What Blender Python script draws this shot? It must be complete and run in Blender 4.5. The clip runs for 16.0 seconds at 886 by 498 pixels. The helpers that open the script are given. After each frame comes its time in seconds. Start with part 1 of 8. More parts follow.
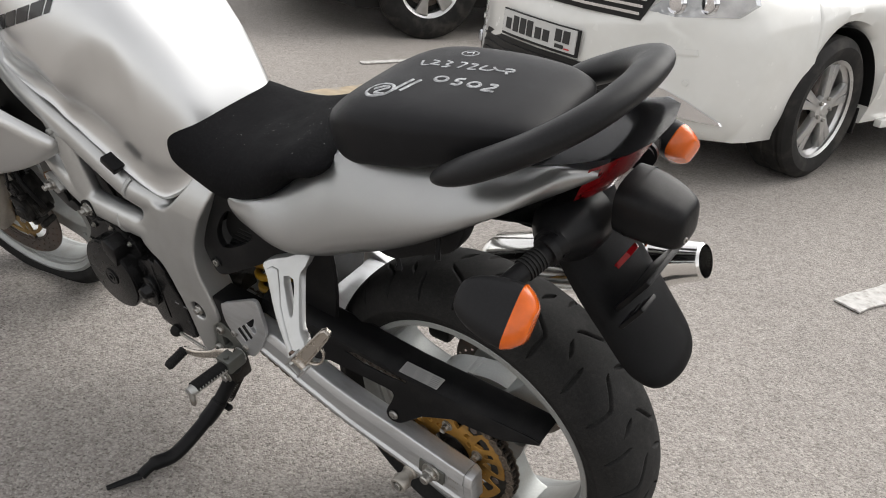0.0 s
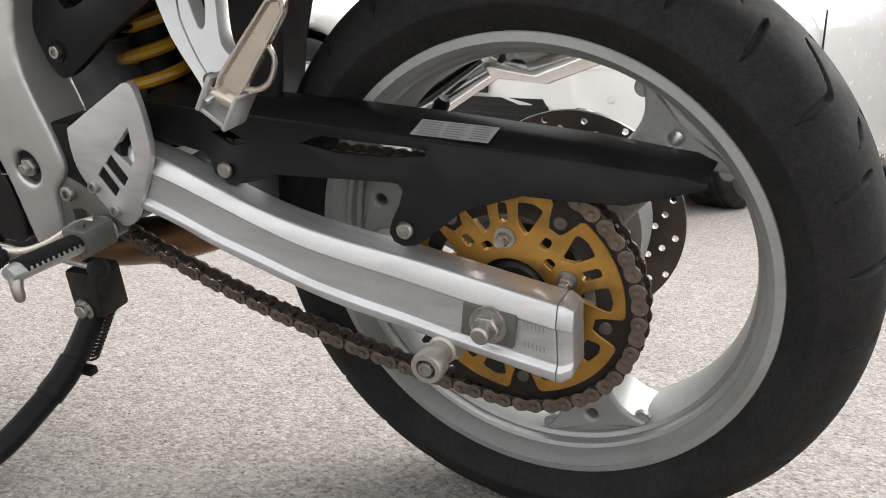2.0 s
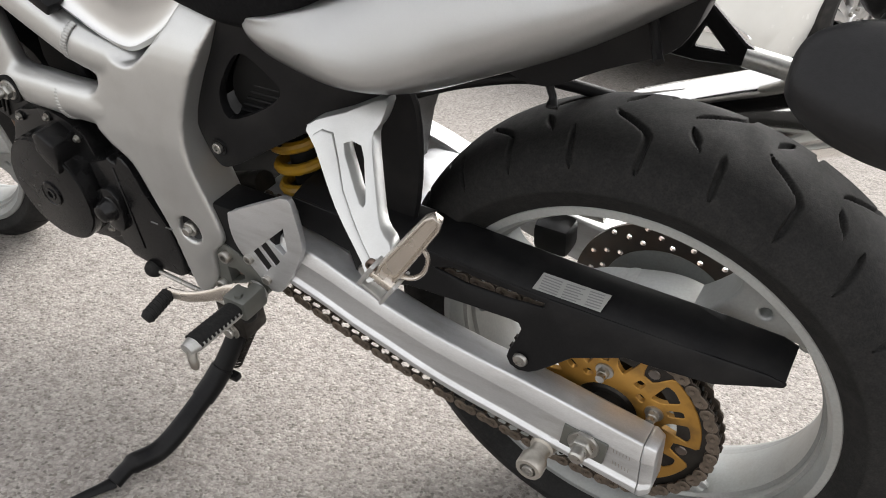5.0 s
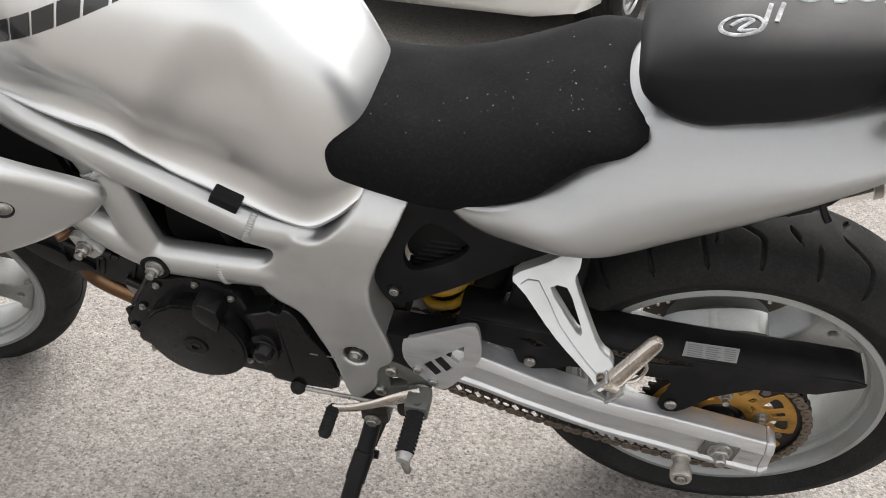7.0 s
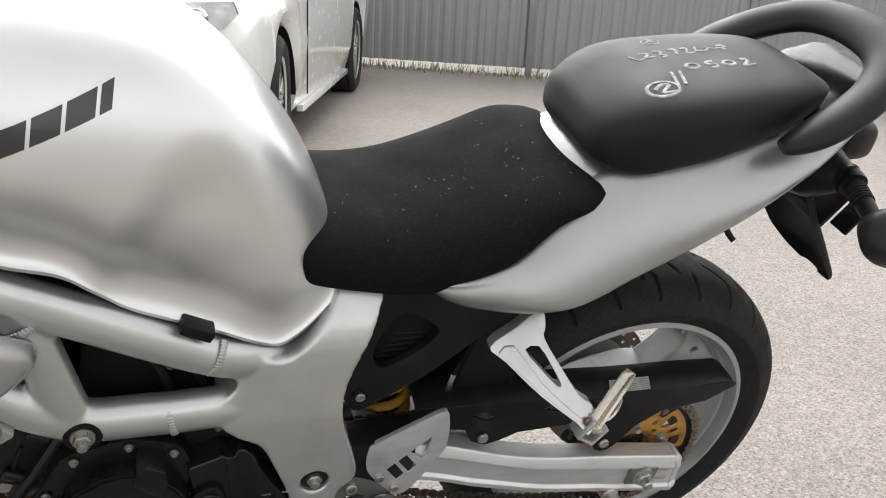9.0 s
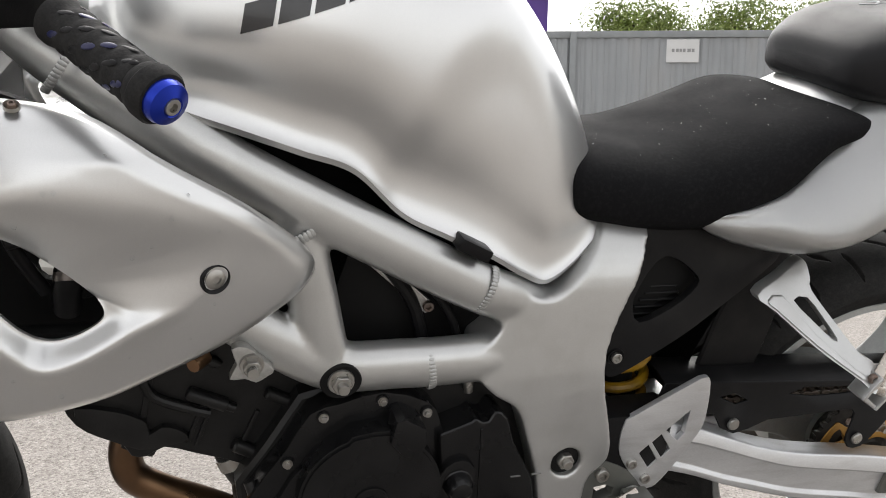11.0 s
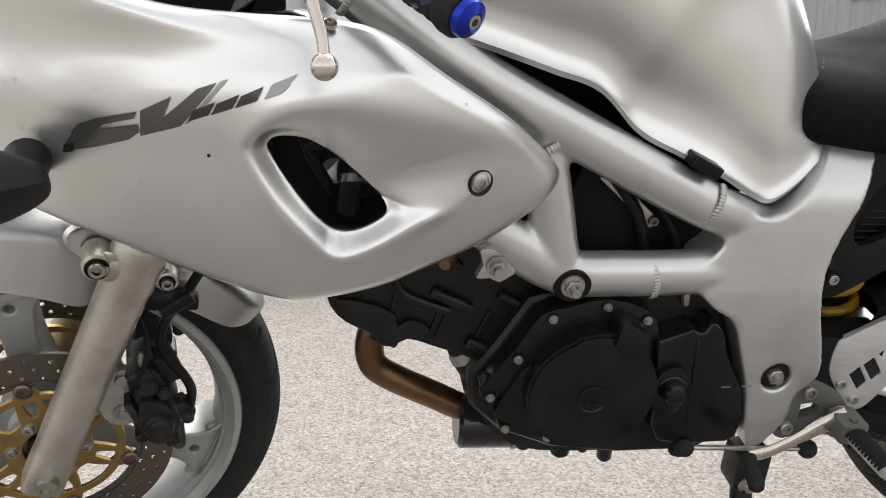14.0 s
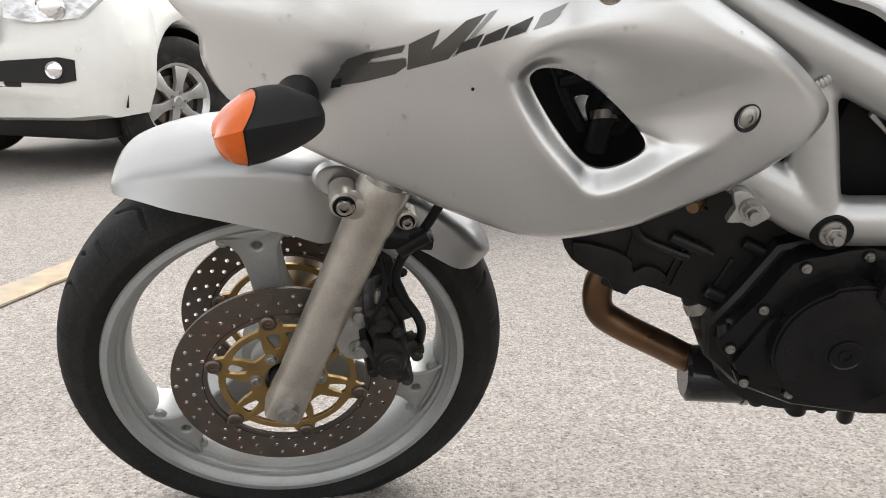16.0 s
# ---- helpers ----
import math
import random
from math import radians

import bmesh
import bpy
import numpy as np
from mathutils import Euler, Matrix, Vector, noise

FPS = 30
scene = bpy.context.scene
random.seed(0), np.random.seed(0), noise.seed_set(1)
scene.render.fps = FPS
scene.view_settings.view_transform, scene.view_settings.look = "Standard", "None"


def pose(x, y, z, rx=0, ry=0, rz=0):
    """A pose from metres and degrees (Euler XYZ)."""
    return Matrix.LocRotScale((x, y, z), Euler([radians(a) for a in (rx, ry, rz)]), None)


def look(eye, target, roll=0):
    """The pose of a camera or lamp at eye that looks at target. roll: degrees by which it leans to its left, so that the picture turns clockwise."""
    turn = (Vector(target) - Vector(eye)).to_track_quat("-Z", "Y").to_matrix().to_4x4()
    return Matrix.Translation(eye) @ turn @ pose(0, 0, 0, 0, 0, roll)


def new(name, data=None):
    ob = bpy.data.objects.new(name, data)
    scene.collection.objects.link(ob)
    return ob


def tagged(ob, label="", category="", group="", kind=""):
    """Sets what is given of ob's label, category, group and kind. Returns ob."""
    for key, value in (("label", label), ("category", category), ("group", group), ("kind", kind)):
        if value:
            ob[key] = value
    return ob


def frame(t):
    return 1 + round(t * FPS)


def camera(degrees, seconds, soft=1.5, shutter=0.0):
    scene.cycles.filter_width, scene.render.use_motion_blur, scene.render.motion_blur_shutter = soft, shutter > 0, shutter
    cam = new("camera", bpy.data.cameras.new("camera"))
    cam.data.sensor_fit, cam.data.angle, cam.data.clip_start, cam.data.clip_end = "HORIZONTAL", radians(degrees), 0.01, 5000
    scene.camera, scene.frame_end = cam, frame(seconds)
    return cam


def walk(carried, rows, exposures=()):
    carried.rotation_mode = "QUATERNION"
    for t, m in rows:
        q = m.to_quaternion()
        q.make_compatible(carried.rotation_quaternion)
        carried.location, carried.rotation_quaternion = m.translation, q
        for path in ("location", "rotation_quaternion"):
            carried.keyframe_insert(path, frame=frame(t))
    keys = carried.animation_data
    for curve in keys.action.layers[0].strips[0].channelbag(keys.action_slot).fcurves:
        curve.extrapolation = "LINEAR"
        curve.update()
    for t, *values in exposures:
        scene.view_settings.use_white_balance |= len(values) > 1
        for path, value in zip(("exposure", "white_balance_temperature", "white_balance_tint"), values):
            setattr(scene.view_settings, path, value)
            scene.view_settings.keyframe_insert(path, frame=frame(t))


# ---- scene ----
cam = camera(55.0, 16.0, 1.0)
PATH = [
    (0, (0.595, -0.921, 1.157), (-0.417, 0.591, 0.326), 6.8),
    (0.5, (0.432, -0.895, 1.027), (-0.437, 0.686, 0.164), 7.4),
    (1, (0.317, -0.778, 0.798), (-0.495, 0.912, 0.101), 5.1),
    (1.5, (0.265, -0.66, 0.545), (-0.565, 1.094, 0.061), 2.5),
    (2, (0.275, -0.646, 0.452), (-0.591, 1.117, 0.079), 2.5),
    (2.5, (0.275, -0.652, 0.452), (-0.597, 1.109, 0.079), 2.5),
    (3, (0.28, -0.653, 0.453), (-0.584, 1.11, 0.069), 2.5),
    (3.5, (0.282, -0.658, 0.458), (-0.568, 1.109, 0.062), 2.6),
    (4, (0.276, -0.655, 0.498), (-0.602, 1.087, 0.059), 3.3),
    (4.5, (0.248, -0.672, 0.665), (-0.648, 0.985, -0.007), 5.0),
    (5, (0.207, -0.702, 0.801), (-0.677, 0.879, -0.048), 5.7),
    (5.2, (0.183, -0.737, 0.848), (-0.689, 0.837, -0.025), 5.7),
    (7.3, (-0.314, -1.004, 1.096), (-0.469, 0.723, 0.099), 2.4),
    (7.5, (-0.363, -1.032, 1.095), (-0.403, 0.713, 0.12), 2.3),
    (8, (-0.458, -1.064, 1.102), (-0.246, 0.717, 0.216), 2.3),
    (8.2, (-0.502, -1.058, 1.088), (-0.183, 0.736, 0.263), 2.7),
    (10.3, (-0.9, -0.875, 0.805), (-0.196, 0.959, 0.429), 1.9),
    (10.5, (-0.91, -0.872, 0.762), (-0.245, 0.988, 0.446), 1.6),
    (11, (-0.946, -0.896, 0.709), (-0.37, 1.005, 0.473), 0.7),
    (11.5, (-0.966, -0.913, 0.714), (-0.461, 1.006, 0.463), 0.8),
    (12, (-0.986, -0.915, 0.713), (-0.521, 1.011, 0.436), 0.9),
    (12.5, (-1.005, -0.923, 0.702), (-0.58, 1.006, 0.39), 1.3),
    (13, (-1.018, -0.934, 0.688), (-0.63, 0.996, 0.333), 1.1),
    (13.5, (-1.031, -0.945, 0.685), (-0.698, 0.992, 0.316), 1.0),
    (14, (-1.057, -0.953, 0.682), (-0.809, 0.998, 0.317), 1.0),
    (14.5, (-1.09, -0.947, 0.681), (-0.959, 1.015, 0.312), 1.0),
    (15, (-1.108, -0.945, 0.677), (-1.067, 1.016, 0.286), 0.9),
    (15.5, (-1.127, -0.947, 0.665), (-1.179, 1.006, 0.238), 0.3),
    (16, (-1.139, -0.939, 0.66), (-1.27, 1.002, 0.198), -0.2),
]
EXPOSURES = [(0.0, 0.46), (0.5, 0.66), (1.0, 0.84), (1.5, 0.95), (2.0, 1.01), (3.5, 1.05), (4.0, 1.05), (5.0, 1.05), (7.5, 0.88), (8.0, 0.90), (10.5, 0.76), (11.0, 0.82), (12.5, 0.90), (14.5, 0.96), (16.0, 0.94)]
walk(cam, [(t, look(eye, target, roll)) for t, eye, target, roll in PATH], EXPOSURES)

# ---- light: a bright overcast sky with a weak veiled sun ----
SUN_ELEV, SUN_AZ = 46.0, 15.0
world = bpy.data.worlds.new("overcast_sky")
scene.world = world
world.use_nodes = True
wn, wl = world.node_tree.nodes, world.node_tree.links
sky = wn.new("ShaderNodeTexSky")
sky.sky_type, sky.sun_disc = "NISHITA", False
sky.sun_elevation, sky.sun_rotation = radians(SUN_ELEV), radians(SUN_AZ)
sky.air_density, sky.dust_density, sky.ozone_density = 1.0, 1.0, 1.0
veil = wn.new("ShaderNodeHueSaturation")
veil.inputs["Saturation"].default_value = 0.12
clouds = wn.new("ShaderNodeTexNoise")
clouds.inputs["Scale"].default_value, clouds.inputs["Detail"].default_value = 2.2, 5.0
cloud_gain = wn.new("ShaderNodeMapRange")
cloud_gain.inputs["From Min"].default_value, cloud_gain.inputs["From Max"].default_value = 0.3, 0.7
cloud_gain.inputs["To Min"].default_value, cloud_gain.inputs["To Max"].default_value = 0.8, 1.25
cloud_mix = wn.new("ShaderNodeMixRGB")
cloud_mix.blend_type, cloud_mix.inputs["Fac"].default_value = "MULTIPLY", 1.0
bg = wn["Background"]
bg.inputs["Strength"].default_value = 0.15
wl.new(sky.outputs["Color"], veil.inputs["Color"])
wl.new(clouds.outputs["Fac"], cloud_gain.inputs["Value"])
wl.new(veil.outputs["Color"], cloud_mix.inputs["Color1"])
wl.new(cloud_gain.outputs["Result"], cloud_mix.inputs["Color2"])
# an overcast dome is brightest overhead
dome_co, dome_xyz, dome = wn.new("ShaderNodeTexCoord"), wn.new("ShaderNodeSeparateXYZ"), wn.new("ShaderNodeMapRange")
dome.inputs["From Min"].default_value, dome.inputs["From Max"].default_value = 0.0, 1.0
dome.inputs["To Min"].default_value, dome.inputs["To Max"].default_value = 0.86, 2.1
dome_mix = wn.new("ShaderNodeMixRGB")
dome_mix.blend_type, dome_mix.inputs["Fac"].default_value = "MULTIPLY", 1.0
wl.new(dome_co.outputs["Generated"], dome_xyz.inputs["Vector"])
wl.new(dome_xyz.outputs["Z"], dome.inputs["Value"])
wl.new(cloud_mix.outputs["Color"], dome_mix.inputs["Color1"])
wl.new(dome.outputs["Result"], dome_mix.inputs["Color2"])
warm = wn.new("ShaderNodeMixRGB")
warm.blend_type, warm.inputs["Fac"].default_value, warm.inputs["Color2"].default_value = "MULTIPLY", 1.0, (1.03, 1.0, 0.975, 1)
wl.new(dome_mix.outputs["Color"], warm.inputs["Color1"])
wl.new(warm.outputs["Color"], bg.inputs["Color"])
sun = new("sun", bpy.data.lights.new("sun", "SUN"))
sun.data.energy, sun.data.angle, sun.data.color = 1.7, radians(55), (1.0, 0.97, 0.92)
sun.matrix_world = look((0, 0, 10), Vector((0, 0, 10)) - 5 * Vector((math.sin(radians(SUN_AZ)) * math.cos(radians(SUN_ELEV)), math.cos(radians(SUN_AZ)) * math.cos(radians(SUN_ELEV)), math.sin(radians(SUN_ELEV)))))

# ---- materials ----
def mat(name, color, rough=0.5, metal=0.0, var=0.0, var_scale=8.0, grain=0.0, grain_scale=300.0, bump=0.0, bump_scale=200.0,
        coat=0.0, rough_var=0.0, spec=0.5, dirt=None, dirt_scale=12.0, dirt_amount=0.0, trans=0.0, ior=1.45, stretch=(1, 1, 1)):
    m = bpy.data.materials.new(name)
    m.use_nodes = True
    n, l = m.node_tree.nodes, m.node_tree.links
    b = n["Principled BSDF"]
    b.inputs["Base Color"].default_value = (*color, 1)
    b.inputs["Roughness"].default_value, b.inputs["Metallic"].default_value = rough, metal
    b.inputs["Coat Weight"].default_value, b.inputs["Coat Roughness"].default_value = coat, 0.06
    b.inputs["Specular IOR Level"].default_value, b.inputs["IOR"].default_value = spec, ior
    b.inputs["Transmission Weight"].default_value = trans
    geo = n.new("ShaderNodeTexCoord")
    mapping = n.new("ShaderNodeMapping")
    mapping.inputs["Scale"].default_value = stretch
    l.new(geo.outputs["Object"], mapping.inputs["Vector"])

    def noisy(scale, detail, lo, hi, a=0.3, z=0.7):
        t = n.new("ShaderNodeTexNoise")
        t.inputs["Scale"].default_value, t.inputs["Detail"].default_value = scale, detail
        l.new(mapping.outputs["Vector"], t.inputs["Vector"])
        r = n.new("ShaderNodeMapRange")
        for key, v in (("From Min", a), ("From Max", z), ("To Min", lo), ("To Max", hi)):
            r.inputs[key].default_value = v
        l.new(t.outputs["Fac"], r.inputs["Value"])
        return r.outputs["Result"]

    value = None
    for amount, scale, detail in ((var, var_scale, 4.0), (grain, grain_scale, 2.0)):
        if amount:
            got = noisy(scale, detail, 1 - amount, 1 + amount)
            if value:
                mul = n.new("ShaderNodeMath")
                mul.operation = "MULTIPLY"
                l.new(value, mul.inputs[0]), l.new(got, mul.inputs[1])
                got = mul.outputs[0]
            value = got
    out = None
    if value:
        mix = n.new("ShaderNodeMixRGB")
        mix.blend_type, mix.inputs["Fac"].default_value = "MULTIPLY", 1.0
        mix.inputs["Color1"].default_value = (*color, 1)
        l.new(value, mix.inputs["Color2"])
        out = mix.outputs["Color"]
    if dirt:
        mask = noisy(dirt_scale, 6.0, 0.0, dirt_amount, 0.48, 0.72)
        mix = n.new("ShaderNodeMixRGB")
        l.new(mask, mix.inputs["Fac"])
        mix.inputs["Color1"].default_value, mix.inputs["Color2"].default_value = (*color, 1), (*dirt, 1)
        if out:
            l.new(out, mix.inputs["Color1"])
        out = mix.outputs["Color"]
    if out:
        l.new(out, b.inputs["Base Color"])
    if rough_var:
        l.new(noisy(var_scale * 2.3, 5.0, max(0.02, rough - rough_var), min(1, rough + rough_var)), b.inputs["Roughness"])
    if bump:
        t = n.new("ShaderNodeTexNoise")
        t.inputs["Scale"].default_value, t.inputs["Detail"].default_value = bump_scale, 3.0
        l.new(mapping.outputs["Vector"], t.inputs["Vector"])
        bp = n.new("ShaderNodeBump")
        bp.inputs["Strength"].default_value, bp.inputs["Distance"].default_value = 1.0, bump
        l.new(t.outputs["Fac"], bp.inputs["Height"])
        l.new(bp.outputs["Normal"], b.inputs["Normal"])
    return m


SILVER = mat("silver_paint", (0.600, 0.604, 0.600), 0.345, 0.90, var=0.015, grain=0.05, grain_scale=1500, coat=0.8, rough_var=0.012, bump=0.00003, bump_scale=900)
FRAME = mat("frame_silver", (0.4914, 0.4953, 0.4875), 0.34, 0.78, var=0.03, grain=0.04, grain_scale=900, rough_var=0.05, dirt=(0.2, 0.18, 0.15), dirt_scale=20, dirt_amount=0.15, bump=0.00006, bump_scale=700)
WELD = mat("weld_bead", (0.39, 0.3939, 0.3861), 0.4, 0.65, var=0.1, var_scale=60)
ALU = mat("brushed_aluminium", (0.575, 0.582, 0.590), 0.40, 0.78, var=0.05, grain=0.06, grain_scale=250, rough_var=0.06, stretch=(1, 6, 6), dirt=(0.3, 0.29, 0.27), dirt_scale=14, dirt_amount=0.3)
CAST = mat("cast_aluminium", (0.432, 0.432, 0.4176), 0.4, 0.75, var=0.08, var_scale=25, grain=0.08, rough_var=0.08, bump=0.00015, bump_scale=500, dirt=(0.22, 0.2, 0.17), dirt_scale=30, dirt_amount=0.35)
WHEEL = mat("wheel_silver", (0.3312, 0.342, 0.3348), 0.42, 0.45, var=0.05, grain=0.05, rough_var=0.06, dirt=(0.2, 0.18, 0.15), dirt_scale=16, dirt_amount=0.35)
CHROME = mat("polished_steel", (0.75, 0.74, 0.72), 0.12, 1.0, var=0.04, var_scale=6, rough_var=0.05)
STEEL = mat("zinc_steel", (0.384, 0.376, 0.352), 0.35, 0.9, var=0.12, var_scale=50, rough_var=0.1, dirt=(0.2, 0.12, 0.07), dirt_scale=60, dirt_amount=0.3)
DISC = mat("disc_steel", (0.152, 0.132, 0.1184), 0.36, 0.9, var=0.12, var_scale=30, rough_var=0.08, dirt=(0.22, 0.13, 0.09), dirt_scale=25, dirt_amount=0.5)
GOLD = mat("gold_anodised", (0.40, 0.215, 0.046), 0.42, 0.6, var=0.18, var_scale=18, rough_var=0.1, dirt=(0.06, 0.04, 0.025), dirt_scale=30, dirt_amount=0.6)
DULL_GOLD = mat("dull_gold", (0.3168, 0.2088, 0.0792), 0.42, 0.75, var=0.1, var_scale=25, rough_var=0.08, dirt=(0.1, 0.08, 0.05), dirt_scale=30, dirt_amount=0.4)
# inner links, darker than RUST: shade between the chain plates put into colour
SHADED_LINK = mat("shaded_chain_steel", (0.075, 0.060, 0.048), 0.45, 0.6, var=0.3, var_scale=80, rough_var=0.12, dirt=(0.02, 0.018, 0.015), dirt_scale=60, dirt_amount=0.8)
RUST = mat("oily_chain_steel", (0.185, 0.150, 0.120), 0.45, 0.65, var=0.3, var_scale=80, rough_var=0.12, dirt=(0.03, 0.025, 0.02), dirt_scale=60, dirt_amount=0.7)
GREASE = mat("greasy_black_steel", (0.03, 0.027, 0.024), 0.45, 0.5, var=0.3, var_scale=50, rough_var=0.15, spec=0.2)
COPPER = mat("heat_browned_pipe", (0.1725, 0.1013, 0.05625), 0.36, 0.9, var=0.3, var_scale=10, rough_var=0.1, dirt=(0.09, 0.07, 0.06), dirt_scale=15, dirt_amount=0.7)
RUBBER = mat("tyre_rubber", (0.0154, 0.01526, 0.01505), 0.74, 0.0, var=0.2, var_scale=15, grain=0.25, grain_scale=500, rough_var=0.1, bump=0.0002, bump_scale=700, dirt=(0.11, 0.10, 0.088), dirt_scale=160, dirt_amount=0.06, spec=0.16)
VINYL_SMOOTH = mat("smooth_vinyl", (0.009375, 0.009375, 0.01035), 0.50, 0.0, var=0.08, grain=0.12, grain_scale=900, bump=0.00018, bump_scale=1500, rough_var=0.05, dirt=(0.05, 0.05, 0.05), dirt_scale=45, dirt_amount=0.03, spec=0.18)
VINYL = mat("seat_vinyl", (0.0066, 0.0066, 0.0072), 0.80, 0.0, var=0.08, grain=0.15, grain_scale=900, bump=0.00025, bump_scale=1300, rough_var=0.06, dirt=(0.09, 0.09, 0.088), dirt_scale=220, dirt_amount=0.05, spec=0.06)
PLASTIC = mat("black_plastic", (0.00704, 0.00704, 0.00752), 0.38, 0.0, var=0.12, grain=0.12, bump=0.00012, bump_scale=900, rough_var=0.07, dirt=(0.06, 0.057, 0.053), dirt_scale=20, dirt_amount=0.12, spec=0.16)
GLOSS = mat("gloss_black_plastic", (0.014, 0.014, 0.015), 0.16, 0.0, var=0.1, rough_var=0.04)
GREY_PLASTIC = mat("weathered_grey_plastic", (0.0119, 0.0119, 0.0126), 0.46, 0.0, var=0.12, grain=0.1, bump=0.0001, bump_scale=800, rough_var=0.08, spec=0.2)
ENGINE = mat("engine_black", (0.0069, 0.0069, 0.0069), 0.4, 0.1, var=0.2, var_scale=12, grain=0.15, rough_var=0.1, bump=0.00015, bump_scale=500, dirt=(0.055, 0.054, 0.052), dirt_scale=18, dirt_amount=0.14, spec=0.34)
CALIPER = mat("dusty_caliper_black", (0.011, 0.0105, 0.010), 0.5, 0.1, var=0.3, var_scale=40, rough_var=0.1, bump=0.0003, bump_scale=300, dirt=(0.11, 0.105, 0.095), dirt_scale=45, dirt_amount=0.35, spec=0.3)
COVER = mat("engine_cover_black", (0.00525, 0.00525, 0.005625), 0.24, 0.1, var=0.15, rough_var=0.08, bump=0.00008, bump_scale=600, dirt=(0.055, 0.054, 0.053), dirt_scale=20, dirt_amount=0.10, spec=0.36)
# near-black: own colour of black parts, and shade put into wells and fills
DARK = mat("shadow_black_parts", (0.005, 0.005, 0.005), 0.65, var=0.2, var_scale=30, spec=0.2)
YELLOW = mat("yellow_spring_paint", (0.28, 0.155, 0.0070), 0.38, 0.0, var=0.12, var_scale=30, dirt=(0.06, 0.04, 0.02), dirt_scale=35, dirt_amount=0.5)
ORANGE = mat("amber_lens", (0.60, 0.105, 0.004), 0.16, var=0.12, var_scale=60, bump=0.0004, bump_scale=150, coat=0.25)
RED = mat("red_lens", (0.21, 0.0042, 0.007), 0.12, var=0.2, var_scale=60, bump=0.0005, bump_scale=120, coat=0.6)
BLUE = mat("blue_anodised", (0.01125, 0.03, 0.315), 0.28, 0.75, var=0.08)
WHITE_MARK = mat("chalk_white", (0.315, 0.322, 0.329), 0.9, var=0.5, var_scale=90, grain=0.3, grain_scale=500)
FORK = mat("worn_grey_fork", (0.40, 0.375, 0.335), 0.36, 0.65, var=0.1, var_scale=15, rough_var=0.08, grain=0.06, dirt=(0.2, 0.17, 0.13), dirt_scale=25, dirt_amount=0.35)
ADJUSTER = mat("dull_adjuster_steel", (0.145, 0.150, 0.138), 0.45, 0.6, var=0.12, var_scale=30, rough_var=0.06, dirt=(0.12, 0.11, 0.09), dirt_scale=30, dirt_amount=0.4)
NAVY = mat("navy_rubber", (0.008, 0.010, 0.05), 0.35)
LEVER = mat("worn_lever_alloy", (0.493, 0.4505, 0.3995), 0.24, 0.85, var=0.1, var_scale=20, rough_var=0.08)
LABEL = mat("sticker_paper", (0.434, 0.434, 0.42), 0.4, var=0.05)
PRINT = mat("grey_print", (0.25, 0.25, 0.25), 0.6)
DECAL_DARK = mat("decal_black", (0.0128, 0.0128, 0.0144), 0.25, coat=0.5)
DECAL_GREY = mat("decal_gunmetal", (0.07, 0.0679, 0.063), 0.3, 0.5, coat=0.5, var=0.15, var_scale=25)
DECAL_LIGHT = mat("decal_mid_grey", (0.225, 0.225, 0.2213), 0.3, 0.5, coat=0.5)

# ---- mesh tools ----
def part(name, bm, material, parent=None, label="", smooth=35, matrix=None, floor=False):
    """Links a bmesh as one mesh object under a thing or a part."""
    if matrix:
        bm.transform(matrix)
    if floor:  # the rubber is flattened where it meets the ground
        for v in bm.verts:
            w = bike.matrix_world @ v.co
            if w.z < 0.002:
                w.z = 0.002 + 0.1 * (w.z - 0.002) * 0.1
                v.co = bike.matrix_world.inverted() @ w
    bmesh.ops.recalc_face_normals(bm, faces=bm.faces[:])
    me = bpy.data.meshes.new(name)
    bm.to_mesh(me)
    bm.free()
    me.materials.append(material)
    if smooth:
        me.shade_smooth()
        me.set_sharp_from_angle(angle=radians(smooth))
    ob = new(name, me)
    if parent:
        ob.parent = parent
    if label:
        ob["label"] = label
    return ob


def again(name, ob, matrix, parent):
    """Another object on the same mesh."""
    twin = new(name, ob.data)
    twin.parent = parent
    twin.matrix_basis = matrix
    return twin


def thing(name, label, category, matrix=None, group="", kind=""):
    ob = new(name)
    if matrix:
        ob.matrix_world = matrix
    return tagged(ob, label, category, group, kind)


def cr(pts, n=8, closed=False):
    """Catmull-Rom curve through points."""
    p = [np.array(q, float) for q in pts]
    k = len(p)
    out = []
    for i in range(k if closed else k - 1):
        if closed:
            a, b, c, d = p[i - 1], p[i], p[(i + 1) % k], p[(i + 2) % k]
        else:
            a, b, c, d = p[max(i - 1, 0)], p[i], p[i + 1], p[min(i + 2, k - 1)]
        for s in range(n):
            t = s / n
            out.append(0.5 * (2 * b + (c - a) * t + (2 * a - 5 * b + 4 * c - d) * t * t + (3 * b - a - 3 * c + d) * t ** 3))
    if not closed:
        out.append(p[-1])
    return out


def even(loop, n):
    """A closed loop laid out again in n even steps."""
    q = np.array(loop + [loop[0]])
    s = np.r_[0, np.cumsum(np.linalg.norm(np.diff(q, axis=0), axis=1))]
    want = np.linspace(0, s[-1], n, endpoint=False)
    return [np.array([np.interp(w, s, q[:, d]) for d in range(q.shape[1])]) for w in want]


def skin(rings, closed=True, caps=True):
    """Quads between rings of as many points."""
    bm = bmesh.new()
    vs = [[bm.verts.new(tuple(map(float, p))) for p in ring] for ring in rings]
    m = len(vs[0])
    for a, b in zip(vs, vs[1:]):
        for i in range(m if closed else m - 1):
            j = (i + 1) % m
            bm.faces.new((a[i], a[j], b[j], b[i]))
    if caps:
        for ring in (vs[0], vs[-1]):
            try:
                bm.faces.new(ring)
            except ValueError:
                pass
    return bm


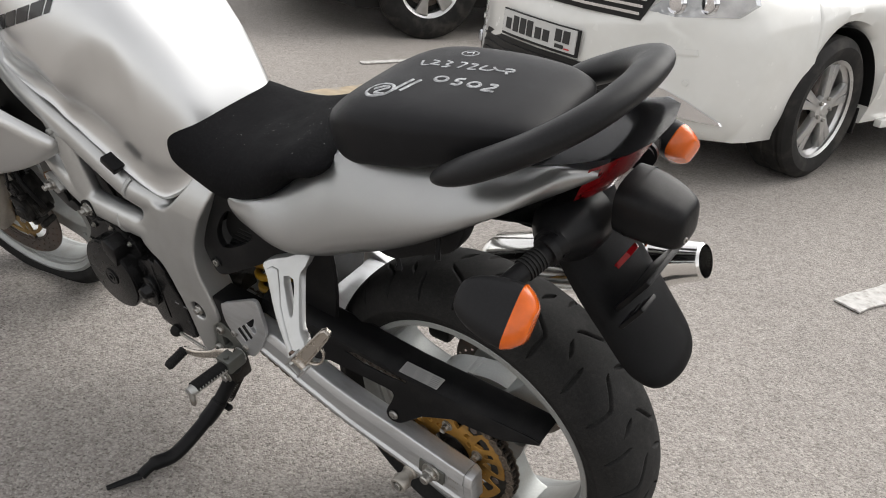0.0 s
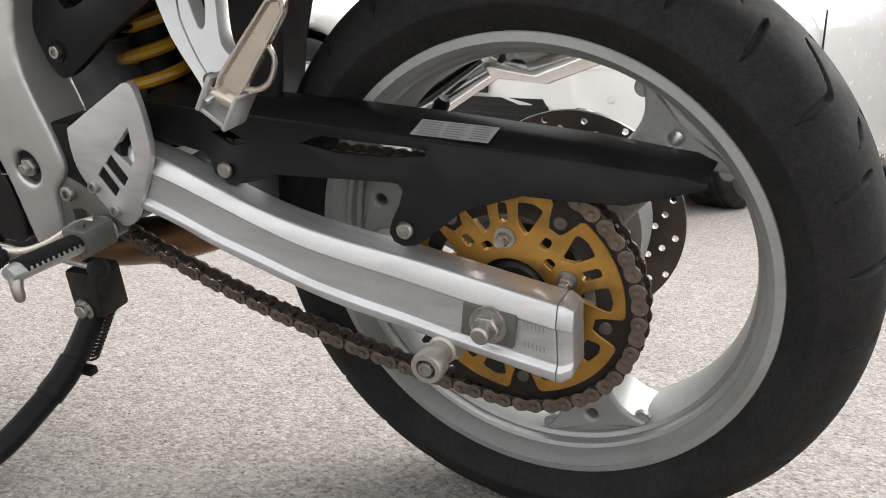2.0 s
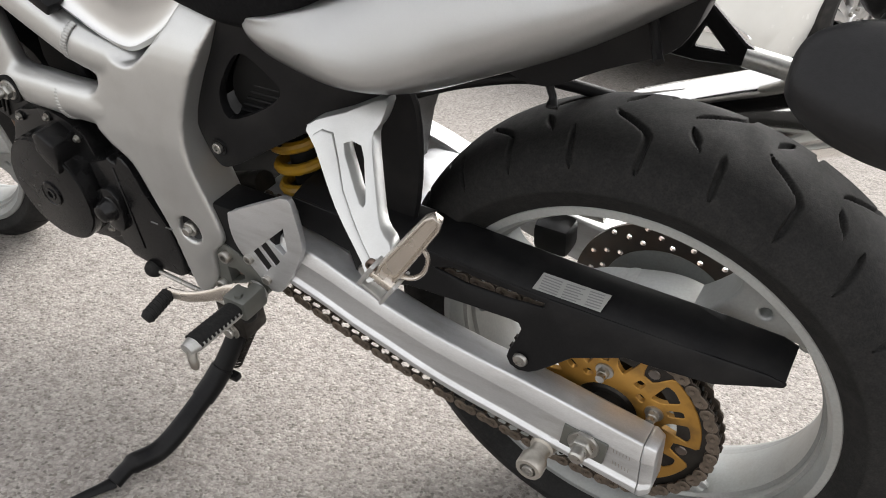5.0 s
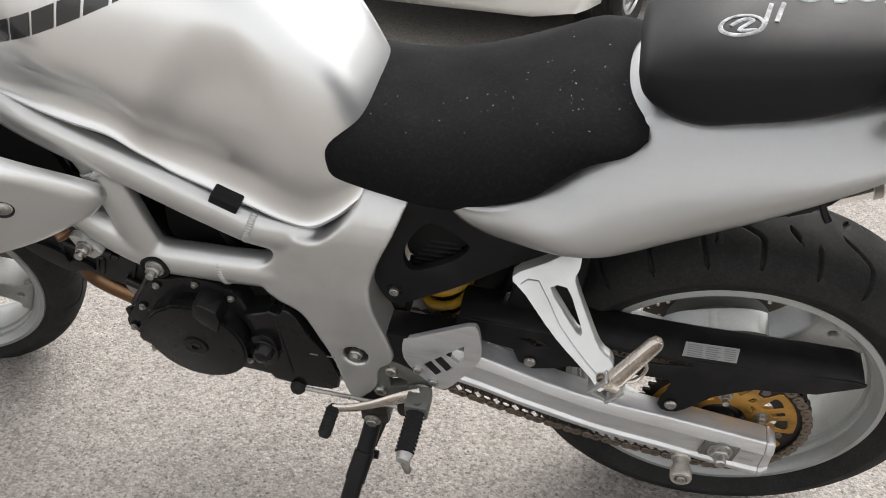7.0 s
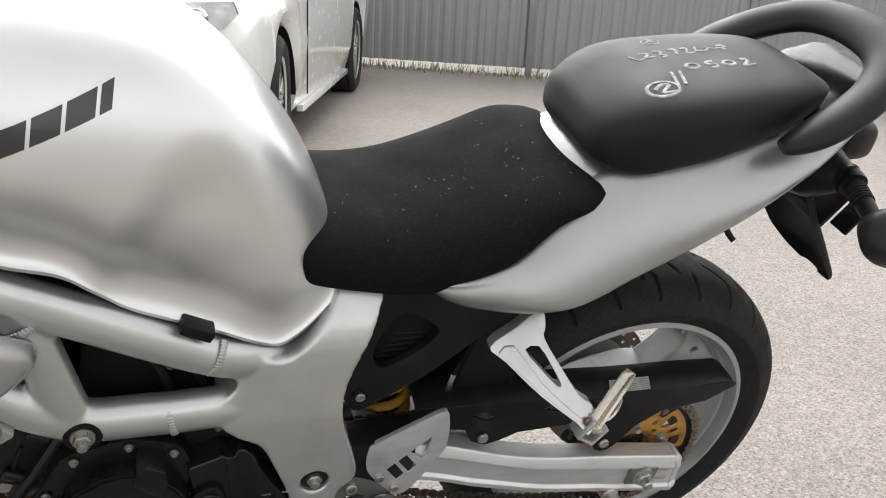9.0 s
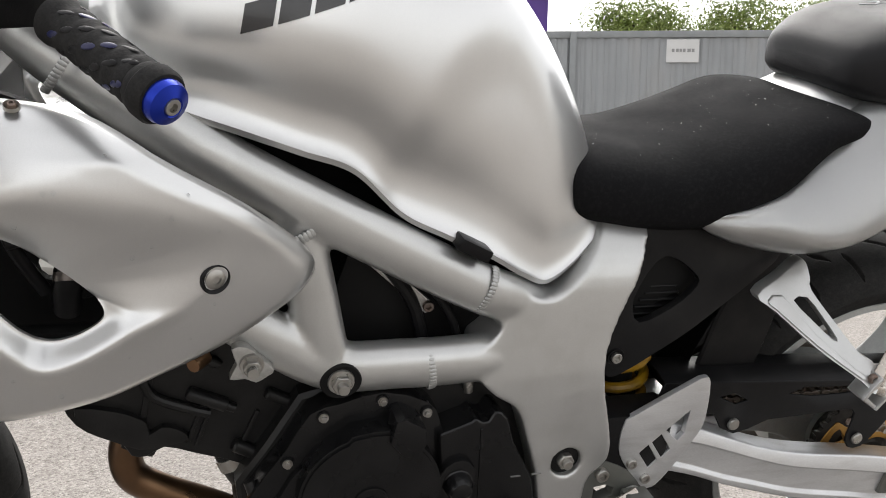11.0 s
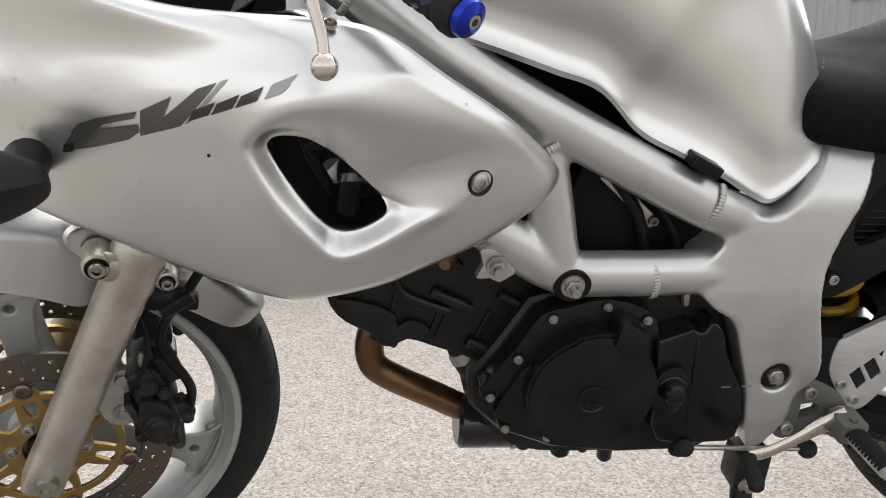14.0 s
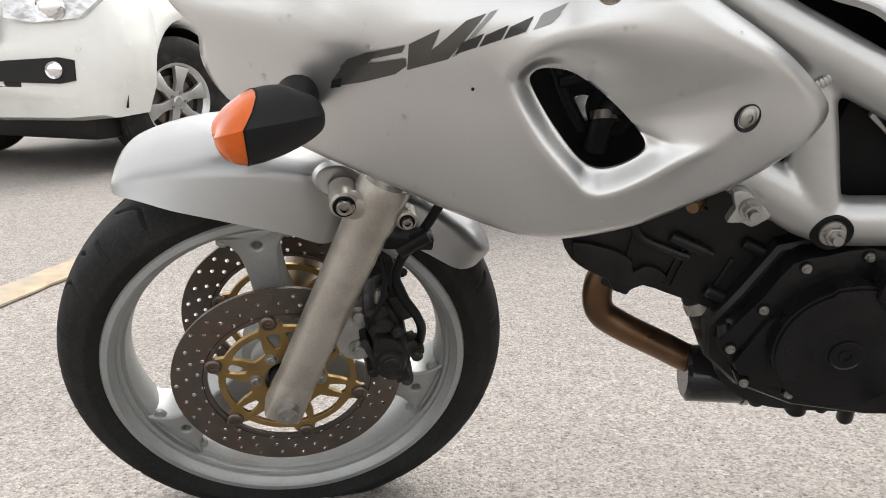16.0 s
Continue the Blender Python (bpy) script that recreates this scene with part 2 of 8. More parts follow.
def join(*bms):
    base = bms[0]
    for b in bms[1:]:
        me = bpy.data.meshes.new("tmp")
        b.to_mesh(me)
        b.free()
        base.from_mesh(me)
        bpy.data.meshes.remove(me)
    return base


def tube(pts, r, n=14, flat=1.0, up=(0, 1, 0), caps=True):
    """A tube along points; r: one radius or one a point; flat: squeeze along the second axis."""
    p = [Vector(q) for q in pts]
    rs = r if isinstance(r, (list, tuple)) else [r] * len(p)
    rings, u = [], Vector(up)
    for i, q in enumerate(p):
        d = (p[min(i + 1, len(p) - 1)] - p[max(i - 1, 0)]).normalized()
        u = u - d * u.dot(d)
        if u.length < 1e-4:
            u = d.orthogonal()
        u.normalize()
        w = d.cross(u)
        rings.append([q + rs[i] * (math.cos(a) * w + flat * math.sin(a) * u) for a in (2 * math.pi * k / n for k in range(n))])
    return skin(rings, caps=caps)


def bevelled(bm, width, segs=2, angle=30):
    if width > 0:
        bmesh.ops.recalc_face_normals(bm, faces=bm.faces[:])
        es = [e for e in bm.edges if len(e.link_faces) == 2 and e.calc_face_angle(0) > radians(angle)]
        bmesh.ops.bevel(bm, geom=es, offset=width, segments=segs, affect="EDGES", clamp_overlap=True, profile=0.6)
    return bm


def plate(outline, y0, y1, holes=(), bevel=0.002, segs=2):
    """A plate with an outline in x and z, and holes through it, from y0 to y1."""
    bm = bmesh.new()
    edges = []
    for loop in (outline, *holes):
        vs = [bm.verts.new((float(p[0]), y0, float(p[1]))) for p in loop]
        edges += [bm.edges.new((vs[i], vs[(i + 1) % len(vs)])) for i in range(len(vs))]
    bmesh.ops.triangle_fill(bm, use_beauty=True, use_dissolve=False, edges=edges)
    got = bmesh.ops.extrude_face_region(bm, geom=bm.faces[:])
    bmesh.ops.translate(bm, vec=(0, y1 - y0, 0), verts=[v for v in got["geom"] if isinstance(v, bmesh.types.BMVert)])
    return bevelled(bm, bevel, segs, 50)


def ring2(cx, cz, r, n=20, a0=0.0):
    return [(cx + r * math.cos(a0 + 2 * math.pi * k / n), cz + r * math.sin(a0 + 2 * math.pi * k / n)) for k in range(n)]


def lathe(profile, n=48, centre=(0, 0, 0), a0=0.0, a1=2 * math.pi):
    """A profile of (radius, y) turned about the y axis through centre."""
    full = abs(a1 - a0) > 6.28
    k = n if full else n + 1
    rings = []
    for i in range(k):
        a = a0 + (a1 - a0) * i / n
        rings.append([(centre[0] + r * math.cos(a), centre[1] + y, centre[2] + r * math.sin(a)) for r, y in profile])
    if full:
        rings.append(rings[0])
    bm = skin(rings, closed=False, caps=False)
    bmesh.ops.remove_doubles(bm, verts=bm.verts[:], dist=1e-6)
    return bm


def block(x0, x1, y0, y1, z0, z1, bevel=0.004, segs=2):
    bm = bmesh.new()
    bmesh.ops.create_cube(bm, size=1, matrix=Matrix.Translation(((x0 + x1) / 2, (y0 + y1) / 2, (z0 + z1) / 2)) @ Matrix.Diagonal((abs(x1 - x0), abs(y1 - y0), abs(z1 - z0), 1)))
    return bevelled(bm, bevel, segs)


def hex_bolt(r, h, washer=True):
    """A hexagon bolt head with a washer, standing out along -y from the origin."""
    bm = plate(ring2(0, 0, r, 6), -h, 0, bevel=r * 0.08, segs=1)
    if washer:
        bm = join(bm, lathe([(0, -h * 0.25), (r * 1.45, -h * 0.25), (r * 1.5, -h * 0.12), (r * 1.5, 0)], 24))
    return bm


def cap_bolt(r, h):
    """A round socket-head screw standing out along -y."""
    return lathe([(0, -h * 0.35), (r * 0.5, -h * 0.35), (r * 0.52, -h), (r * 0.9, -h), (r, -h * 0.85), (r, 0)], 20)


def put(bm, x, y, z, rx=0, ry=0, rz=0):
    bm.transform(pose(x, y, z, rx, ry, rz))
    return bm


def smoothstep(a, b, x):
    t = min(1, max(0, (x - a) / (b - a)))
    return t * t * (3 - 2 * t)


# ---- setting ----
def asphalt_material():
    m = bpy.data.materials.new("worn_asphalt")
    m.use_nodes = True
    n, l = m.node_tree.nodes, m.node_tree.links
    b = n["Principled BSDF"]
    b.inputs["Roughness"].default_value, b.inputs["Specular IOR Level"].default_value = 0.88, 0.25
    co = n.new("ShaderNodeTexCoord")

    def node(kind, **values):
        got = n.new(kind)
        for k, v in values.items():
            got.inputs[k].default_value = v
        return got
    stones = node("ShaderNodeTexVoronoi", Scale=230.0)
    stones2 = node("ShaderNodeTexVoronoi", Scale=120.0)
    fine = node("ShaderNodeTexNoise", Scale=300.0, Detail=4.0, Roughness=0.7)
    broad = node("ShaderNodeTexNoise", Scale=1.3, Detail=6.0)
    mid = node("ShaderNodeTexNoise", Scale=22.0, Detail=6.0, Roughness=0.65)
    for t in (stones, stones2, fine, broad, mid):
        l.new(co.outputs["Object"], t.inputs["Vector"])
    ramp = n.new("ShaderNodeValToRGB")
    ramp.color_ramp.elements[0].position, ramp.color_ramp.elements[0].color = 0.0, (0.1918, 0.1731, 0.1557, 1)
    ramp.color_ramp.elements[1].position, ramp.color_ramp.elements[1].color = 1.0, (0.3834, 0.3603, 0.3312, 1)
    for pos, c in ((0.25, (0.2672, 0.2469, 0.2278, 1)), (0.6, (0.3050, 0.2818, 0.2591, 1)), (0.9, (0.3428, 0.3166, 0.2905, 1))):
        ramp.color_ramp.elements.new(pos).color = c
    sep = n.new("ShaderNodeSeparateColor")
    l.new(stones.outputs["Color"], sep.inputs["Color"])
    l.new(sep.outputs["Red"], ramp.inputs["Fac"])
    mul = node("ShaderNodeMixRGB", Fac=1.0)
    mul.blend_type = "MULTIPLY"
    l.new(ramp.outputs["Color"], mul.inputs["Color1"])
    r1 = n.new("ShaderNodeMapRange")
    r1.inputs["From Min"].default_value, r1.inputs["From Max"].default_value, r1.inputs["To Min"].default_value, r1.inputs["To Max"].default_value = 0.3, 0.7, 0.94, 1.10
    l.new(broad.outputs["Fac"], r1.inputs["Value"])
    r2 = n.new("ShaderNodeMapRange")
    r2.inputs["From Min"].default_value, r2.inputs["From Max"].default_value, r2.inputs["To Min"].default_value, r2.inputs["To Max"].default_value = 0.3, 0.7, 0.88, 1.11
    l.new(mid.outputs["Fac"], r2.inputs["Value"])
    mm = node("ShaderNodeMath")
    mm.operation = "MULTIPLY"
    l.new(r1.outputs["Result"], mm.inputs[0]), l.new(r2.outputs["Result"], mm.inputs[1])
    l.new(mm.outputs[0], mul.inputs["Color2"])
    fmul = node("ShaderNodeMixRGB", Fac=0.46)
    fmul.blend_type = "OVERLAY"
    l.new(mul.outputs["Color"], fmul.inputs["Color1"]), l.new(fine.outputs["Fac"], fmul.inputs["Color2"])
    # dark gaps between the stones
    gap = n.new("ShaderNodeMapRange")
    gap.inputs["From Min"].default_value, gap.inputs["From Max"].default_value, gap.inputs["To Min"].default_value, gap.inputs["To Max"].default_value = 0.35, 0.75, 1.04, 0.80
    l.new(stones2.outputs["Distance"], gap.inputs["Value"])
    gm = node("ShaderNodeMixRGB", Fac=1.0)
    gm.blend_type = "MULTIPLY"
    l.new(fmul.outputs["Color"], gm.inputs["Color1"]), l.new(gap.outputs["Result"], gm.inputs["Color2"])
    # scattered pale chips and dark pits
    chips = node("ShaderNodeTexVoronoi", Scale=85.0)
    l.new(co.outputs["Object"], chips.inputs["Vector"])
    csep = n.new("ShaderNodeSeparateColor")
    l.new(chips.outputs["Color"], csep.inputs["Color"])
    last = gm.outputs["Color"]
    for channel, limit, size, colour in (("Green", 0.80, 0.34, (0.3603, 0.3399, 0.3138, 1)), ("Blue", 0.84, 0.28, (0.0929, 0.0843, 0.0755, 1))):
        pick = node("ShaderNodeMath")
        pick.operation = "GREATER_THAN"
        pick.inputs[1].default_value = limit
        l.new(csep.outputs[channel], pick.inputs[0])
        near = n.new("ShaderNodeMapRange")
        near.inputs["From Min"].default_value, near.inputs["From Max"].default_value, near.inputs["To Min"].default_value, near.inputs["To Max"].default_value = size * 0.6, size, 0.75, 0.0
        l.new(chips.outputs["Distance"], near.inputs["Value"])
        both = node("ShaderNodeMath")
        both.operation = "MULTIPLY"
        l.new(pick.outputs[0], both.inputs[0]), l.new(near.outputs["Result"], both.inputs[1])
        mixed = node("ShaderNodeMixRGB")
        mixed.inputs["Color2"].default_value = colour
        l.new(both.outputs[0], mixed.inputs["Fac"]), l.new(last, mixed.inputs["Color1"])
        last = mixed.outputs["Color"]
    l.new(last, b.inputs["Base Color"])
    add = node("ShaderNodeMath")
    add.operation = "ADD"
    l.new(stones.outputs["Distance"], add.inputs[0]), l.new(fine.outputs["Fac"], add.inputs[1])
    bp = node("ShaderNodeBump", Strength=0.9, Distance=0.0022)
    bp.invert = True
    l.new(add.outputs[0], bp.inputs["Height"])
    l.new(bp.outputs["Normal"], b.inputs["Normal"])
    return m


ASPHALT = asphalt_material()
gbm = bmesh.new()
bmesh.ops.create_grid(gbm, x_segments=60, y_segments=60, size=150)
for v in gbm.verts:
    v.co.x, v.co.y = v.co.x * abs(v.co.x) / 150, v.co.y * abs(v.co.y) / 150 + 2
    if v.co.length > 4:
        v.co.z = 0.006 * noise.noise(v.co * 0.6)
tagged(part("ground", gbm, ASPHALT), "light grey worn asphalt of a parking lot with exposed stones", "asphalt ground", kind="structure")

PAINT_WHITE = mat("worn_white_road_paint", (0.47, 0.46, 0.44), 0.8, var=0.15, var_scale=30, dirt=(0.26, 0.24, 0.22), dirt_scale=40, dirt_amount=0.85)
PAINT_YELLOW = mat("faded_yellow_road_paint", (0.36, 0.29, 0.20), 0.85, var=0.15, var_scale=20, dirt=(0.28, 0.26, 0.23), dirt_scale=9, dirt_amount=1.0)


def road_mark(name, cx, cy, length, width, yaw, material, label):
    random.seed(name + str(cx))
    n = 26
    ring = []
    for side in (-1, 1):
        for k in range(n):
            u = (k / (n - 1) - 0.5) * side * -1
            ring.append((u * length, side * width / 2 + random.uniform(-1, 1) * 0.006))
    bm = bmesh.new()
    bm.faces.new([bm.verts.new((x, y, 0)) for x, y in ring])
    bmesh.ops.triangulate(bm, faces=bm.faces[:])
    got = bmesh.ops.extrude_face_region(bm, geom=bm.faces[:])
    bmesh.ops.translate(bm, vec=(0, 0, -0.006), verts=[v for v in got["geom"] if isinstance(v, bmesh.types.BMVert)])
    ob = part(name, bm, material, smooth=0, matrix=pose(cx, cy, 0.010, 0, 0, yaw))
    return tagged(ob, label, "road marking", kind="structure")


road_mark("road_marking", 0.513, 2.400, 1.2, 0.088, 70, PAINT_WHITE, "worn white painted parking line on the asphalt")
road_mark("road_marking", -2.62, 3.17, 0.55, 0.05, 72, PAINT_WHITE, "worn white painted parking line on the asphalt")
road_mark("road_marking", -2.38, 1.95, 1.7, 0.12, 82, PAINT_YELLOW, "faded yellow painted stripe on the asphalt")

# ---- the motorcycle: built upright round its own axes (front towards -x, left side towards -y), then leant on its side stand ----
bike = thing("motorcycle", "silver half-faired sport motorcycle leaning on its side stand, black seats", "motorcycle", pose(0, 0.256, 0, 16.0, 0, 0.6))
REAR_AXLE = (-0.004, 0.310)
FRONT_AXLE = (-1.43, 0.272)
RAKE = radians(25)
AXIS = Vector((math.sin(RAKE), 0, math.cos(RAKE)))
HEAD = Vector((-1.53 + 0.466 * 0.85, 0, 0.85))
STEER = Matrix.Translation(HEAD) @ Matrix.Rotation(radians(12.6), 4, AXIS) @ Matrix.Translation(-HEAD)


def mirrored(bm):
    twin = bm.copy()
    bmesh.ops.scale(twin, vec=(1, -1, 1), verts=twin.verts[:])
    bmesh.ops.reverse_faces(twin, faces=twin.faces[:])
    return twin


# fuel tank: an arched shell with knee hollows
def tank_mesh():
    rows = [  # x, bottom z, top z, half width low, half width high
        (-1.03, 0.850, 0.905, 0.060, 0.055), (-1.005, 0.832, 0.955, 0.115, 0.115), (-0.957, 0.818, 0.995, 0.150, 0.150), (-0.90, 0.802, 1.015, 0.163, 0.175),
        (-0.85, 0.786, 1.022, 0.166, 0.188), (-0.80, 0.768, 1.020, 0.164, 0.188), (-0.75, 0.722, 1.010, 0.161, 0.184), (-0.70, 0.697, 0.990, 0.158, 0.176),
        (-0.65, 0.674, 0.953, 0.154, 0.164), (-0.61, 0.650, 0.915, 0.148, 0.152), (-0.58, 0.638, 0.879, 0.141, 0.140), (-0.55, 0.650, 0.835, 0.131, 0.124), (-0.525, 0.669, 0.787, 0.120, 0.107), (-0.507, 0.684, 0.742, 0.110, 0.092)]
    arch = [(-0.90, 0.60), (-0.80, 0.72), (-0.767, 0.772), (-0.745, 0.818), (-0.7267, 0.842), (-0.704, 0.870), (-0.671, 0.894), (-0.6387, 0.892), (-0.6124, 0.862), (-0.595, 0.825), (-0.56, 0.78)]
    fine = cr(rows, 9)
    m = 72
    rings = []
    for x, zb, zt, w0, w1 in fine:
        ring = []
        for k in range(m + 1):
            th = math.pi * k / m
            c, s = math.cos(th), math.sin(th)
            h = s ** 0.9 if s > 0 else 0
            z = zb + (zt - zb) * h
            w = w0 + (w1 - w0) * smoothstep(0.05, 0.45, h)
            y = -w * math.copysign(abs(c) ** (0.62 - 0.12 * smoothstep(-0.74, -0.62, x)), c)
            # knee hollow under an arched brow
            brow = z - float(np.interp(x, [q[0] for q in arch], [q[1] for q in arch]))
            hollow = 0.012 * (1 - smoothstep(-0.064, 0.022, brow)) * smoothstep(-0.85, -0.70, x) * (1 - smoothstep(-0.645, -0.575, x)) * smoothstep(0.66, 0.76, z)
            y -= math.copysign(min(abs(y), hollow), y)
            # gentle flank waist over the frame
            y *= 1 - 0.05 * math.exp(-((h - 0.12) / 0.1) ** 2)
            ring.append((x, y, z))
        rings.append(ring)
    bm = skin(rings, closed=False, caps=False)
    # rolled lower lip
    inner = [[(x, y * 0.93, z - 0.006) if i in (0, m) else None for i, (x, y, z) in enumerate(r)] for r in rings]
    for side in (0, m):
        lip = [rings[i][side] for i in range(len(rings))]
        outer = [(x, y * 1.03, z - 0.004) for x, y, z in lip]
        under = [(x, y * 1.015, z - 0.010) for x, y, z in lip]
        back = [inner[i][side] for i in range(len(rings))]
        bm = join(bm, skin([lip, outer, under, back], closed=False, caps=False))
    for ring in (rings[0], rings[-1]):
        f = bmesh.new()
        f.faces.new([f.verts.new(p) for p in ring])
        bm = join(bm, f)
    bmesh.ops.remove_doubles(bm, verts=bm.verts[:], dist=1e-5)
    return bm


tank = part("fuel_tank", tank_mesh(), SILVER, bike, "silver metallic fuel tank with knee hollows", smooth=50)
part("tank_mount", block(-0.695, -0.657, -0.174, -0.148, -0.007, 0.007, 0.003), PLASTIC, bike, "black rubber tank mount", matrix=pose(0, 0, 0.0) @ Matrix.Translation((-0.675, 0, 0.681)) @ Matrix.Rotation(radians(26), 4, "Y") @ Matrix.Translation((0.675, 0, 0)))

# a plain black block added so the gap under the tank stays dark
part("tank_gap_fill", block(-0.97, -0.66, -0.07, 0.07, 0.58, 0.78, 0.02), DARK, bike)


# saddles: lofted cushions
def cushion(rows, m=40, n=6, power=0.55, low_power=1.0):
    rings = []
    for x, zb, zt, w, wb, crown in cr(rows, n):
        ring = []
        for k in range(m):
            a = 2 * math.pi * k / m
            c, s = math.cos(a), math.sin(a)
            y = w * math.copysign(abs(c) ** power, c)
            zm = zb + (zt - zb) * 0.5
            if s >= 0:
                z = zm + (zt - zm) * abs(s) ** (power * crown)
            else:
                z = zm - (zm - zb) * abs(s) ** low_power
                y *= 1 - (1 - wb) * abs(s)
            ring.append((x, y, z))
        rings.append(ring)
    return skin(rings)


rider = [  # x, bottom, top, half width, lower width ratio, crown
    (-0.564, 0.704, 0.756, 0.090, 0.9, 1.1), (-0.560, 0.694, 0.765, 0.112, 0.95, 1.2), (-0.545, 0.684, 0.770, 0.128, 1.0, 1.3), (-0.48, 0.673, 0.764, 0.138, 1.0, 1.35), (-0.42, 0.670, 0.767, 0.148, 1.0, 1.35),
    (-0.36, 0.678, 0.784, 0.153, 1.0, 1.3), (-0.30, 0.714, 0.804, 0.154, 0.98, 1.25), (-0.250, 0.764, 0.819, 0.147, 0.95, 1.15), (-0.205, 0.782, 0.820, 0.136, 0.9, 1.1), (-0.184, 0.800, 0.815, 0.118, 0.9, 1.1)]
part("rider_seat", cushion(rider, power=0.66, low_power=0.55), VINYL, bike, "black textured rider saddle", smooth=60)
part("seat_seam", tube([(-0.535, y, z) for y, z in ((-0.120, 0.70), (-0.1205, 0.723), (-0.110, 0.741), (-0.085, 0.754), (-0.04, 0.764), (0.04, 0.764), (0.085, 0.754), (0.11, 0.741), (0.1205, 0.723))], 0.0018, 6), PLASTIC, bike)
pillion = [(-0.225, 0.846, 0.885, 0.055, 0.9, 0.9), (-0.217, 0.832, 0.908, 0.085, 0.9, 0.9), (-0.19, 0.821, 0.928, 0.108, 0.95, 0.85), (-0.15, 0.820, 0.944, 0.122, 0.97, 0.8), (-0.10, 0.832, 0.953, 0.128, 0.97, 0.8),
           (-0.03, 0.846, 0.960, 0.127, 0.97, 0.8), (0.04, 0.868, 0.966, 0.118, 0.97, 0.8), (0.10, 0.893, 0.968, 0.103, 0.95, 0.85), (0.14, 0.915, 0.962, 0.08, 0.9, 0.9), (0.155, 0.93, 0.95, 0.05, 0.9, 0.9)]
part("pillion_seat", cushion([(x - 0.012, zb, zt - 0.022, w, wb, c * 1.2) for x, zb, zt, w, wb, c in [(px_ + 0.034 * max(0, min(1, (0.02 - px_) / 0.2)), *rest_) for px_, *rest_ in pillion]], low_power=0.35), VINYL_SMOOTH, bike, "black pillion saddle with white chalk scribbles", smooth=60)


# tail cowl
def tail_mesh():
    rows = [  # x, bottom z, y, widest z, y, top z, y
        (-0.402, 0.692, -0.132, 0.697, -0.137, 0.702, -0.132), (-0.38, 0.680, -0.140, 0.694, -0.154, 0.708, -0.148), (-0.34, 0.668, -0.146, 0.694, -0.167, 0.718, -0.153),
        (-0.28, 0.659, -0.146, 0.700, -0.174, 0.742, -0.152), (-0.22, 0.662, -0.140, 0.712, -0.171, 0.792, -0.138), (-0.18, 0.671, -0.136, 0.728, -0.166, 0.815, -0.128), (-0.14, 0.686, -0.130, 0.748, -0.160, 0.833, -0.124),
        (-0.05, 0.726, -0.118, 0.786, -0.150, 0.848, -0.126), (0.03, 0.776, -0.108, 0.824, -0.142, 0.868, -0.122), (0.10, 0.826, -0.098, 0.862, -0.128, 0.892, -0.110),
        (0.17, 0.872, -0.088, 0.896, -0.110, 0.914, -0.096), (0.205, 0.896, -0.081, 0.909, -0.096, 0.919, -0.088), (0.222, 0.910, -0.079, 0.914, -0.087, 0.918, -0.083)]
    rings = []
    for x, zb, yb, zw, yw, zt, yt in cr(rows, 6):
        full = smoothstep(-0.34, -0.22, x) * (1 - smoothstep(0.10, 0.20, x))
        zw, yw, yt = zw - 0.022 * full, yw - 0.006 * full, yt + 0.030 * full
        arc = cr([(yb + 0.03, zb + 0.012), (yb, zb), (yb + (yw - yb) * 0.75, zb + (zw - zb) * 0.35), (yw, zw), (yt + (yw - yt) * (0.55 + 0.08 * full), zw + (zt - zw) * (0.62 - 0.12 * full)), (yt, zt), (yt + 0.028, zt + 0.004)], 5)
        rings.append([(x, y, z) for y, z in arc])
    return skin(rings, closed=False, caps=False)


def thick(bm, t):
    bmesh.ops.solidify(bm, geom=bm.faces[:], thickness=t)
    return bm


tail_left = thick(tail_mesh(), 0.003)
part("tail_cowl", mirrored(tail_left), SILVER, bike, "silver tail cowl, far side", smooth=50)
part("tail_cowl", tail_left, SILVER, bike, "silver metallic tail cowl", smooth=50)
bridge = []
for x, z in ((-0.221, 0.810), (-0.209, 0.822), (-0.194, 0.834), (-0.168, 0.841)):
    w = 0.098 + (x + 0.2) * 0.1
    bridge.append([(x + 0.01 * (1 - math.cos(a)), w * math.sin(a), z - 0.040 * (1 - math.cos(a)) ** 1.2) for a in (radians(-90 + 7.5 * k) for k in range(25))])
part("cowl_bridge", thick(skin(bridge, closed=False, caps=False), 0.003), SILVER, bike, "silver strip between the saddles", smooth=50)
part("tail_screw", put(cap_bolt(0.009, 0.005), -0.265, -0.170, 0.686, 0, 0, 0), STEEL, bike)
tray = [[(x, s * w, z) for s in (-1, -0.6, 0.6, 1)] for x, z, w in ((-0.36, 0.69, 0.12), (-0.2, 0.68, 0.12), (-0.05, 0.735, 0.11), (0.1, 0.82, 0.095), (0.2, 0.87, 0.08))]
part("under_tray", thick(skin(tray, closed=False, caps=False), 0.01), PLASTIC, bike, "black undertray")


# grab rail round the tail
half_rail = [(0.034, -0.138, 0.880), (0.064, -0.142, 0.896), (0.108, -0.139, 0.921), (0.153, -0.125, 0.947), (0.190, -0.097, 0.969), (0.210, -0.058, 0.981)]
rail_path = cr(half_rail + [(0.217, 0.0, 0.985)] + [(x, -y, z) for x, y, z in reversed(half_rail)], 6)
count = len(rail_path)
part("grab_rail", tube(rail_path, [0.011 + 0.019 * math.sin(math.pi * min(1, 6 * min(k, count - 1 - k) / count + 0.08) / 2) for k in range(count)], 20, 0.60, (0, 0, 1)), GREY_PLASTIC, bike, "black rubber-coated grab rail")
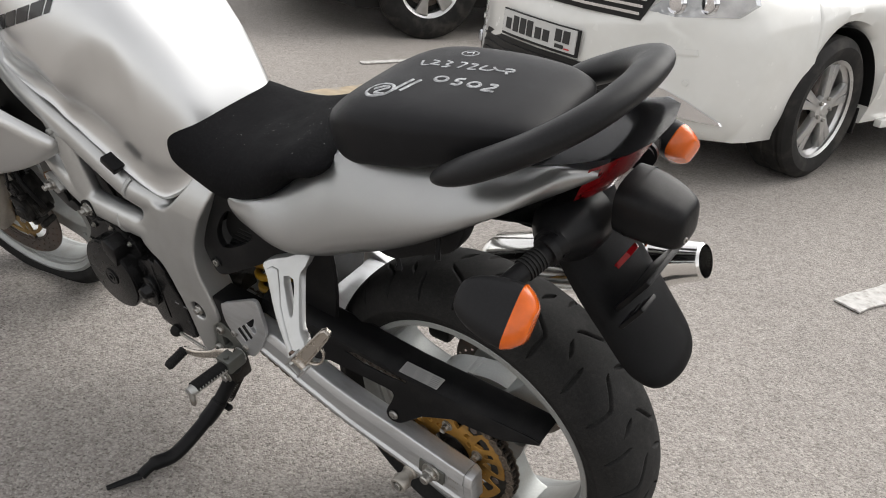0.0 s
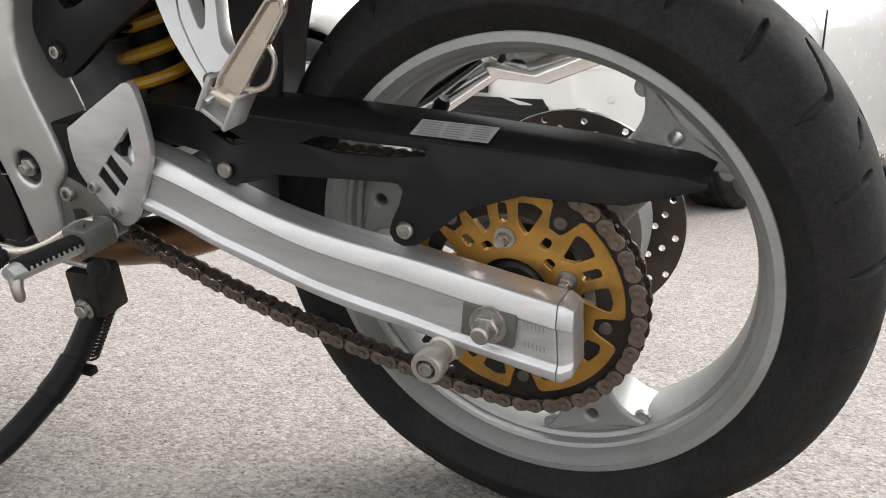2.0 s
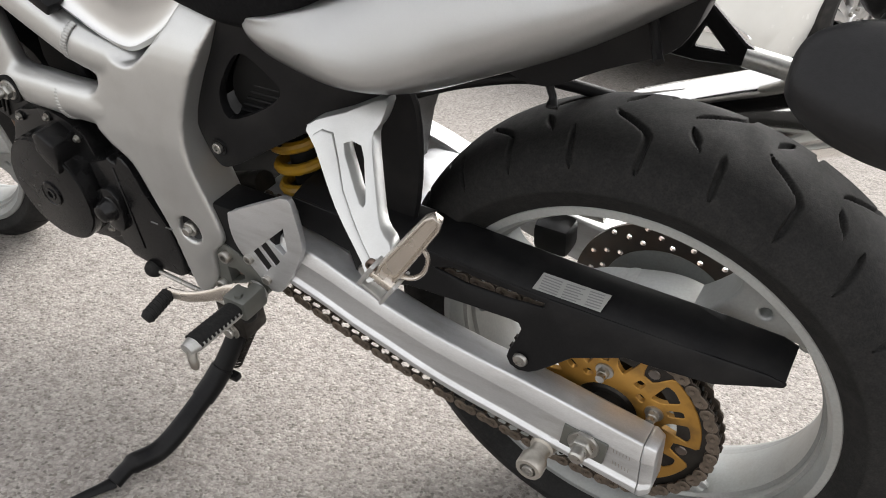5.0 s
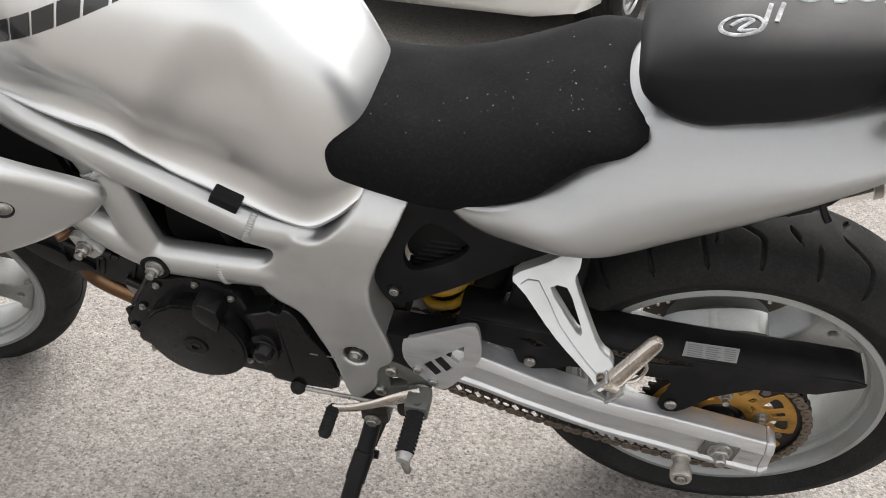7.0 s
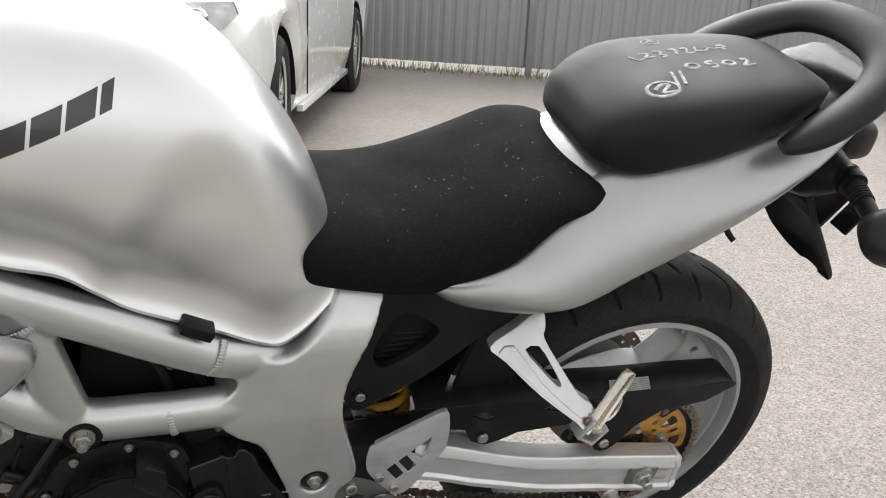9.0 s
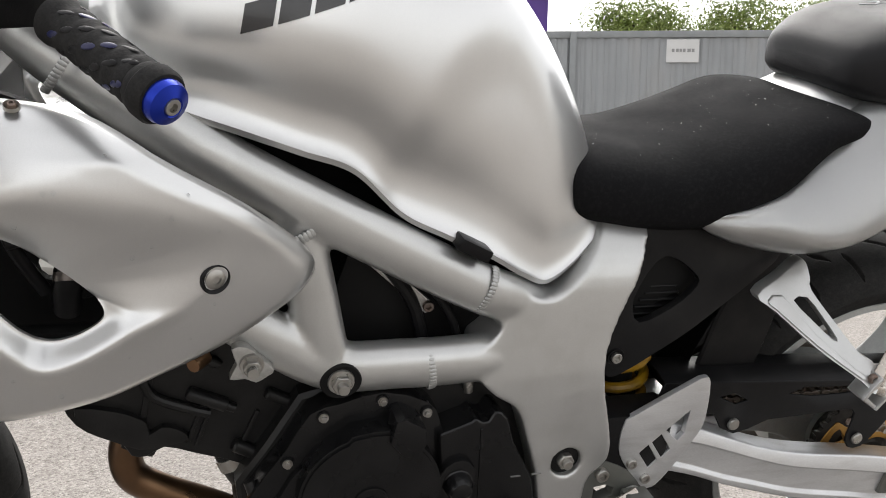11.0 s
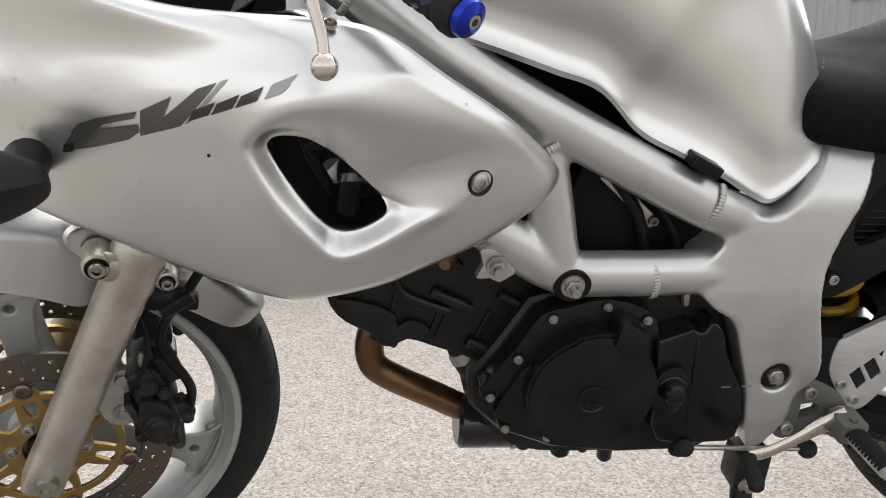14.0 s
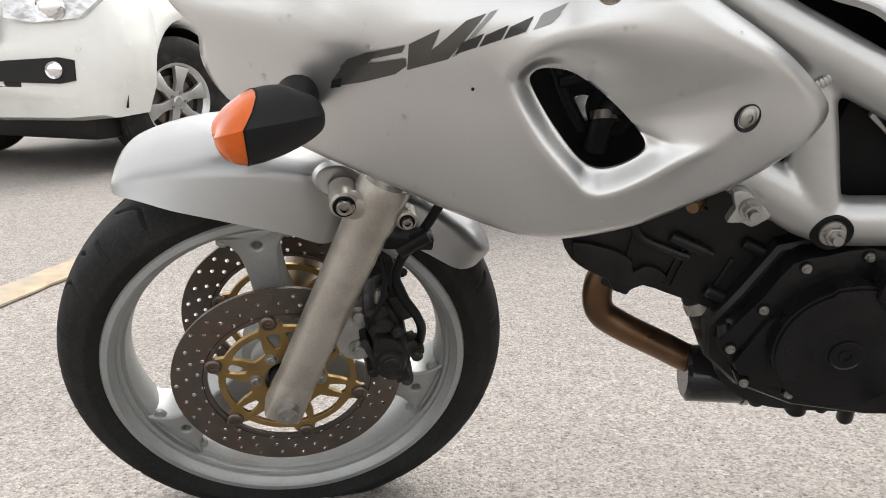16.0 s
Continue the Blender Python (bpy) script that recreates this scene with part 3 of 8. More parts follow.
# dark tail centre above the lamp
tail_top = [[(x, w * math.sin(a), z - (0.018 - 0.16 * max(0, x - 0.14)) * (1 - math.cos(a))) for a in (radians(-80 + 10 * k) for k in range(17))] for x, z, w in ((0.08, 0.905, 0.088), (0.14, 0.918, 0.094), (0.19, 0.930, 0.093), (0.225, 0.938, 0.087), (0.248, 0.940, 0.070), (0.258, 0.937, 0.03))]
part("tail_centre", thick(skin(tail_top, closed=False, caps=False), 0.006), GLOSS, bike, "glossy black tail centre piece")
lamp = [[(x, w * math.sin(a), z) for a in (radians(-90 + 10 * k) for k in range(19))] for x, z, w in ((0.156, 0.866, 0.082), (0.168, 0.880, 0.087), (0.180, 0.897, 0.090), (0.188, 0.914, 0.091))]
lamp = [[(x + 0.060 * math.cos(math.asin(max(-1, min(1, y / 0.1)))), y, z + 0.018 * k / 3 * math.cos(math.asin(max(-1, min(1, y / 0.1))))) for x, y, z in ring] for k, ring in enumerate(lamp)]
part("tail_lamp", thick(skin(lamp, closed=False, caps=False), 0.012), RED, bike, "dark red tail lamp lens")

# ---- frame, swingarm and running gear ----
FY = -0.150
tubes = [
    ([(-1.10, -0.085, 0.885), (-1.04, -0.125, 0.842), (-0.93, FY, 0.772), (-0.80, FY, 0.703), (-0.70, FY, 0.651), (-0.64, -0.146, 0.622), (-0.575, -0.120, 0.592)], 0.0275),
    ([(-0.865, -0.146, 0.735), (-0.845, -0.148, 0.680), (-0.822, FY, 0.58), (-0.815, FY, 0.55)], 0.0255),
    ([(-1.02, -0.11, 0.690), (-0.95, -0.135, 0.638), (-0.875, FY, 0.588), (-0.81, FY, 0.550), (-0.74, FY, 0.546), (-0.69, FY, 0.546), (-0.63, -0.145, 0.547), (-0.565, -0.118, 0.548)], 0.0275),
]
bm = join(*[tube(cr(p, 6), r, 20, 0.85) for p, r in tubes])
casting = [(-0.640, 0.640), (-0.615, 0.626), (-0.590, 0.618), (-0.568, 0.620), (-0.545, 0.638), (-0.522, 0.665), (-0.500, 0.698), (-0.452, 0.698), (-0.466, 0.650), (-0.481, 0.618), (-0.496, 0.580), (-0.503, 0.545), (-0.499, 0.505),
           (-0.484, 0.453), (-0.478, 0.412), (-0.500, 0.385), (-0.506, 0.345), (-0.525, 0.315), (-0.545, 0.302), (-0.556, 0.330), (-0.568, 0.392), (-0.586, 0.445), (-0.604, 0.488), (-0.632, 0.508),
           (-0.652, 0.530), (-0.654, 0.562), (-0.643, 0.572), (-0.632, 0.586), (-0.636, 0.602), (-0.650, 0.612), (-0.656, 0.624)]
cast_loop = [tuple(p) for p in cr(casting, 4, True)]
bolt_hole = ring2(-0.533, 0.411, 0.019, 20)
casting_bm = plate(cast_loop, -0.172, -0.112, (bolt_hole,), 0.006, 2)
for zc in np.arange(0.53, 0.70, 0.012):
    bmesh.ops.bisect_plane(casting_bm, geom=casting_bm.verts[:] + casting_bm.edges[:] + casting_bm.faces[:], plane_co=(0, 0, float(zc)), plane_no=(0, 0, 1))
for v in casting_bm.verts:  # the casting leans in towards the saddle
    v.co.y += 0.14 * max(0, v.co.z - 0.52) + 7.0 * max(0, v.co.z - 0.620) ** 2
bm = join(bm, casting_bm)
def fused(ob, voxel=0.0030, rounds=9):
    """Melts tubes and casting into one skin with soft fillets."""
    melt = ob.modifiers.new("melt", "REMESH")
    melt.mode, melt.voxel_size, melt.use_smooth_shade = "VOXEL", voxel, True
    soft = ob.modifiers.new("soften", "SMOOTH")
    soft.factor, soft.iterations = 0.5, rounds
    return ob


fused(part("main_frame", mirrored(bm), FRAME, bike, "silver truss frame, far side", smooth=45))
main_frame = fused(part("main_frame", bm, FRAME, bike, "silver painted aluminium truss frame", smooth=45))
# flat black disc closes the bolt hole and stands in for its shade
part("frame_bolt_well", put(lathe([(0, 0), (0.019, 0)], 20), -0.533, -0.160, 0.411), DARK, bike)
part("pivot_bolt", put(join(hex_bolt(0.0105, 0.011), lathe([(0, -0.017), (0.0055, -0.017), (0.006, -0.016), (0.006, 0)], 14)), -0.533, -0.161, 0.411), STEEL, bike)


def weld(cx, cz, angle, r, length, name="weld_bead"):
    """A ring of overlapping flat beads across a frame tube."""
    m = Matrix.Translation((cx, FY, cz)) @ Matrix.Rotation(radians(angle), 4, "Y") @ Matrix.Diagonal((length, 1, 1, 1))
    count = 17
    for k in range(count):
        a = radians(-72 + 144 * k / (count - 1))
        b = lathe([(0, -0.0013), (0.0028, -0.0011), (0.0042, -0.0003), (0.0046, 0.0012)], 12)
        b.transform(m @ Matrix.Translation((0, -r * 0.85 * math.cos(a) - 0.0002, r * math.sin(a))) @ Matrix.Rotation(-a, 4, "X") @ Matrix.Rotation(0.12, 4, "Z") @ Matrix.Diagonal((1.0, 1.0, 0.62, 1)))
        part(name, b, WELD, main_frame)


weld(-0.655, 0.632, 21, 0.0272, 1.0)
weld(-0.707, 0.544, -8, 0.0272, 1.0)
weld(-1.045, 0.845, 33, 0.0245, 0.9)
weld(-0.848, 0.698, 62, 0.0258, 1.25)

# engine bolts in the frame
for x, y, z, r in ((-0.804, -0.1705, 0.543, 0.0125), (-0.893, -0.180, 0.5745, 0.0105)):
    if r > 0.011:
        # a raised black disc: the well's shade is put into its colour
        well = lathe([(0, -0.0024), (0.0165, -0.0026), (0.0188, -0.0036), (0.0200, -0.0030), (0.0206, 0.006)], 32)
        well.transform(Matrix.Diagonal((1.06, 1, 0.96, 1)))
        part("mount_well_shade", put(well, x, y, z), DARK, bike, "black disc as the shaded well round an engine bolt")
    part("engine_bolt", put(join(lathe([(0.005, -0.0030), (r * 1.06, -0.0030), (r * 1.12, -0.0012), (r * 1.12, 0.002)], 24), hex_bolt(r * 0.86, 0.011, False), lathe([(0, -0.019), (0.0055, -0.019), (0.006, -0.018), (0.006, 0)], 14)), x, y - 0.002, z), STEEL, bike, "zinc-plated hexagon nut")
part("mount_bracket", plate([tuple(p) for p in cr([(-0.912, 0.5915), (-0.897, 0.5925), (-0.885, 0.580), (-0.871, 0.566), (-0.878, 0.559), (-0.8885, 0.553), (-0.899, 0.558), (-0.914, 0.558), (-0.907, 0.574)], 2, True)], -0.181, -0.168, (), 0.002), CAST, bike, "dull alloy engine bracket")
part("sensor_plug", put(lathe([(0, -0.02), (0.007, -0.02), (0.008, -0.015), (0.008, 0)], 14), -0.935, -0.15, 0.568, 0, 0, -35), COPPER, bike)

# swingarm
arm_rows = [  # x, upper crease, lower crease, flange, bottom
    (-0.545, 0.455, 0.440, 0.412, 0.398), (-0.45, 0.450, 0.434, 0.404, 0.390), (-0.36, 0.429, 0.414, 0.378, 0.367), (-0.30, 0.4065, 0.3935, 0.355, 0.3435), (-0.25, 0.3880, 0.3750, 0.339, 0.3265), (-0.20, 0.3740, 0.3590, 0.3225, 0.3110),
    (-0.15, 0.3645, 0.3485, 0.3105, 0.2985), (-0.09, 0.3560, 0.3385, 0.2995, 0.2880), (-0.04, 0.3475, 0.3290, 0.2890, 0.2785), (0.01, 0.3385, 0.3200, 0.2805, 0.2690), (0.055, 0.3305, 0.3125, 0.2735, 0.2600)]


def arm_section(c1, c2, fl, bo):
    return [(-0.1615, bo), (-0.1625, bo + 0.002), (-0.1625, fl - 0.003), (-0.1575, fl + 0.0015), (-0.1575, c2 - 0.0032), (-0.1605, c2), (-0.1535, c1), (-0.1510, c1 + 0.0012), (-0.1235, c1 + 0.0012), (-0.1205, c1 - 0.002), (-0.1205, bo + 0.002), (-0.1225, bo)]


arm = skin([[(x, y, z) for y, z in arm_section(*zs)] for x, *zs in cr(arm_rows, 4)])
arm = bevelled(arm, 0.0011, 2, 22)
arm_right = mirrored(arm)
cross = tube([(-0.46, -0.12, 0.405), (-0.46, 0.12, 0.405)], 0.038, 20)
cross2 = block(-0.36, -0.285, -0.12, 0.12, 0.35, 0.42, 0.01)
part("swingarm", join(arm, arm_right, cross, cross2), ALU, bike, "brushed aluminium box-section swingarm")
part("chain_slider", block(-0.552, -0.395, -0.164, -0.116, 0.375, 0.462, 0.004), PLASTIC, bike, "black rubber chain slider")
cap_ring = arm_section(0.3305, 0.3125, 0.2735, 0.2600)
part("arm_end_cap", bevelled(skin([[(0.0555 + dx, -0.139 + (y + 0.139) * k, 0.297 + (z - 0.297) * k) for y, z in cap_ring] for dx, k in ((0, 1.004), (0.004, 1.004), (0.0125, 0.86), (0.0135, 0.80))]), 0.0008, 1), ALU, bike, "alloy end cap")
part("adjuster_plate", bevelled(plate([(-0.028, 0.3265), (0.0215, 0.3200), (0.0165, 0.2865), (-0.033, 0.2935)], -0.1625, -0.154, (), 0), 0.0012, 2), ADJUSTER, bike, "dull steel chain adjuster plate")
part("axle_nut", put(join(hex_bolt(0.0132, 0.010, False), lathe([(0.008, -0.003), (0.0172, -0.003), (0.0178, -0.001), (0.0178, 0.001)], 24), lathe([(0, -0.0225), (0.0068, -0.0225), (0.0085, -0.0205), (0.0088, 0)], 18)), -0.005, -0.1625, 0.3075), STEEL, bike, "zinc-plated axle nut")
part("spool_bobbin", put(lathe([(0.0085, -0.030), (0.0095, -0.036), (0.0142, -0.036), (0.0155, -0.033), (0.0155, -0.020), (0.0125, -0.015), (0.0115, -0.013), (0.0115, -0.004), (0.0140, -0.002), (0.0140, 0.012)], 28), -0.0528, -0.161, 0.2725), FORK, bike, "dull grey stand bobbin")
part("spool_bolt", put(lathe([(0, -0.0355), (0.0038, -0.0355), (0.004, -0.038), (0.0066, -0.038), (0.0072, -0.036), (0.0072, -0.028), (0.0098, -0.028), (0.0098, -0.026)], 20), -0.0528, -0.161, 0.2725), STEEL, bike)
part("spool_lug", put(block(-0.012, 0.014, -0.014, 0.006, -0.012, 0.020, 0.004), -0.0528, -0.145, 0.2725), ALU, bike)
for row in (0.3085, 0.2885):
    for k in range(6):
        part("adjuster_mark", block(0.026 + 0.0035 * k, 0.0266 + 0.0035 * k, -0.1582, -0.1572, row - 0.0006 * k, row + 0.0055 - 0.0006 * k, 0), FORK, bike, smooth=0)

# chain guard with its slot
GY = -0.119
guard_loop = [(-0.40, 0.474), (-0.30, 0.467), (-0.20, 0.461), (-0.07, 0.452), (0.06, 0.447), (0.150, 0.446), (0.168, 0.442), (0.166, 0.437), (0.135, 0.426), (0.102, 0.414), (0.05, 0.410), (0.013, 0.409), (-0.042, 0.388), (-0.062, 0.370), (-0.076, 0.358), (-0.086, 0.352), (-0.098, 0.350),
              (-0.108, 0.353), (-0.113, 0.361), (-0.111, 0.371), (-0.104, 0.388), (-0.101, 0.402), (-0.105, 0.408), (-0.115, 0.409), (-0.155, 0.408), (-0.24, 0.405), (-0.268, 0.395), (-0.292, 0.390), (-0.312, 0.400), (-0.322, 0.421), (-0.37, 0.43), (-0.41, 0.435)]
slot = [(-0.210, 0.440), (-0.186, 0.450), (-0.150, 0.447), (-0.080, 0.444), (-0.080, 0.437), (-0.12, 0.434), (-0.17, 0.434)]
slot2 = [(-0.315, 0.445), (-0.295, 0.450), (-0.272, 0.436), (-0.29, 0.432)]
guard = plate(guard_loop, GY, GY + 0.004, (slot, slot2), 0.001, 1)
top = skin([[(x, y, z + dz * k) for y, dz in ((GY, -0.004), (GY + 0.002, 0.002), (-0.097, 0.011), (-0.092, 0.012), (-0.066, 0.012), (-0.062, 0.009), (-0.062, 0.006), (-0.092, 0.008), (-0.112, 0.0), (GY + 0.004, -0.006))] for x, z, k in ((-0.40, 0.472, 0.6), (-0.30, 0.466, 0.8), (-0.22, 0.461, 1.0), (-0.08, 0.452, 1.0), (0.06, 0.446, 0.9), (0.150, 0.443, 0.6), (0.166, 0.439, 0.3))])
guard = join(guard, bevelled(top, 0.001, 1))
for v in guard.verts:  # the flank leans out towards the swingarm, the tail drops and leans in to the tyre
    x, z = v.co.x, v.co.z
    v.co.y += -0.25 * max(0, 0.44 - z) - 0.009 + 0.11 * max(0, x + 0.05)
    v.co.z += 0.006 + 0.12 * min(0.085, max(0, 0.452 - z)) - 0.10 * max(0, x + 0.02)
    v.co.x += 0.009 - 0.06 * max(0, x + 0.05)
part("chain_guard", guard, PLASTIC, bike, "matt black plastic chain guard", smooth=40)
for x, y, z in ((-0.087, -0.1475, 0.3812), (-0.287, -0.1395, 0.4185)):
    part("guard_screw", put(lathe([(0, -0.0045), (0.007, -0.004), (0.0085, -0.0015), (0.0085, 0.0)], 20), x, y, z), STEEL, bike)
# warning sticker on the guard's sloping shoulder
def on_guard(x, f):
    return (x, GY - 0.006 + 0.019 * f + 0.11 * max(0, x + 0.05), 0.4625 - 0.055 * (x + 0.08) + 0.0088 * f - 0.10 * max(0, x + 0.02))


sticker = part("warning_sticker", thick(skin([[on_guard(x, f) for x in (-0.086 + 0.004 * f, -0.014 + 0.004 * f)] for f in (0.02, 1.0)], closed=False, caps=False), 0.0006), LABEL, bike, "white printed sticker on the chain guard", smooth=0)
for row in range(6):
    f0 = 0.12 + 0.14 * row
    for a, b in ((0.06, 0.34), (0.40, 0.62 + 0.05 * (row % 2)), (0.74, 0.95)):
        q = [on_guard(-0.084 + 0.072 * u, f) for u, f in ((a, f0), (b, f0), (b, f0 + 0.06), (a, f0 + 0.06))]
        bb = bmesh.new()
        bb.faces.new([bb.verts.new((x, y - 0.0004, z + 0.0007)) for x, y, z in q])
        part("print_bar", bb, PRINT, sticker, smooth=0)


# wheels
def rim_mesh(centre, lip, half, spokes, hub_half, spoke_w, start, web=0.0):
    x, z = centre
    k = lip / 0.2347
    q = half / 0.066
    prof = [(lip - 0.002, -half), (lip - 0.010, -half - 0.001), (lip - 0.0125, -half + 0.004), (0.2165 * k, -0.054 * q), (0.2160 * k, -0.048 * q), (0.2120 * k, -0.046 * q), (0.2115 * k, -0.036 * q), (0.2075 * k, -0.033 * q), (0.205 * k, -0.020 * q), (0.2035 * k, 0.0), (0.205 * k, 0.020 * q), (0.2075 * k, 0.033 * q), (0.2115 * k, 0.036 * q), (0.2120 * k, 0.046 * q), (0.2160 * k, 0.048 * q), (0.2165 * k, 0.054 * q),
            (lip - 0.0125, half - 0.004), (lip - 0.010, half + 0.001), (lip - 0.002, half), (lip, half - 0.003), (lip - 0.004, half - 0.01), (0.217 * k, 0.02 * q), (0.217 * k, -0.02 * q), (lip - 0.004, -half + 0.01), (lip, -half + 0.003)]
    bm = lathe(prof + [prof[0]], 120, (x, 0, z))
    hub = lathe([(0.018, -hub_half), (0.045, -hub_half), (0.05, -hub_half + 0.006), (0.05, -0.03), (0.062, -0.018), (0.062, 0.018), (0.05, 0.03), (0.05, hub_half - 0.006), (0.045, hub_half), (0.018, hub_half), (0.018, -hub_half)], 48, (x, 0, z))
    pieces = [("hub", hub)]
    for s in range(spokes):
        a = start + 2 * math.pi * s / spokes
        r0, r1 = 0.035, 0.2055 * k
        side = [(r0, spoke_w * 0.72), (r0 + 0.05, spoke_w * 0.50), ((r0 + r1) / 2, spoke_w * 0.44), (r1 - 0.050, spoke_w * 0.47), (r1 - 0.026, spoke_w * 0.58), (r1 - 0.010, spoke_w * 0.84), (r1 + 0.002, spoke_w * 1.25)]
        loop = [tuple(p) for p in cr(side, 4)] + [(u, -v) for u, v in reversed(cr(side, 4))]
        hole = ring2(r1 - 0.020, 0.0, 0.0062, 14)
        sp = plate(loop, -0.031, 0.031, (hole,), 0.009, 3)
        sp.transform(Matrix.Translation((x, 0, z)) @ Matrix.Rotation(-a, 4, "Y"))
        pieces.append(("spoke", sp))
        # a raised foundry button beside each spoke's foot
        for side_ in (-1, 1):
            knob = lathe([(0, -0.0012), (0.0062, -0.0012), (0.0066, 0.0), (0.0078, 0.0), (0.0084, -0.001), (0.0092, 0.004)], 18, (r1 - 0.009, -0.026, side_ * spoke_w * 0.86))
            knob.transform(Matrix.Translation((x, 0, z)) @ Matrix.Rotation(-a, 4, "Y"))
            pieces.append(("foundry_button", knob))
    if web:
        mid = [start + math.pi / spokes + 2 * math.pi * k / spokes for k in range(spokes)]
        edge = [(web * (1 + 0.10 * math.cos(spokes * (b - start))) * math.cos(b), web * (1 + 0.10 * math.cos(spokes * (b - start))) * math.sin(b)) for b in (2 * math.pi * k / 72 for k in range(72))]
        wb = plate(edge, -0.016, 0.028, [ring2(0.74 * web * math.cos(b), 0.74 * web * math.sin(b), 0.0175, 20) for b in mid], 0.007, 3)
        wb.transform(Matrix.Translation((x, 0, z)))
        pieces.append(("hub_web", wb))
    return bm, pieces


def tyre_mesh(centre, lip, outer, half, pattern, n_round=1400, n_across=110):
    x, z = centre
    prof = []
    for k in range(n_across + 1):
        u = 2 * k / n_across - 1
        a = u * radians(118)
        y = (half) * math.sin(max(-1.45, min(1.45, a * 0.82))) / math.sin(1.45)
        t = abs(u)
        r = outer - (outer - lip) * (0.02 * t + 0.98 * t ** 2.35)
        if t > 0.80:
            y = math.copysign(half * (1 - 0.22 * ((t - 0.80) / 0.2) ** 1.4), u)
        # the tread ends in a small step on the shoulder
        r -= 0.0016 * smoothstep(0.645, 0.665, t) * (1 - smoothstep(0.75, 0.9, t))
        prof.append((r, y, u))
    me = bpy.data.meshes.new("tyre")
    verts, faces = [], []
    for i in range(n_round):
        ang = 2 * math.pi * i / n_round
        for r, y, u in prof:
            d = pattern(ang, u)
            verts.append((x + (r - d) * math.cos(ang), y * (1 - d * 2), z + (r - d) * math.sin(ang)))
    m = n_across + 1
    for i in range(n_round):
        j = (i + 1) % n_round
        faces += [(i * m + k, i * m + k + 1, j * m + k + 1, j * m + k) for k in range(n_across)]
    me.from_pydata(verts, [], faces)
    bm = bmesh.new()
    bm.from_mesh(me)
    bpy.data.meshes.remove(me)
    return bm


def groove(width, depth):
    """Hooked grooves that sweep from the crown to the shoulder, with short straight cuts between."""
    def at(ang, u):
        period = 2 * math.pi / 13
        s = abs(u)
        p = (ang / period + (0.0 if u < 0 else 0.5)) % 1.0
        d = 1.0

        def near(line, lo, hi, slope):
            gap = abs(((p - line + 0.5) % 1.0) - 0.5) * period * 0.29 * slope
            fade = min(1.0, max(0.15, min(s - lo, hi - s) / 0.07))
            return gap / fade
        if 0.03 < s < 0.64:
            d = near(0.60 - 0.30 * smoothstep(0.0, 0.32, s), 0.03, 0.64, 0.72 if s < 0.25 else 0.95)
        if 0.24 < s < 0.645:
            d = min(d, near(0.82 - 0.10 * (s - 0.24), 0.24, 0.645, 1.0))
        if 0.08 < s < 0.30:
            d = min(d, near(0.08 - 0.5 * (s - 0.08), 0.08, 0.28, 0.8))
        return depth * (1 - smoothstep(width * 0.35, width * 0.95, d))
    return at


rear_rim, pieces = rim_mesh(REAR_AXLE, 0.2320, 0.066, 3, 0.085, 0.060, radians(46), 0.100)
rear_wheel = part("rear_wheel", rear_rim, WHEEL, bike, "silver three-spoke cast rear wheel", smooth=40)
for name, bm in pieces:
    part(name, bm, WHEEL, rear_wheel, smooth=40)
part("tyre", tyre_mesh(REAR_AXLE, 0.2285, 0.3085, 0.081, groove(0.0042, 0.0055)), RUBBER, rear_wheel, "worn black road tyre with hooked grooves", smooth=60, floor=True)
front_rim, pieces = rim_mesh((0, 0), 0.2385, 0.053, 3, 0.060, 0.046, radians(215))
FW = STEER @ Matrix.Translation((FRONT_AXLE[0], 0, FRONT_AXLE[1]))
front_wheel = part("front_wheel", front_rim, WHEEL, bike, "silver three-spoke cast front wheel", smooth=40, matrix=FW)
for name, bm in pieces:
    part(name, bm, WHEEL, front_wheel, smooth=40, matrix=FW)
part("tyre", tyre_mesh((0, 0), 0.2345, 0.296, 0.061, groove(0.0040, 0.0045), 800, 80), RUBBER, front_wheel, "worn black road tyre", smooth=60, matrix=FW, floor=True)

# ---- sprocket, chain, discs ----
SY = -0.104
LOBE = radians(58)
slots = []
for k in range(5):
    a = LOBE + 2 * math.pi * k / 5

    def at(r, d):
        return (r * math.cos(a + radians(d)), r * math.sin(a + radians(d)))

    def rounded(pts, n=3):
        """A window with softened corners."""
        out = []
        for i, p in enumerate(pts):
            q0, q1 = np.array(pts[i - 1]), np.array(pts[(i + 1) % len(pts)])
            p = np.array(p)
            u, w = (q0 - p), (q1 - p)
            r = min(0.0030, 0.35 * np.linalg.norm(u), 0.35 * np.linalg.norm(w))
            e0, e1 = p + u / np.linalg.norm(u) * r, p + w / np.linalg.norm(w) * r
            out += [tuple((1 - f) ** 2 * e0 + 2 * f * (1 - f) * p + f * f * e1) for f in (0, 0.5, 1)]
        return out
    slots += [rounded([at(0.062, -17.5), at(0.0915, -11.0), at(0.0945, -17.0), at(0.0925, -26.5), at(0.071, -25.0)]),
              rounded([at(0.0715, -39.5), at(0.0905, -38.8), at(0.0905, -33.2), at(0.0715, -32.5)]),
              rounded([at(0.071, -47.0), at(0.0925, -45.5), at(0.0945, -55.0), at(0.0915, -61.0), at(0.062, -54.5)]),
              rounded([at(0.0585, -4.5), at(0.0705, -3.0), at(0.0705, 3.0), at(0.0585, 4.5)]),
              rounded([at(0.0480, -21), at(0.0560, -18), at(0.0555, -9), at(0.0475, -8)])]
gold_edge = []
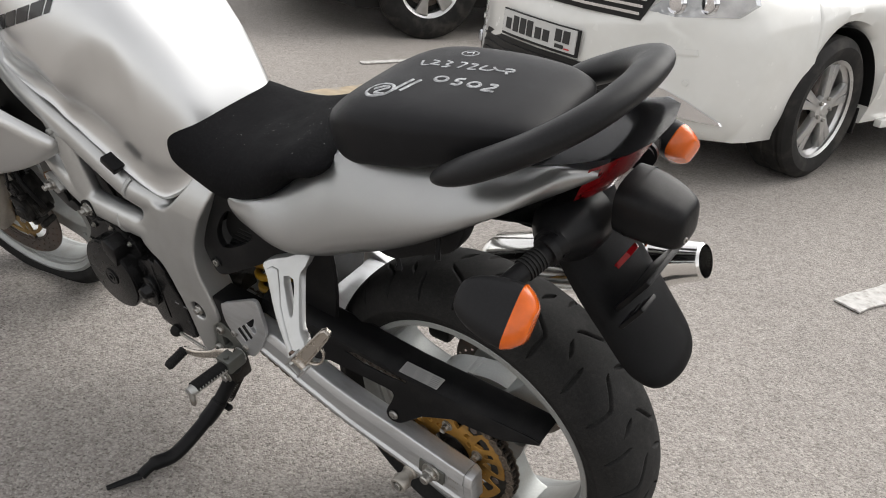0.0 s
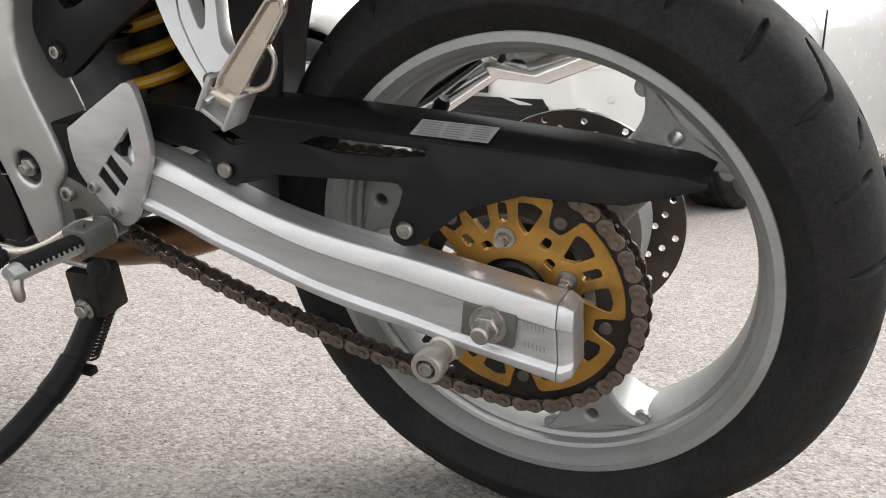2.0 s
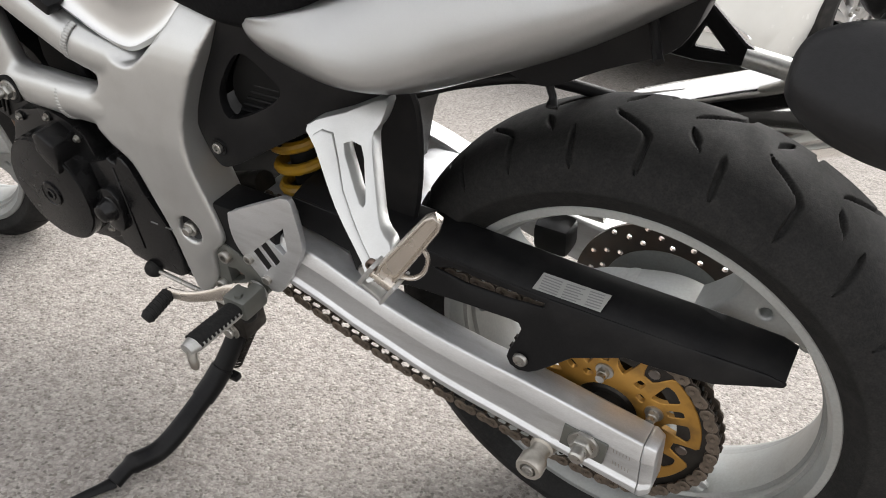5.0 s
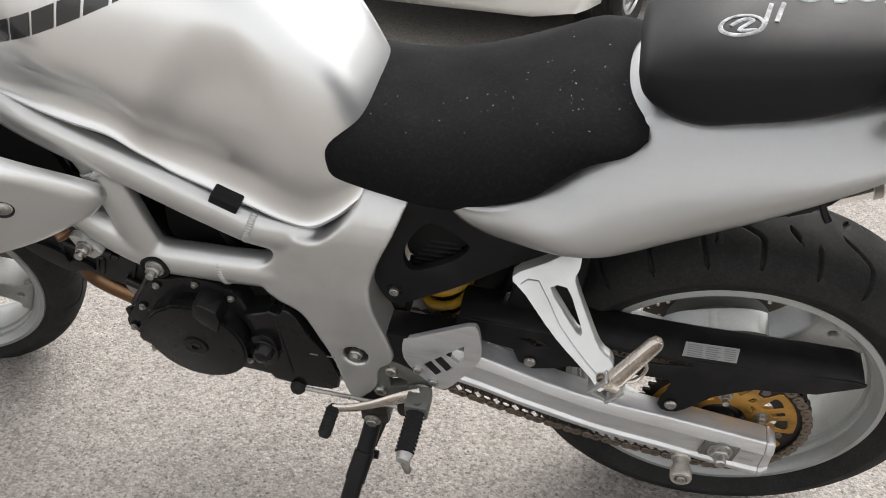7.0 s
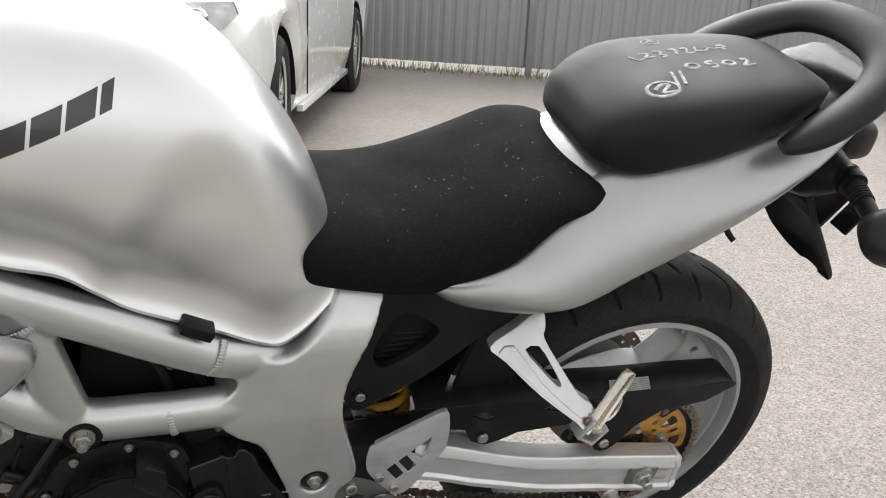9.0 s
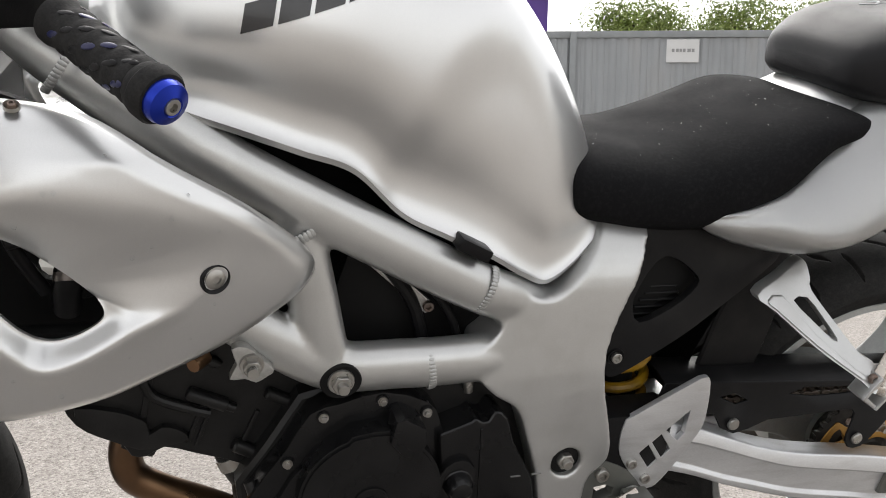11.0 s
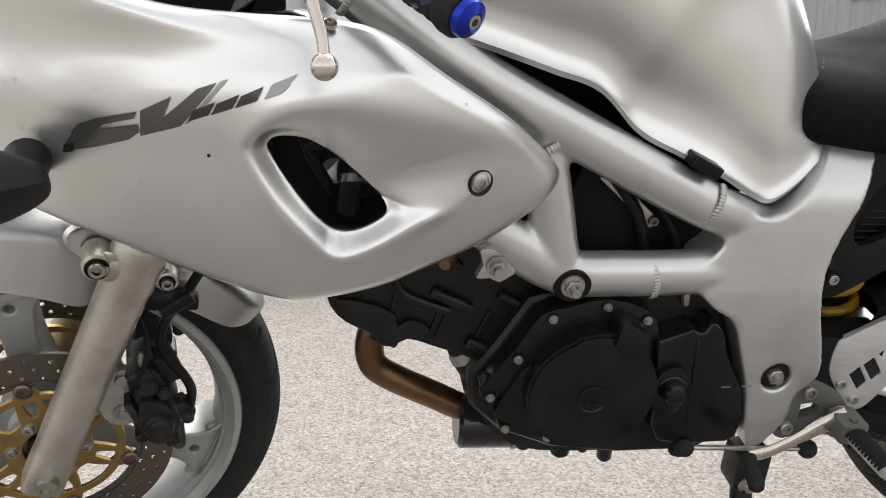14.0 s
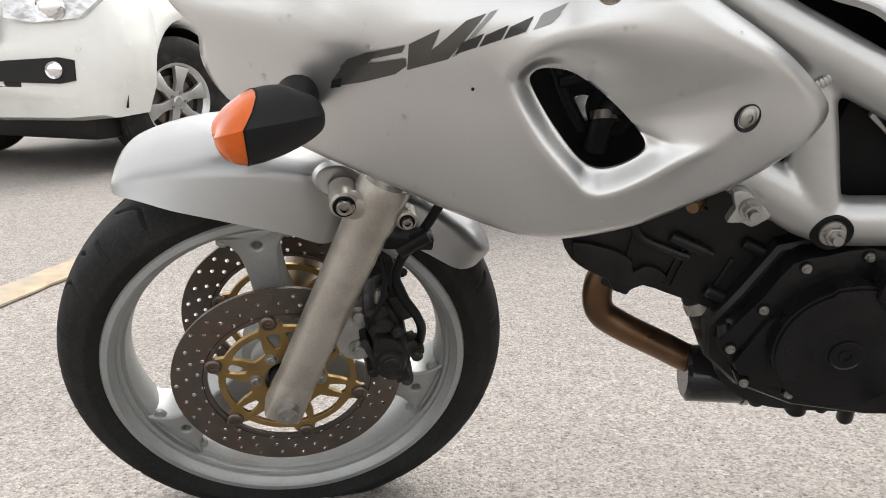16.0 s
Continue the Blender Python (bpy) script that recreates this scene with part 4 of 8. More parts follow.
for k in range(180):
    b = 2 * math.pi * k / 180
    d = abs(((b - LOBE) / (2 * math.pi / 5) + 0.5) % 1.0 - 0.5) * 72
    r = 0.1055 - 0.0265 * (1 - smoothstep(4.5, 9.0, d))
    gold_edge.append((r * math.cos(b), r * math.sin(b)))
RA = Matrix.Translation((REAR_AXLE[0], 0, REAR_AXLE[1]))
part("sprocket", plate(gold_edge, SY - 0.004, SY + 0.003, [ring2(0, 0, 0.036, 28)] + slots, 0.0006, 1), GOLD, rear_wheel, "gold anodised rear sprocket with greasy slots", smooth=30, matrix=RA)
teeth = []
for k in range(47):
    for d, r in ((0.0, 0.1240), (0.22, 0.1240), (0.40, 0.1160), (0.82, 0.1160)):
        a = 2 * math.pi * (k + d) / 47
        teeth.append((r * math.cos(a), r * math.sin(a)))
part("tooth_ring", plate(teeth, SY - 0.0025, SY + 0.0025, [ring2(0, 0, 0.0790, 60)], 0, 1), GREASE, rear_wheel, "greasy black steel tooth ring", smooth=0, matrix=RA)
for k in range(5):
    a = LOBE + 2 * math.pi * k / 5
    n_a = a + math.pi / 5
    b = put(join(hex_bolt(0.0068, 0.009), lathe([(0, -0.014), (0.0045, -0.014), (0.005, -0.015), (0.005, 0)], 12)), REAR_AXLE[0] + 0.0575 * math.cos(n_a), SY - 0.004, REAR_AXLE[1] + 0.0575 * math.sin(n_a))
    part("sprocket_nut", b, STEEL, rear_wheel)
    part("ring_bolt", put(lathe([(0, -0.0016), (0.0058, -0.0012), (0.0066, 0.0)], 18), REAR_AXLE[0] + 0.0895 * math.cos(a), SY - 0.0026, REAR_AXLE[1] + 0.0895 * math.sin(a)), DISC, rear_wheel)
part("cush_hub", lathe([(0.012, -0.104), (0.026, -0.104), (0.034, -0.098), (0.037, -0.09), (0.060, -0.080), (0.064, -0.06), (0.05, -0.04)], 40, (REAR_AXLE[0], 0, REAR_AXLE[1])), GREASE, rear_wheel, "greasy dark sprocket carrier")
part("axle_spacer", lathe([(0.008, -0.125), (0.02, -0.125), (0.02, -0.1)], 24, (REAR_AXLE[0], 0, REAR_AXLE[1])), GREASE, rear_wheel)

# the chain: links laid along the two runs and the two arcs
PITCH, RP, FP = 0.015875, 0.1189, 0.0382
FC = np.array([-0.585, 0.402])
RC = np.array(REAR_AXLE)


def chain_path():
    pts = []
    for k in range(41):
        a = radians(-96 + (192 - 4) * k / 40)
        pts.append(RC + RP * np.array((math.cos(a), math.sin(a))))
    top0, top1 = pts[-1], FC + FP * np.array((math.cos(radians(92)), math.sin(radians(92))))
    pts += [top0 + (top1 - top0) * k / 30 for k in range(1, 30)]
    for k in range(21):
        a = radians(92 + 160 * k / 20)
        pts.append(FC + FP * np.array((math.cos(a), math.sin(a))))
    low0, low1 = pts[-1], pts[0]
    for k in range(1, 40):
        s = k / 40
        q = low0 + (low1 - low0) * s
        pts.append(q + np.array((0, -0.030 * 4 * s * (1 - s))))
    return np.array(pts + [pts[0]])


cpath = chain_path()
clen = np.r_[0, np.cumsum(np.linalg.norm(np.diff(cpath, axis=0), axis=1))]
LINKS = int(round(clen[-1] / PITCH / 2)) * 2
step = clen[-1] / LINKS


def figure8(r, waist):
    out = []
    for k in range(7):
        a = radians(-90 - 15 + 210 * k / 6)
        out.append((PITCH / 2 + r * math.cos(a), r * math.sin(a)))
    out.append((0, waist))
    for k in range(7):
        a = radians(90 - 15 + 210 * k / 6)
        out.append((-PITCH / 2 + r * math.cos(a), r * math.sin(a)))
    out.append((0, -waist))
    return out


def link_mesh(offset):
    bm = join(plate(figure8(0.0075, 0.0055), -offset - 0.0018, -offset, (), 0.0004, 1), plate(figure8(0.0075, 0.0055), offset, offset + 0.0018, (), 0, 1))
    for sx in (-1, 1):
        bm = join(bm, lathe([(0, -offset - 0.004), (0.0026, -offset - 0.004), (0.0028, -offset - 0.0035), (0.0028, 0.008), (0, 0.008)], 8, (sx * PITCH / 2, 0, 0)))
    return bm


chain = part("drive_chain", lathe([(0.020, SY - 0.004), (FP - 0.004, SY - 0.004), (FP - 0.004, SY + 0.004), (0.020, SY + 0.004)], 30, (FC[0], 0, FC[1])), GREASE, bike, "rusty brown oily roller chain")
first = {}
for k in range(LINKS):
    s0, s1 = k * step, (k + 1) * step
    a = np.array([np.interp(s0, clen, cpath[:, d]) for d in (0, 1)])
    b = np.array([np.interp(s1, clen, cpath[:, d]) for d in (0, 1)])
    mid, ang = (a + b) / 2, math.atan2(b[1] - a[1], b[0] - a[0])
    mtx = Matrix.Translation((mid[0], SY, mid[1])) @ Matrix.Rotation(-ang, 4, "Y")
    kind = k % 2
    if kind in first:
        again("chain_link", first[kind], mtx, chain)
    else:
        first[kind] = part("chain_link", link_mesh(0.0085 if kind else 0.0062), RUST if kind else SHADED_LINK, chain, smooth=0)
        first[kind].matrix_basis = mtx


# brake discs
def disc_mesh(r0, r1, y, t, rows, count, hole=0.0034):
    holes = [ring2(0, 0, r0, 48)]
    for k in range(count):
        for j in range(rows):
            a = 2 * math.pi * (k + 0.36 * j) / count
            r = r0 + (r1 - r0) * (0.22 + 0.58 * (j + 0.22 * (k % 3 - 1)) / max(1, rows - 1))
            holes.append(ring2(r * math.cos(a), r * math.sin(a), hole, 7))
    return plate(ring2(0, 0, r1, 96), y - t / 2, y + t / 2, holes, 0, 1)


part("brake_disc", disc_mesh(0.082, 0.120, 0.078, 0.005, 3, 16, 0.0038), DISC, rear_wheel, "drilled steel rear brake disc", smooth=30, matrix=RA)
part("disc_flange", lathe([(0.03, 0.07), (0.083, 0.075), (0.083, 0.081), (0.03, 0.085)], 48, (REAR_AXLE[0], 0, REAR_AXLE[1])), WHEEL, rear_wheel)


def carrier_mesh(y):
    """Six-armed carrier: a hub, a thin ring, arms that fork round a slot, and a lug at each button."""
    step = 2 * math.pi / 6
    windows = []
    for k in range(6):
        a = step * k

        def at(r, d):
            return (r * math.cos(a + d), r * math.sin(a + d))
        windows.append([at(0.052, 0.34), at(0.066, 0.27), at(0.0795, 0.20), at(0.0805, 0.34), at(0.081, 0.52), at(0.0805, 0.70), at(0.0795, 0.85), at(0.066, 0.78), at(0.052, 0.71), at(0.050, 0.52)])
        windows.append([at(0.0555, -0.06), at(0.066, -0.10), at(0.0765, -0.105), at(0.079, -0.05), at(0.079, 0.05), at(0.0765, 0.105), at(0.066, 0.10), at(0.0555, 0.06)])
    edge = []
    for k in range(180):
        a = 2 * math.pi * k / 180
        lug = max(0.0, math.cos(6 * a))
        r = 0.0895 + 0.0135 * smoothstep(0.45, 0.95, lug)
        edge.append((r * math.cos(a), r * math.sin(a)))
    return plate(edge, y - 0.003, y + 0.003, [ring2(0, 0, 0.030, 28)] + windows, 0.0006, 1)


for side in (-1, 1):
    y = side * 0.068
    d = part("brake_disc", disc_mesh(0.103, 0.149, y, 0.0045, 3, 30, 0.0030), DISC, front_wheel, "drilled steel front brake disc", smooth=30, matrix=FW)
    part("disc_groove", lathe([(0.1085, y - 0.0026), (0.1092, y - 0.0031), (0.1099, y - 0.0026)], 96), GREASE, front_wheel, matrix=FW)
    part("disc_carrier", carrier_mesh(y), DULL_GOLD, front_wheel, "gold disc carrier", smooth=30, matrix=FW @ Matrix.Rotation(-radians(38), 4, "Y"))
    for k in range(6):
        a = radians(38 + 60 * k)
        washer = lathe([(0.0030, -0.0050), (0.0062, -0.0054), (0.0068, -0.0074), (0.0088, -0.0072), (0.0104, -0.0060), (0.0112, -0.0046), (0.0112, 0.0046), (0.0062, 0.006)], 20)
        part("carrier_button", put(washer, 0.0985 * math.cos(a), y, 0.0985 * math.sin(a)), DISC, front_wheel, "brown steel disc button", matrix=FW)
        part("carrier_bolt", put(join(cap_bolt(0.0062, 0.005), lathe([(0.005, -0.001), (0.0092, -0.001), (0.0096, 0.001)], 18)), 0.0415 * math.cos(a + 0.28), y - 0.003, 0.0415 * math.sin(a + 0.28)), STEEL, front_wheel, matrix=FW)
part("hub_cap", lathe([(0, -0.078), (0.022, -0.078), (0.026, -0.072), (0.026, -0.06)], 28), PLASTIC, front_wheel, "black wheel hub dust cap", matrix=FW)

# ---- fork, mudguard and caliper, turned with the steering ----
def leg_point(t, y, off=0.0):
    return Vector((FRONT_AXLE[0] - off * math.cos(RAKE), y, FRONT_AXLE[1] + off * math.sin(RAKE))) + AXIS * t


for side in (-1, 1):
    y = side * 0.104
    low = tube([leg_point(t, y) for t in (0.030, 0.045, 0.12, 0.26, 0.275, 0.285, 0.335, 0.34)], [0.0255, 0.0258, 0.0268, 0.0280, 0.0282, 0.0305, 0.0305, 0.028], 28)
    foot_rings = []   # the leg turns from a round tube into a flat-faced axle clamp
    for t, sq, w, h in ((-0.0245, 1.0, 0.0225, 0.0215), (-0.023, 1.0, 0.0240, 0.0230), (-0.012, 1.0, 0.0245, 0.0235), (0.012, 0.85, 0.0248, 0.0240), (0.026, 0.35, 0.0254, 0.0254), (0.036, 0.0, 0.0257, 0.0257)):
        ring = []
        for k in range(32):
            a = 2 * math.pi * k / 32
            c, q = math.cos(a), math.sin(a)
            e = 1 - 0.62 * sq
            ring.append(leg_point(t, y + h * math.copysign(abs(q) ** e, q), w * math.copysign(abs(c) ** e, c)))
        foot_rings.append(ring)
    clamp = skin(foot_rings)
    ear = tube([leg_point(0.305, y + side * 0.014, 0.0385), leg_point(0.305, y + side * 0.012, 0.012)], [0.0155, 0.020], 20, 0.72, (0, 1, 0))
    boss = tube([leg_point(0.305, y + side * 0.024, 0.0385), leg_point(0.305, y + side * 0.022, 0.0385), leg_point(0.305, y - side * 0.012, 0.0385)], [0.0135, 0.0160, 0.0165], 24)
    tab = tube([leg_point(0.305, y + side * 0.008, -0.0365), leg_point(0.305, y + side * 0.008, -0.010)], [0.0115, 0.019], 18, 0.55, (0, 1, 0))
    tab_boss = tube([leg_point(0.305, y + side * 0.017, -0.0365), leg_point(0.305, y + side * 0.0155, -0.0365), leg_point(0.305, y - side * 0.004, -0.0365)], [0.0098, 0.0118, 0.0122], 20)
    low = join(low, clamp)
    lug = join(boss, tab, tab_boss)
    fork_leg = part("fork_leg", join(low, lug, ear), FORK, bike, "grey cast fork leg with worn paint", matrix=STEER)
    part("stanchion", tube([leg_point(0.32, y), leg_point(0.66, y)], 0.0205, 20), CHROME, fork_leg, "polished fork stanchion", matrix=STEER)
    part("axle_bolt", put(join(lathe([(0.0, -0.006), (0.006, -0.006), (0.0065, -0.010), (0.013, -0.009), (0.0145, -0.004), (0.0145, 0.004)], 24)), FRONT_AXLE[0], y - 0.027 if side < 0 else y + 0.027, FRONT_AXLE[1], 0, 0, 0 if side < 0 else 180), STEEL, fork_leg, matrix=STEER)
    for off, r, out in ((0.0385, 0.0115, 0.0255), (-0.0365, 0.0082, 0.018)):
        p = leg_point(0.305, y + side * out, off)
        turn = 0 if side < 0 else 180
        # black disc on the boss face, painted as the shade of a deep socket
        part("fork_socket_shade", put(lathe([(0, 0.0008), (r, 0.0008), (r * 1.06, -0.0006), (r * 1.10, 0.0015)], 24), p.x, p.y, p.z, 0, 0, turn), DARK, fork_leg, matrix=STEER)
        part("fork_bolt", put(join(lathe([(r * 0.42, -0.0042), (r * 0.72, -0.0046), (r * 0.78, -0.003), (r * 0.78, 0.002)], 20), lathe([(0, -0.0012), (r * 0.42, -0.0012)], 6)), p.x, p.y, p.z, 0, 0, turn), STEEL, fork_leg, matrix=STEER)


def mudguard_mesh():
    rings = []
    for phi, r, drop, w in cr([(120.0, 0.334, 0.004, 0.030), (119, 0.340, 0.009, 0.052), (115, 0.345, 0.022, 0.074), (107, 0.343, 0.050, 0.090), (95, 0.338, 0.076, 0.096), (82, 0.328, 0.087, 0.094), (73, 0.319, 0.090, 0.086), (67, 0.312, 0.070, 0.077), (56, 0.311, 0.055, 0.073), (44, 0.313, 0.052, 0.071), (34, 0.315, 0.045, 0.066), (29, 0.315, 0.03, 0.05), (27.5, 0.314, 0.010, 0.03)], 5):
        a = radians(phi)
        ring = []
        for k in range(25):
            b = radians(-90 + 180 * k / 24)
            s = abs(b) / radians(90)
            side = max(0, (s - 0.45) / 0.55)
            y = w * math.copysign(0.74 * min(1, s / 0.45) + 0.26 * side, b)
            fall = drop * (0.16 * min(1, s / 0.45) ** 1.6 + 0.84 * side ** 1.1)
            ring.append((FRONT_AXLE[0] + (r - fall) * math.cos(a), y, FRONT_AXLE[1] + (r - fall) * math.sin(a)))
        rings.append(ring)
    return thick(skin(rings, closed=False, caps=False), 0.003)


mudguard = part("front_mudguard", mudguard_mesh(), SILVER, bike, "silver front mudguard", smooth=40, matrix=STEER)
for side in (-1, 1):
    dish = lathe([(0, 0.006), (0.013, 0.005), (0.019, 0.001), (0.0225, -0.0025), (0.026, 0.002)], 28)
    dish.transform(Matrix.Diagonal((1.2, side * -1.0, 0.9, 1)))
    part("mount_recess", put(dish, -1.338, side * 0.094, 0.577, 0, 25, 0), SILVER, mudguard, "silver dished recess behind the mudguard mount", matrix=STEER)

for side in (-1, 1):
    y = side * 0.085
    sy = -1 if side < 0 else 1

    def slab(pts, a, b, bevel=0.004):
        """A rounded casting between two depths counted outwards from the disc."""
        y0, y1 = sorted((y + sy * a, y + sy * b))
        return plate([tuple(q) for q in cr(pts, 3, True)], y0, y1, (), bevel, 2)
    body = join(slab([(-1.322, 0.408), (-1.297, 0.412), (-1.283, 0.385), (-1.273, 0.347), (-1.272, 0.318), (-1.286, 0.300), (-1.306, 0.298), (-1.320, 0.318), (-1.316, 0.352), (-1.324, 0.385)], -0.030, 0.030),
                slab([(-1.312, 0.372), (-1.288, 0.366), (-1.276, 0.340), (-1.279, 0.312), (-1.296, 0.303), (-1.312, 0.315), (-1.317, 0.342)], 0.018, 0.043, 0.005))
    caliper = part("brake_caliper", body, CALIPER, bike, "black brake caliper, dusty", matrix=STEER)
    turn = 0 if side < 0 else 180
    for cx, cz, r, out in ((-1.296, 0.334, 0.0185, 0.044), (-1.302, 0.3865, 0.0125, 0.031), (-1.286, 0.376, 0.0085, 0.033)):
        b = lathe([(0, -0.007), (r * 0.55, -0.0075), (r * 0.62, -0.006), (r * 0.86, -0.0058), (r, -0.002), (r * 1.03, 0.010)], 24)
        part("piston_boss", put(b, cx, y + sy * out, cz, 0, 0, turn), CALIPER, caliper, matrix=STEER)
    for bx_, bz_, bw_, bh_, d0, d1 in ((-1.2785, 0.400, 0.010, 0.020, -0.01, 0.022), (-1.309, 0.404, 0.013, 0.009, 0.0, 0.034), (-1.283, 0.298, 0.009, 0.007, 0.0, 0.036), (-1.321, 0.345, 0.005, 0.024, 0.0, 0.036), (-1.268, 0.336, 0.008, 0.013, 0.004, 0.026), (-1.300, 0.420, 0.007, 0.012, -0.01, 0.015)):
        y0, y1 = sorted((sy * d0, sy * d1))
        part("caliper_rib", put(block(-bw_, bw_, y0, y1, -bh_, bh_, 0.003), bx_, y, bz_, 0, -18, 0), CALIPER, caliper, matrix=STEER)
    for bx_, bz_ in ((-1.276, 0.282), (-1.318, 0.302), (-1.262, 0.322)):
        part("guide_pin", put(tube([(0, sy * -0.012, 0), (0, sy * 0.020, 0), (0, sy * 0.026, 0), (0, sy * 0.028, 0)], [0.0085, 0.0085, 0.0075, 0.005], 16), bx_, y, bz_), CALIPER, caliper, "black pin under a rubber boot", matrix=STEER)
    part("bleed_nipple", put(tube([(0, 0, 0), (0, 0, 0.012), (0, 0, 0.02)], [0.005, 0.005, 0.003], 10), -1.306, y + sy * 0.022, 0.412), STEEL, caliper, matrix=STEER)
    part("caliper_bracket", join(slab([(-1.352, 0.405), (-1.338, 0.410), (-1.318, 0.388), (-1.314, 0.345), (-1.318, 0.322), (-1.345, 0.318), (-1.362, 0.345)], 0.000, 0.013)), CAST, caliper, "bare alloy caliper bracket", matrix=STEER)
    for bx_, bz_ in ((-1.331, 0.392), (-1.334, 0.338)):
        part("caliper_bolt", put(join(hex_bolt(0.0088, 0.009), lathe([(0.006, -0.001), (0.0125, -0.001), (0.0135, 0.003)], 20)), bx_, y + sy * 0.014, bz_, 0, 0, turn), STEEL, caliper, matrix=STEER)
    part("brake_hose", tube(cr([(-1.258, y + sy * 0.010, 0.330), (-1.2545, y + sy * 0.018, 0.362), (-1.262, y + sy * 0.022, 0.390), (-1.277, y + sy * 0.020, 0.418), (-1.283, y + sy * 0.016, 0.442), (-1.275, y + sy * 0.012, 0.466), (-1.256, y + sy * 0.008, 0.488), (-1.225, y, 0.531), (-1.19, y * 0.8, 0.585)], 6), 0.0060, 12), PLASTIC, caliper, "black rubber brake hose", matrix=STEER)
    part("banjo_joint", put(join(lathe([(0.003, -0.004), (0.0095, -0.004), (0.0100, -0.002), (0.0100, 0.004)], 18), cap_bolt(0.006, 0.007)), -1.262, y + sy * 0.020, 0.330, 0, 0, turn), GREASE, caliper, matrix=STEER)
    part("sensor_cable", tube(cr([(-1.308, y + sy * 0.012, 0.352), (-1.322, y + sy * 0.030, 0.385), (-1.306, y + sy * 0.034, 0.415), (-1.297, y + sy * 0.030, 0.450), (-1.300, y + sy * 0.020, 0.480)], 6), 0.0030, 8), PLASTIC, caliper, "thin black cable", matrix=STEER)
    clip = join(put(block(-0.030, 0.030, -0.013, 0.013, -0.0085, 0.0085, 0.004), 0, 0, 0), put(tube([(-0.016, 0, -0.012), (0.016, 0, 0.012)], 0.0105, 14), 0.006, sy * 0.008, 0))
    part("hose_clamp", put(clip, -1.266, y + sy * 0.006, 0.4905, 0, 8, 0), PLASTIC, caliper, "black plastic hose clamp", matrix=STEER)

# steering head, clip-on, grip, lever
part("cockpit_panel", join(plate([tuple(p) for p in cr([(-1.43, 0.86), (-1.40, 0.93), (-1.28, 0.955), (-1.16, 0.935), (-1.115, 0.885), (-1.12, 0.80), (-1.25, 0.80)], 3, True)], -0.125, -0.115, (), 0.003, 2)), DARK, bike, "black inner cockpit panel")
part("triple_clamp", block(-1.24, -1.14, -0.135, 0.135, 0.795, 0.825, 0.01), DARK, bike, "black lower fork clamp", matrix=STEER)
bar = [Vector((-0.963, -0.315, 0.857)), Vector((-1.062, -0.185, 0.905))]
dirn = (bar[1] - bar[0]).normalized()
ribs = 26
grip_pts, grip_r = [], []
for k in range(ribs + 1):
    q = bar[0] + dirn * (0.012 + 0.113 * k / ribs)
    grip_pts.append(q)
    grip_r.append(0.0178 + 0.0008 * math.sin(k * 1.9) if 2 < k < ribs - 1 else 0.0195)
grip = part("handlebar_grip", tube(grip_pts, grip_r, 24), RUBBER, bike, "black rubber handlebar grip with oval recesses")
rot = dirn.to_track_quat("Y", "Z").to_matrix().to_4x4()
for k in range(7):
    for j in range(6):
        b = bmesh.new()
        bmesh.ops.create_uvsphere(b, u_segments=10, v_segments=6, radius=1)
        a = 2 * math.pi * (j + 0.5 * (k % 2)) / 6
        b.transform(Matrix.Translation(bar[0]) @ rot @ Matrix.Rotation(a, 4, "Y") @ Matrix.Translation((0.0177, 0.030 + 0.0125 * k, 0)) @ Matrix.Rotation(0.5, 4, "X") @ Matrix.Diagonal((0.0008, 0.0068, 0.0027, 1)))
        part("grip_recess", b, PLASTIC if (j + k) % 3 else NAVY, grip)
end = lathe([(0, 0.001), (0.004, 0.001), (0.0042, -0.006), (0.0075, -0.008), (0.0150, -0.004), (0.0162, 0.0), (0.0162, 0.004), (0.012, 0.005)], 36)
part("bar_end", end, BLUE, grip, "blue anodised bar-end weight", matrix=Matrix.Translation(bar[0]) @ rot)
part("grip_flange", lathe([(0.012, 0.003), (0.0185, 0.0035), (0.0205, 0.007), (0.0205, 0.016), (0.0175, 0.020)], 36), RUBBER, grip, matrix=Matrix.Translation(bar[0]) @ rot)
part("bar_end_screw", lathe([(0, -0.004), (0.0032, -0.004), (0.0034, -0.0085), (0.0058, -0.0085), (0.0065, -0.006), (0.0065, 0)], 18), STEEL, grip, matrix=Matrix.Translation(bar[0]) @ rot)
part("switch_block", put(block(-0.030, 0.030, -0.026, 0.026, -0.024, 0.024, 0.008), 0, 0, 0), PLASTIC, bike, "black switch block", matrix=Matrix.Translation(bar[1] + dirn * 0.015) @ rot)
part("clip_on", tube([bar[1], bar[1] + dirn * 0.10], 0.013, 14), DARK, bike)
lever_path = cr([(-1.150, -0.200, 0.935), (-1.128, -0.245, 0.930), (-1.103, -0.288, 0.912), (-1.086, -0.312, 0.890), (-1.080, -0.330, 0.870), (-1.073, -0.346, 0.848), (-1.071, -0.355, 0.834)], 6)
lever = part("clutch_lever", tube(lever_path, [0.0075 - 0.0025 * k / len(lever_path) for k in range(len(lever_path))], 14, 0.75), LEVER, bike, "worn polished clutch lever with ball end")
ball = bmesh.new()
bmesh.ops.create_uvsphere(ball, u_segments=24, v_segments=16, radius=0.0102)
part("lever_ball", put(ball, -1.071, -0.357, 0.828), LEVER, lever)
part("lever_perch", put(block(-0.022, 0.022, -0.012, 0.012, -0.02, 0.02, 0.006), -1.145, -0.19, 0.93, 0, 0, -50), PLASTIC, bike)
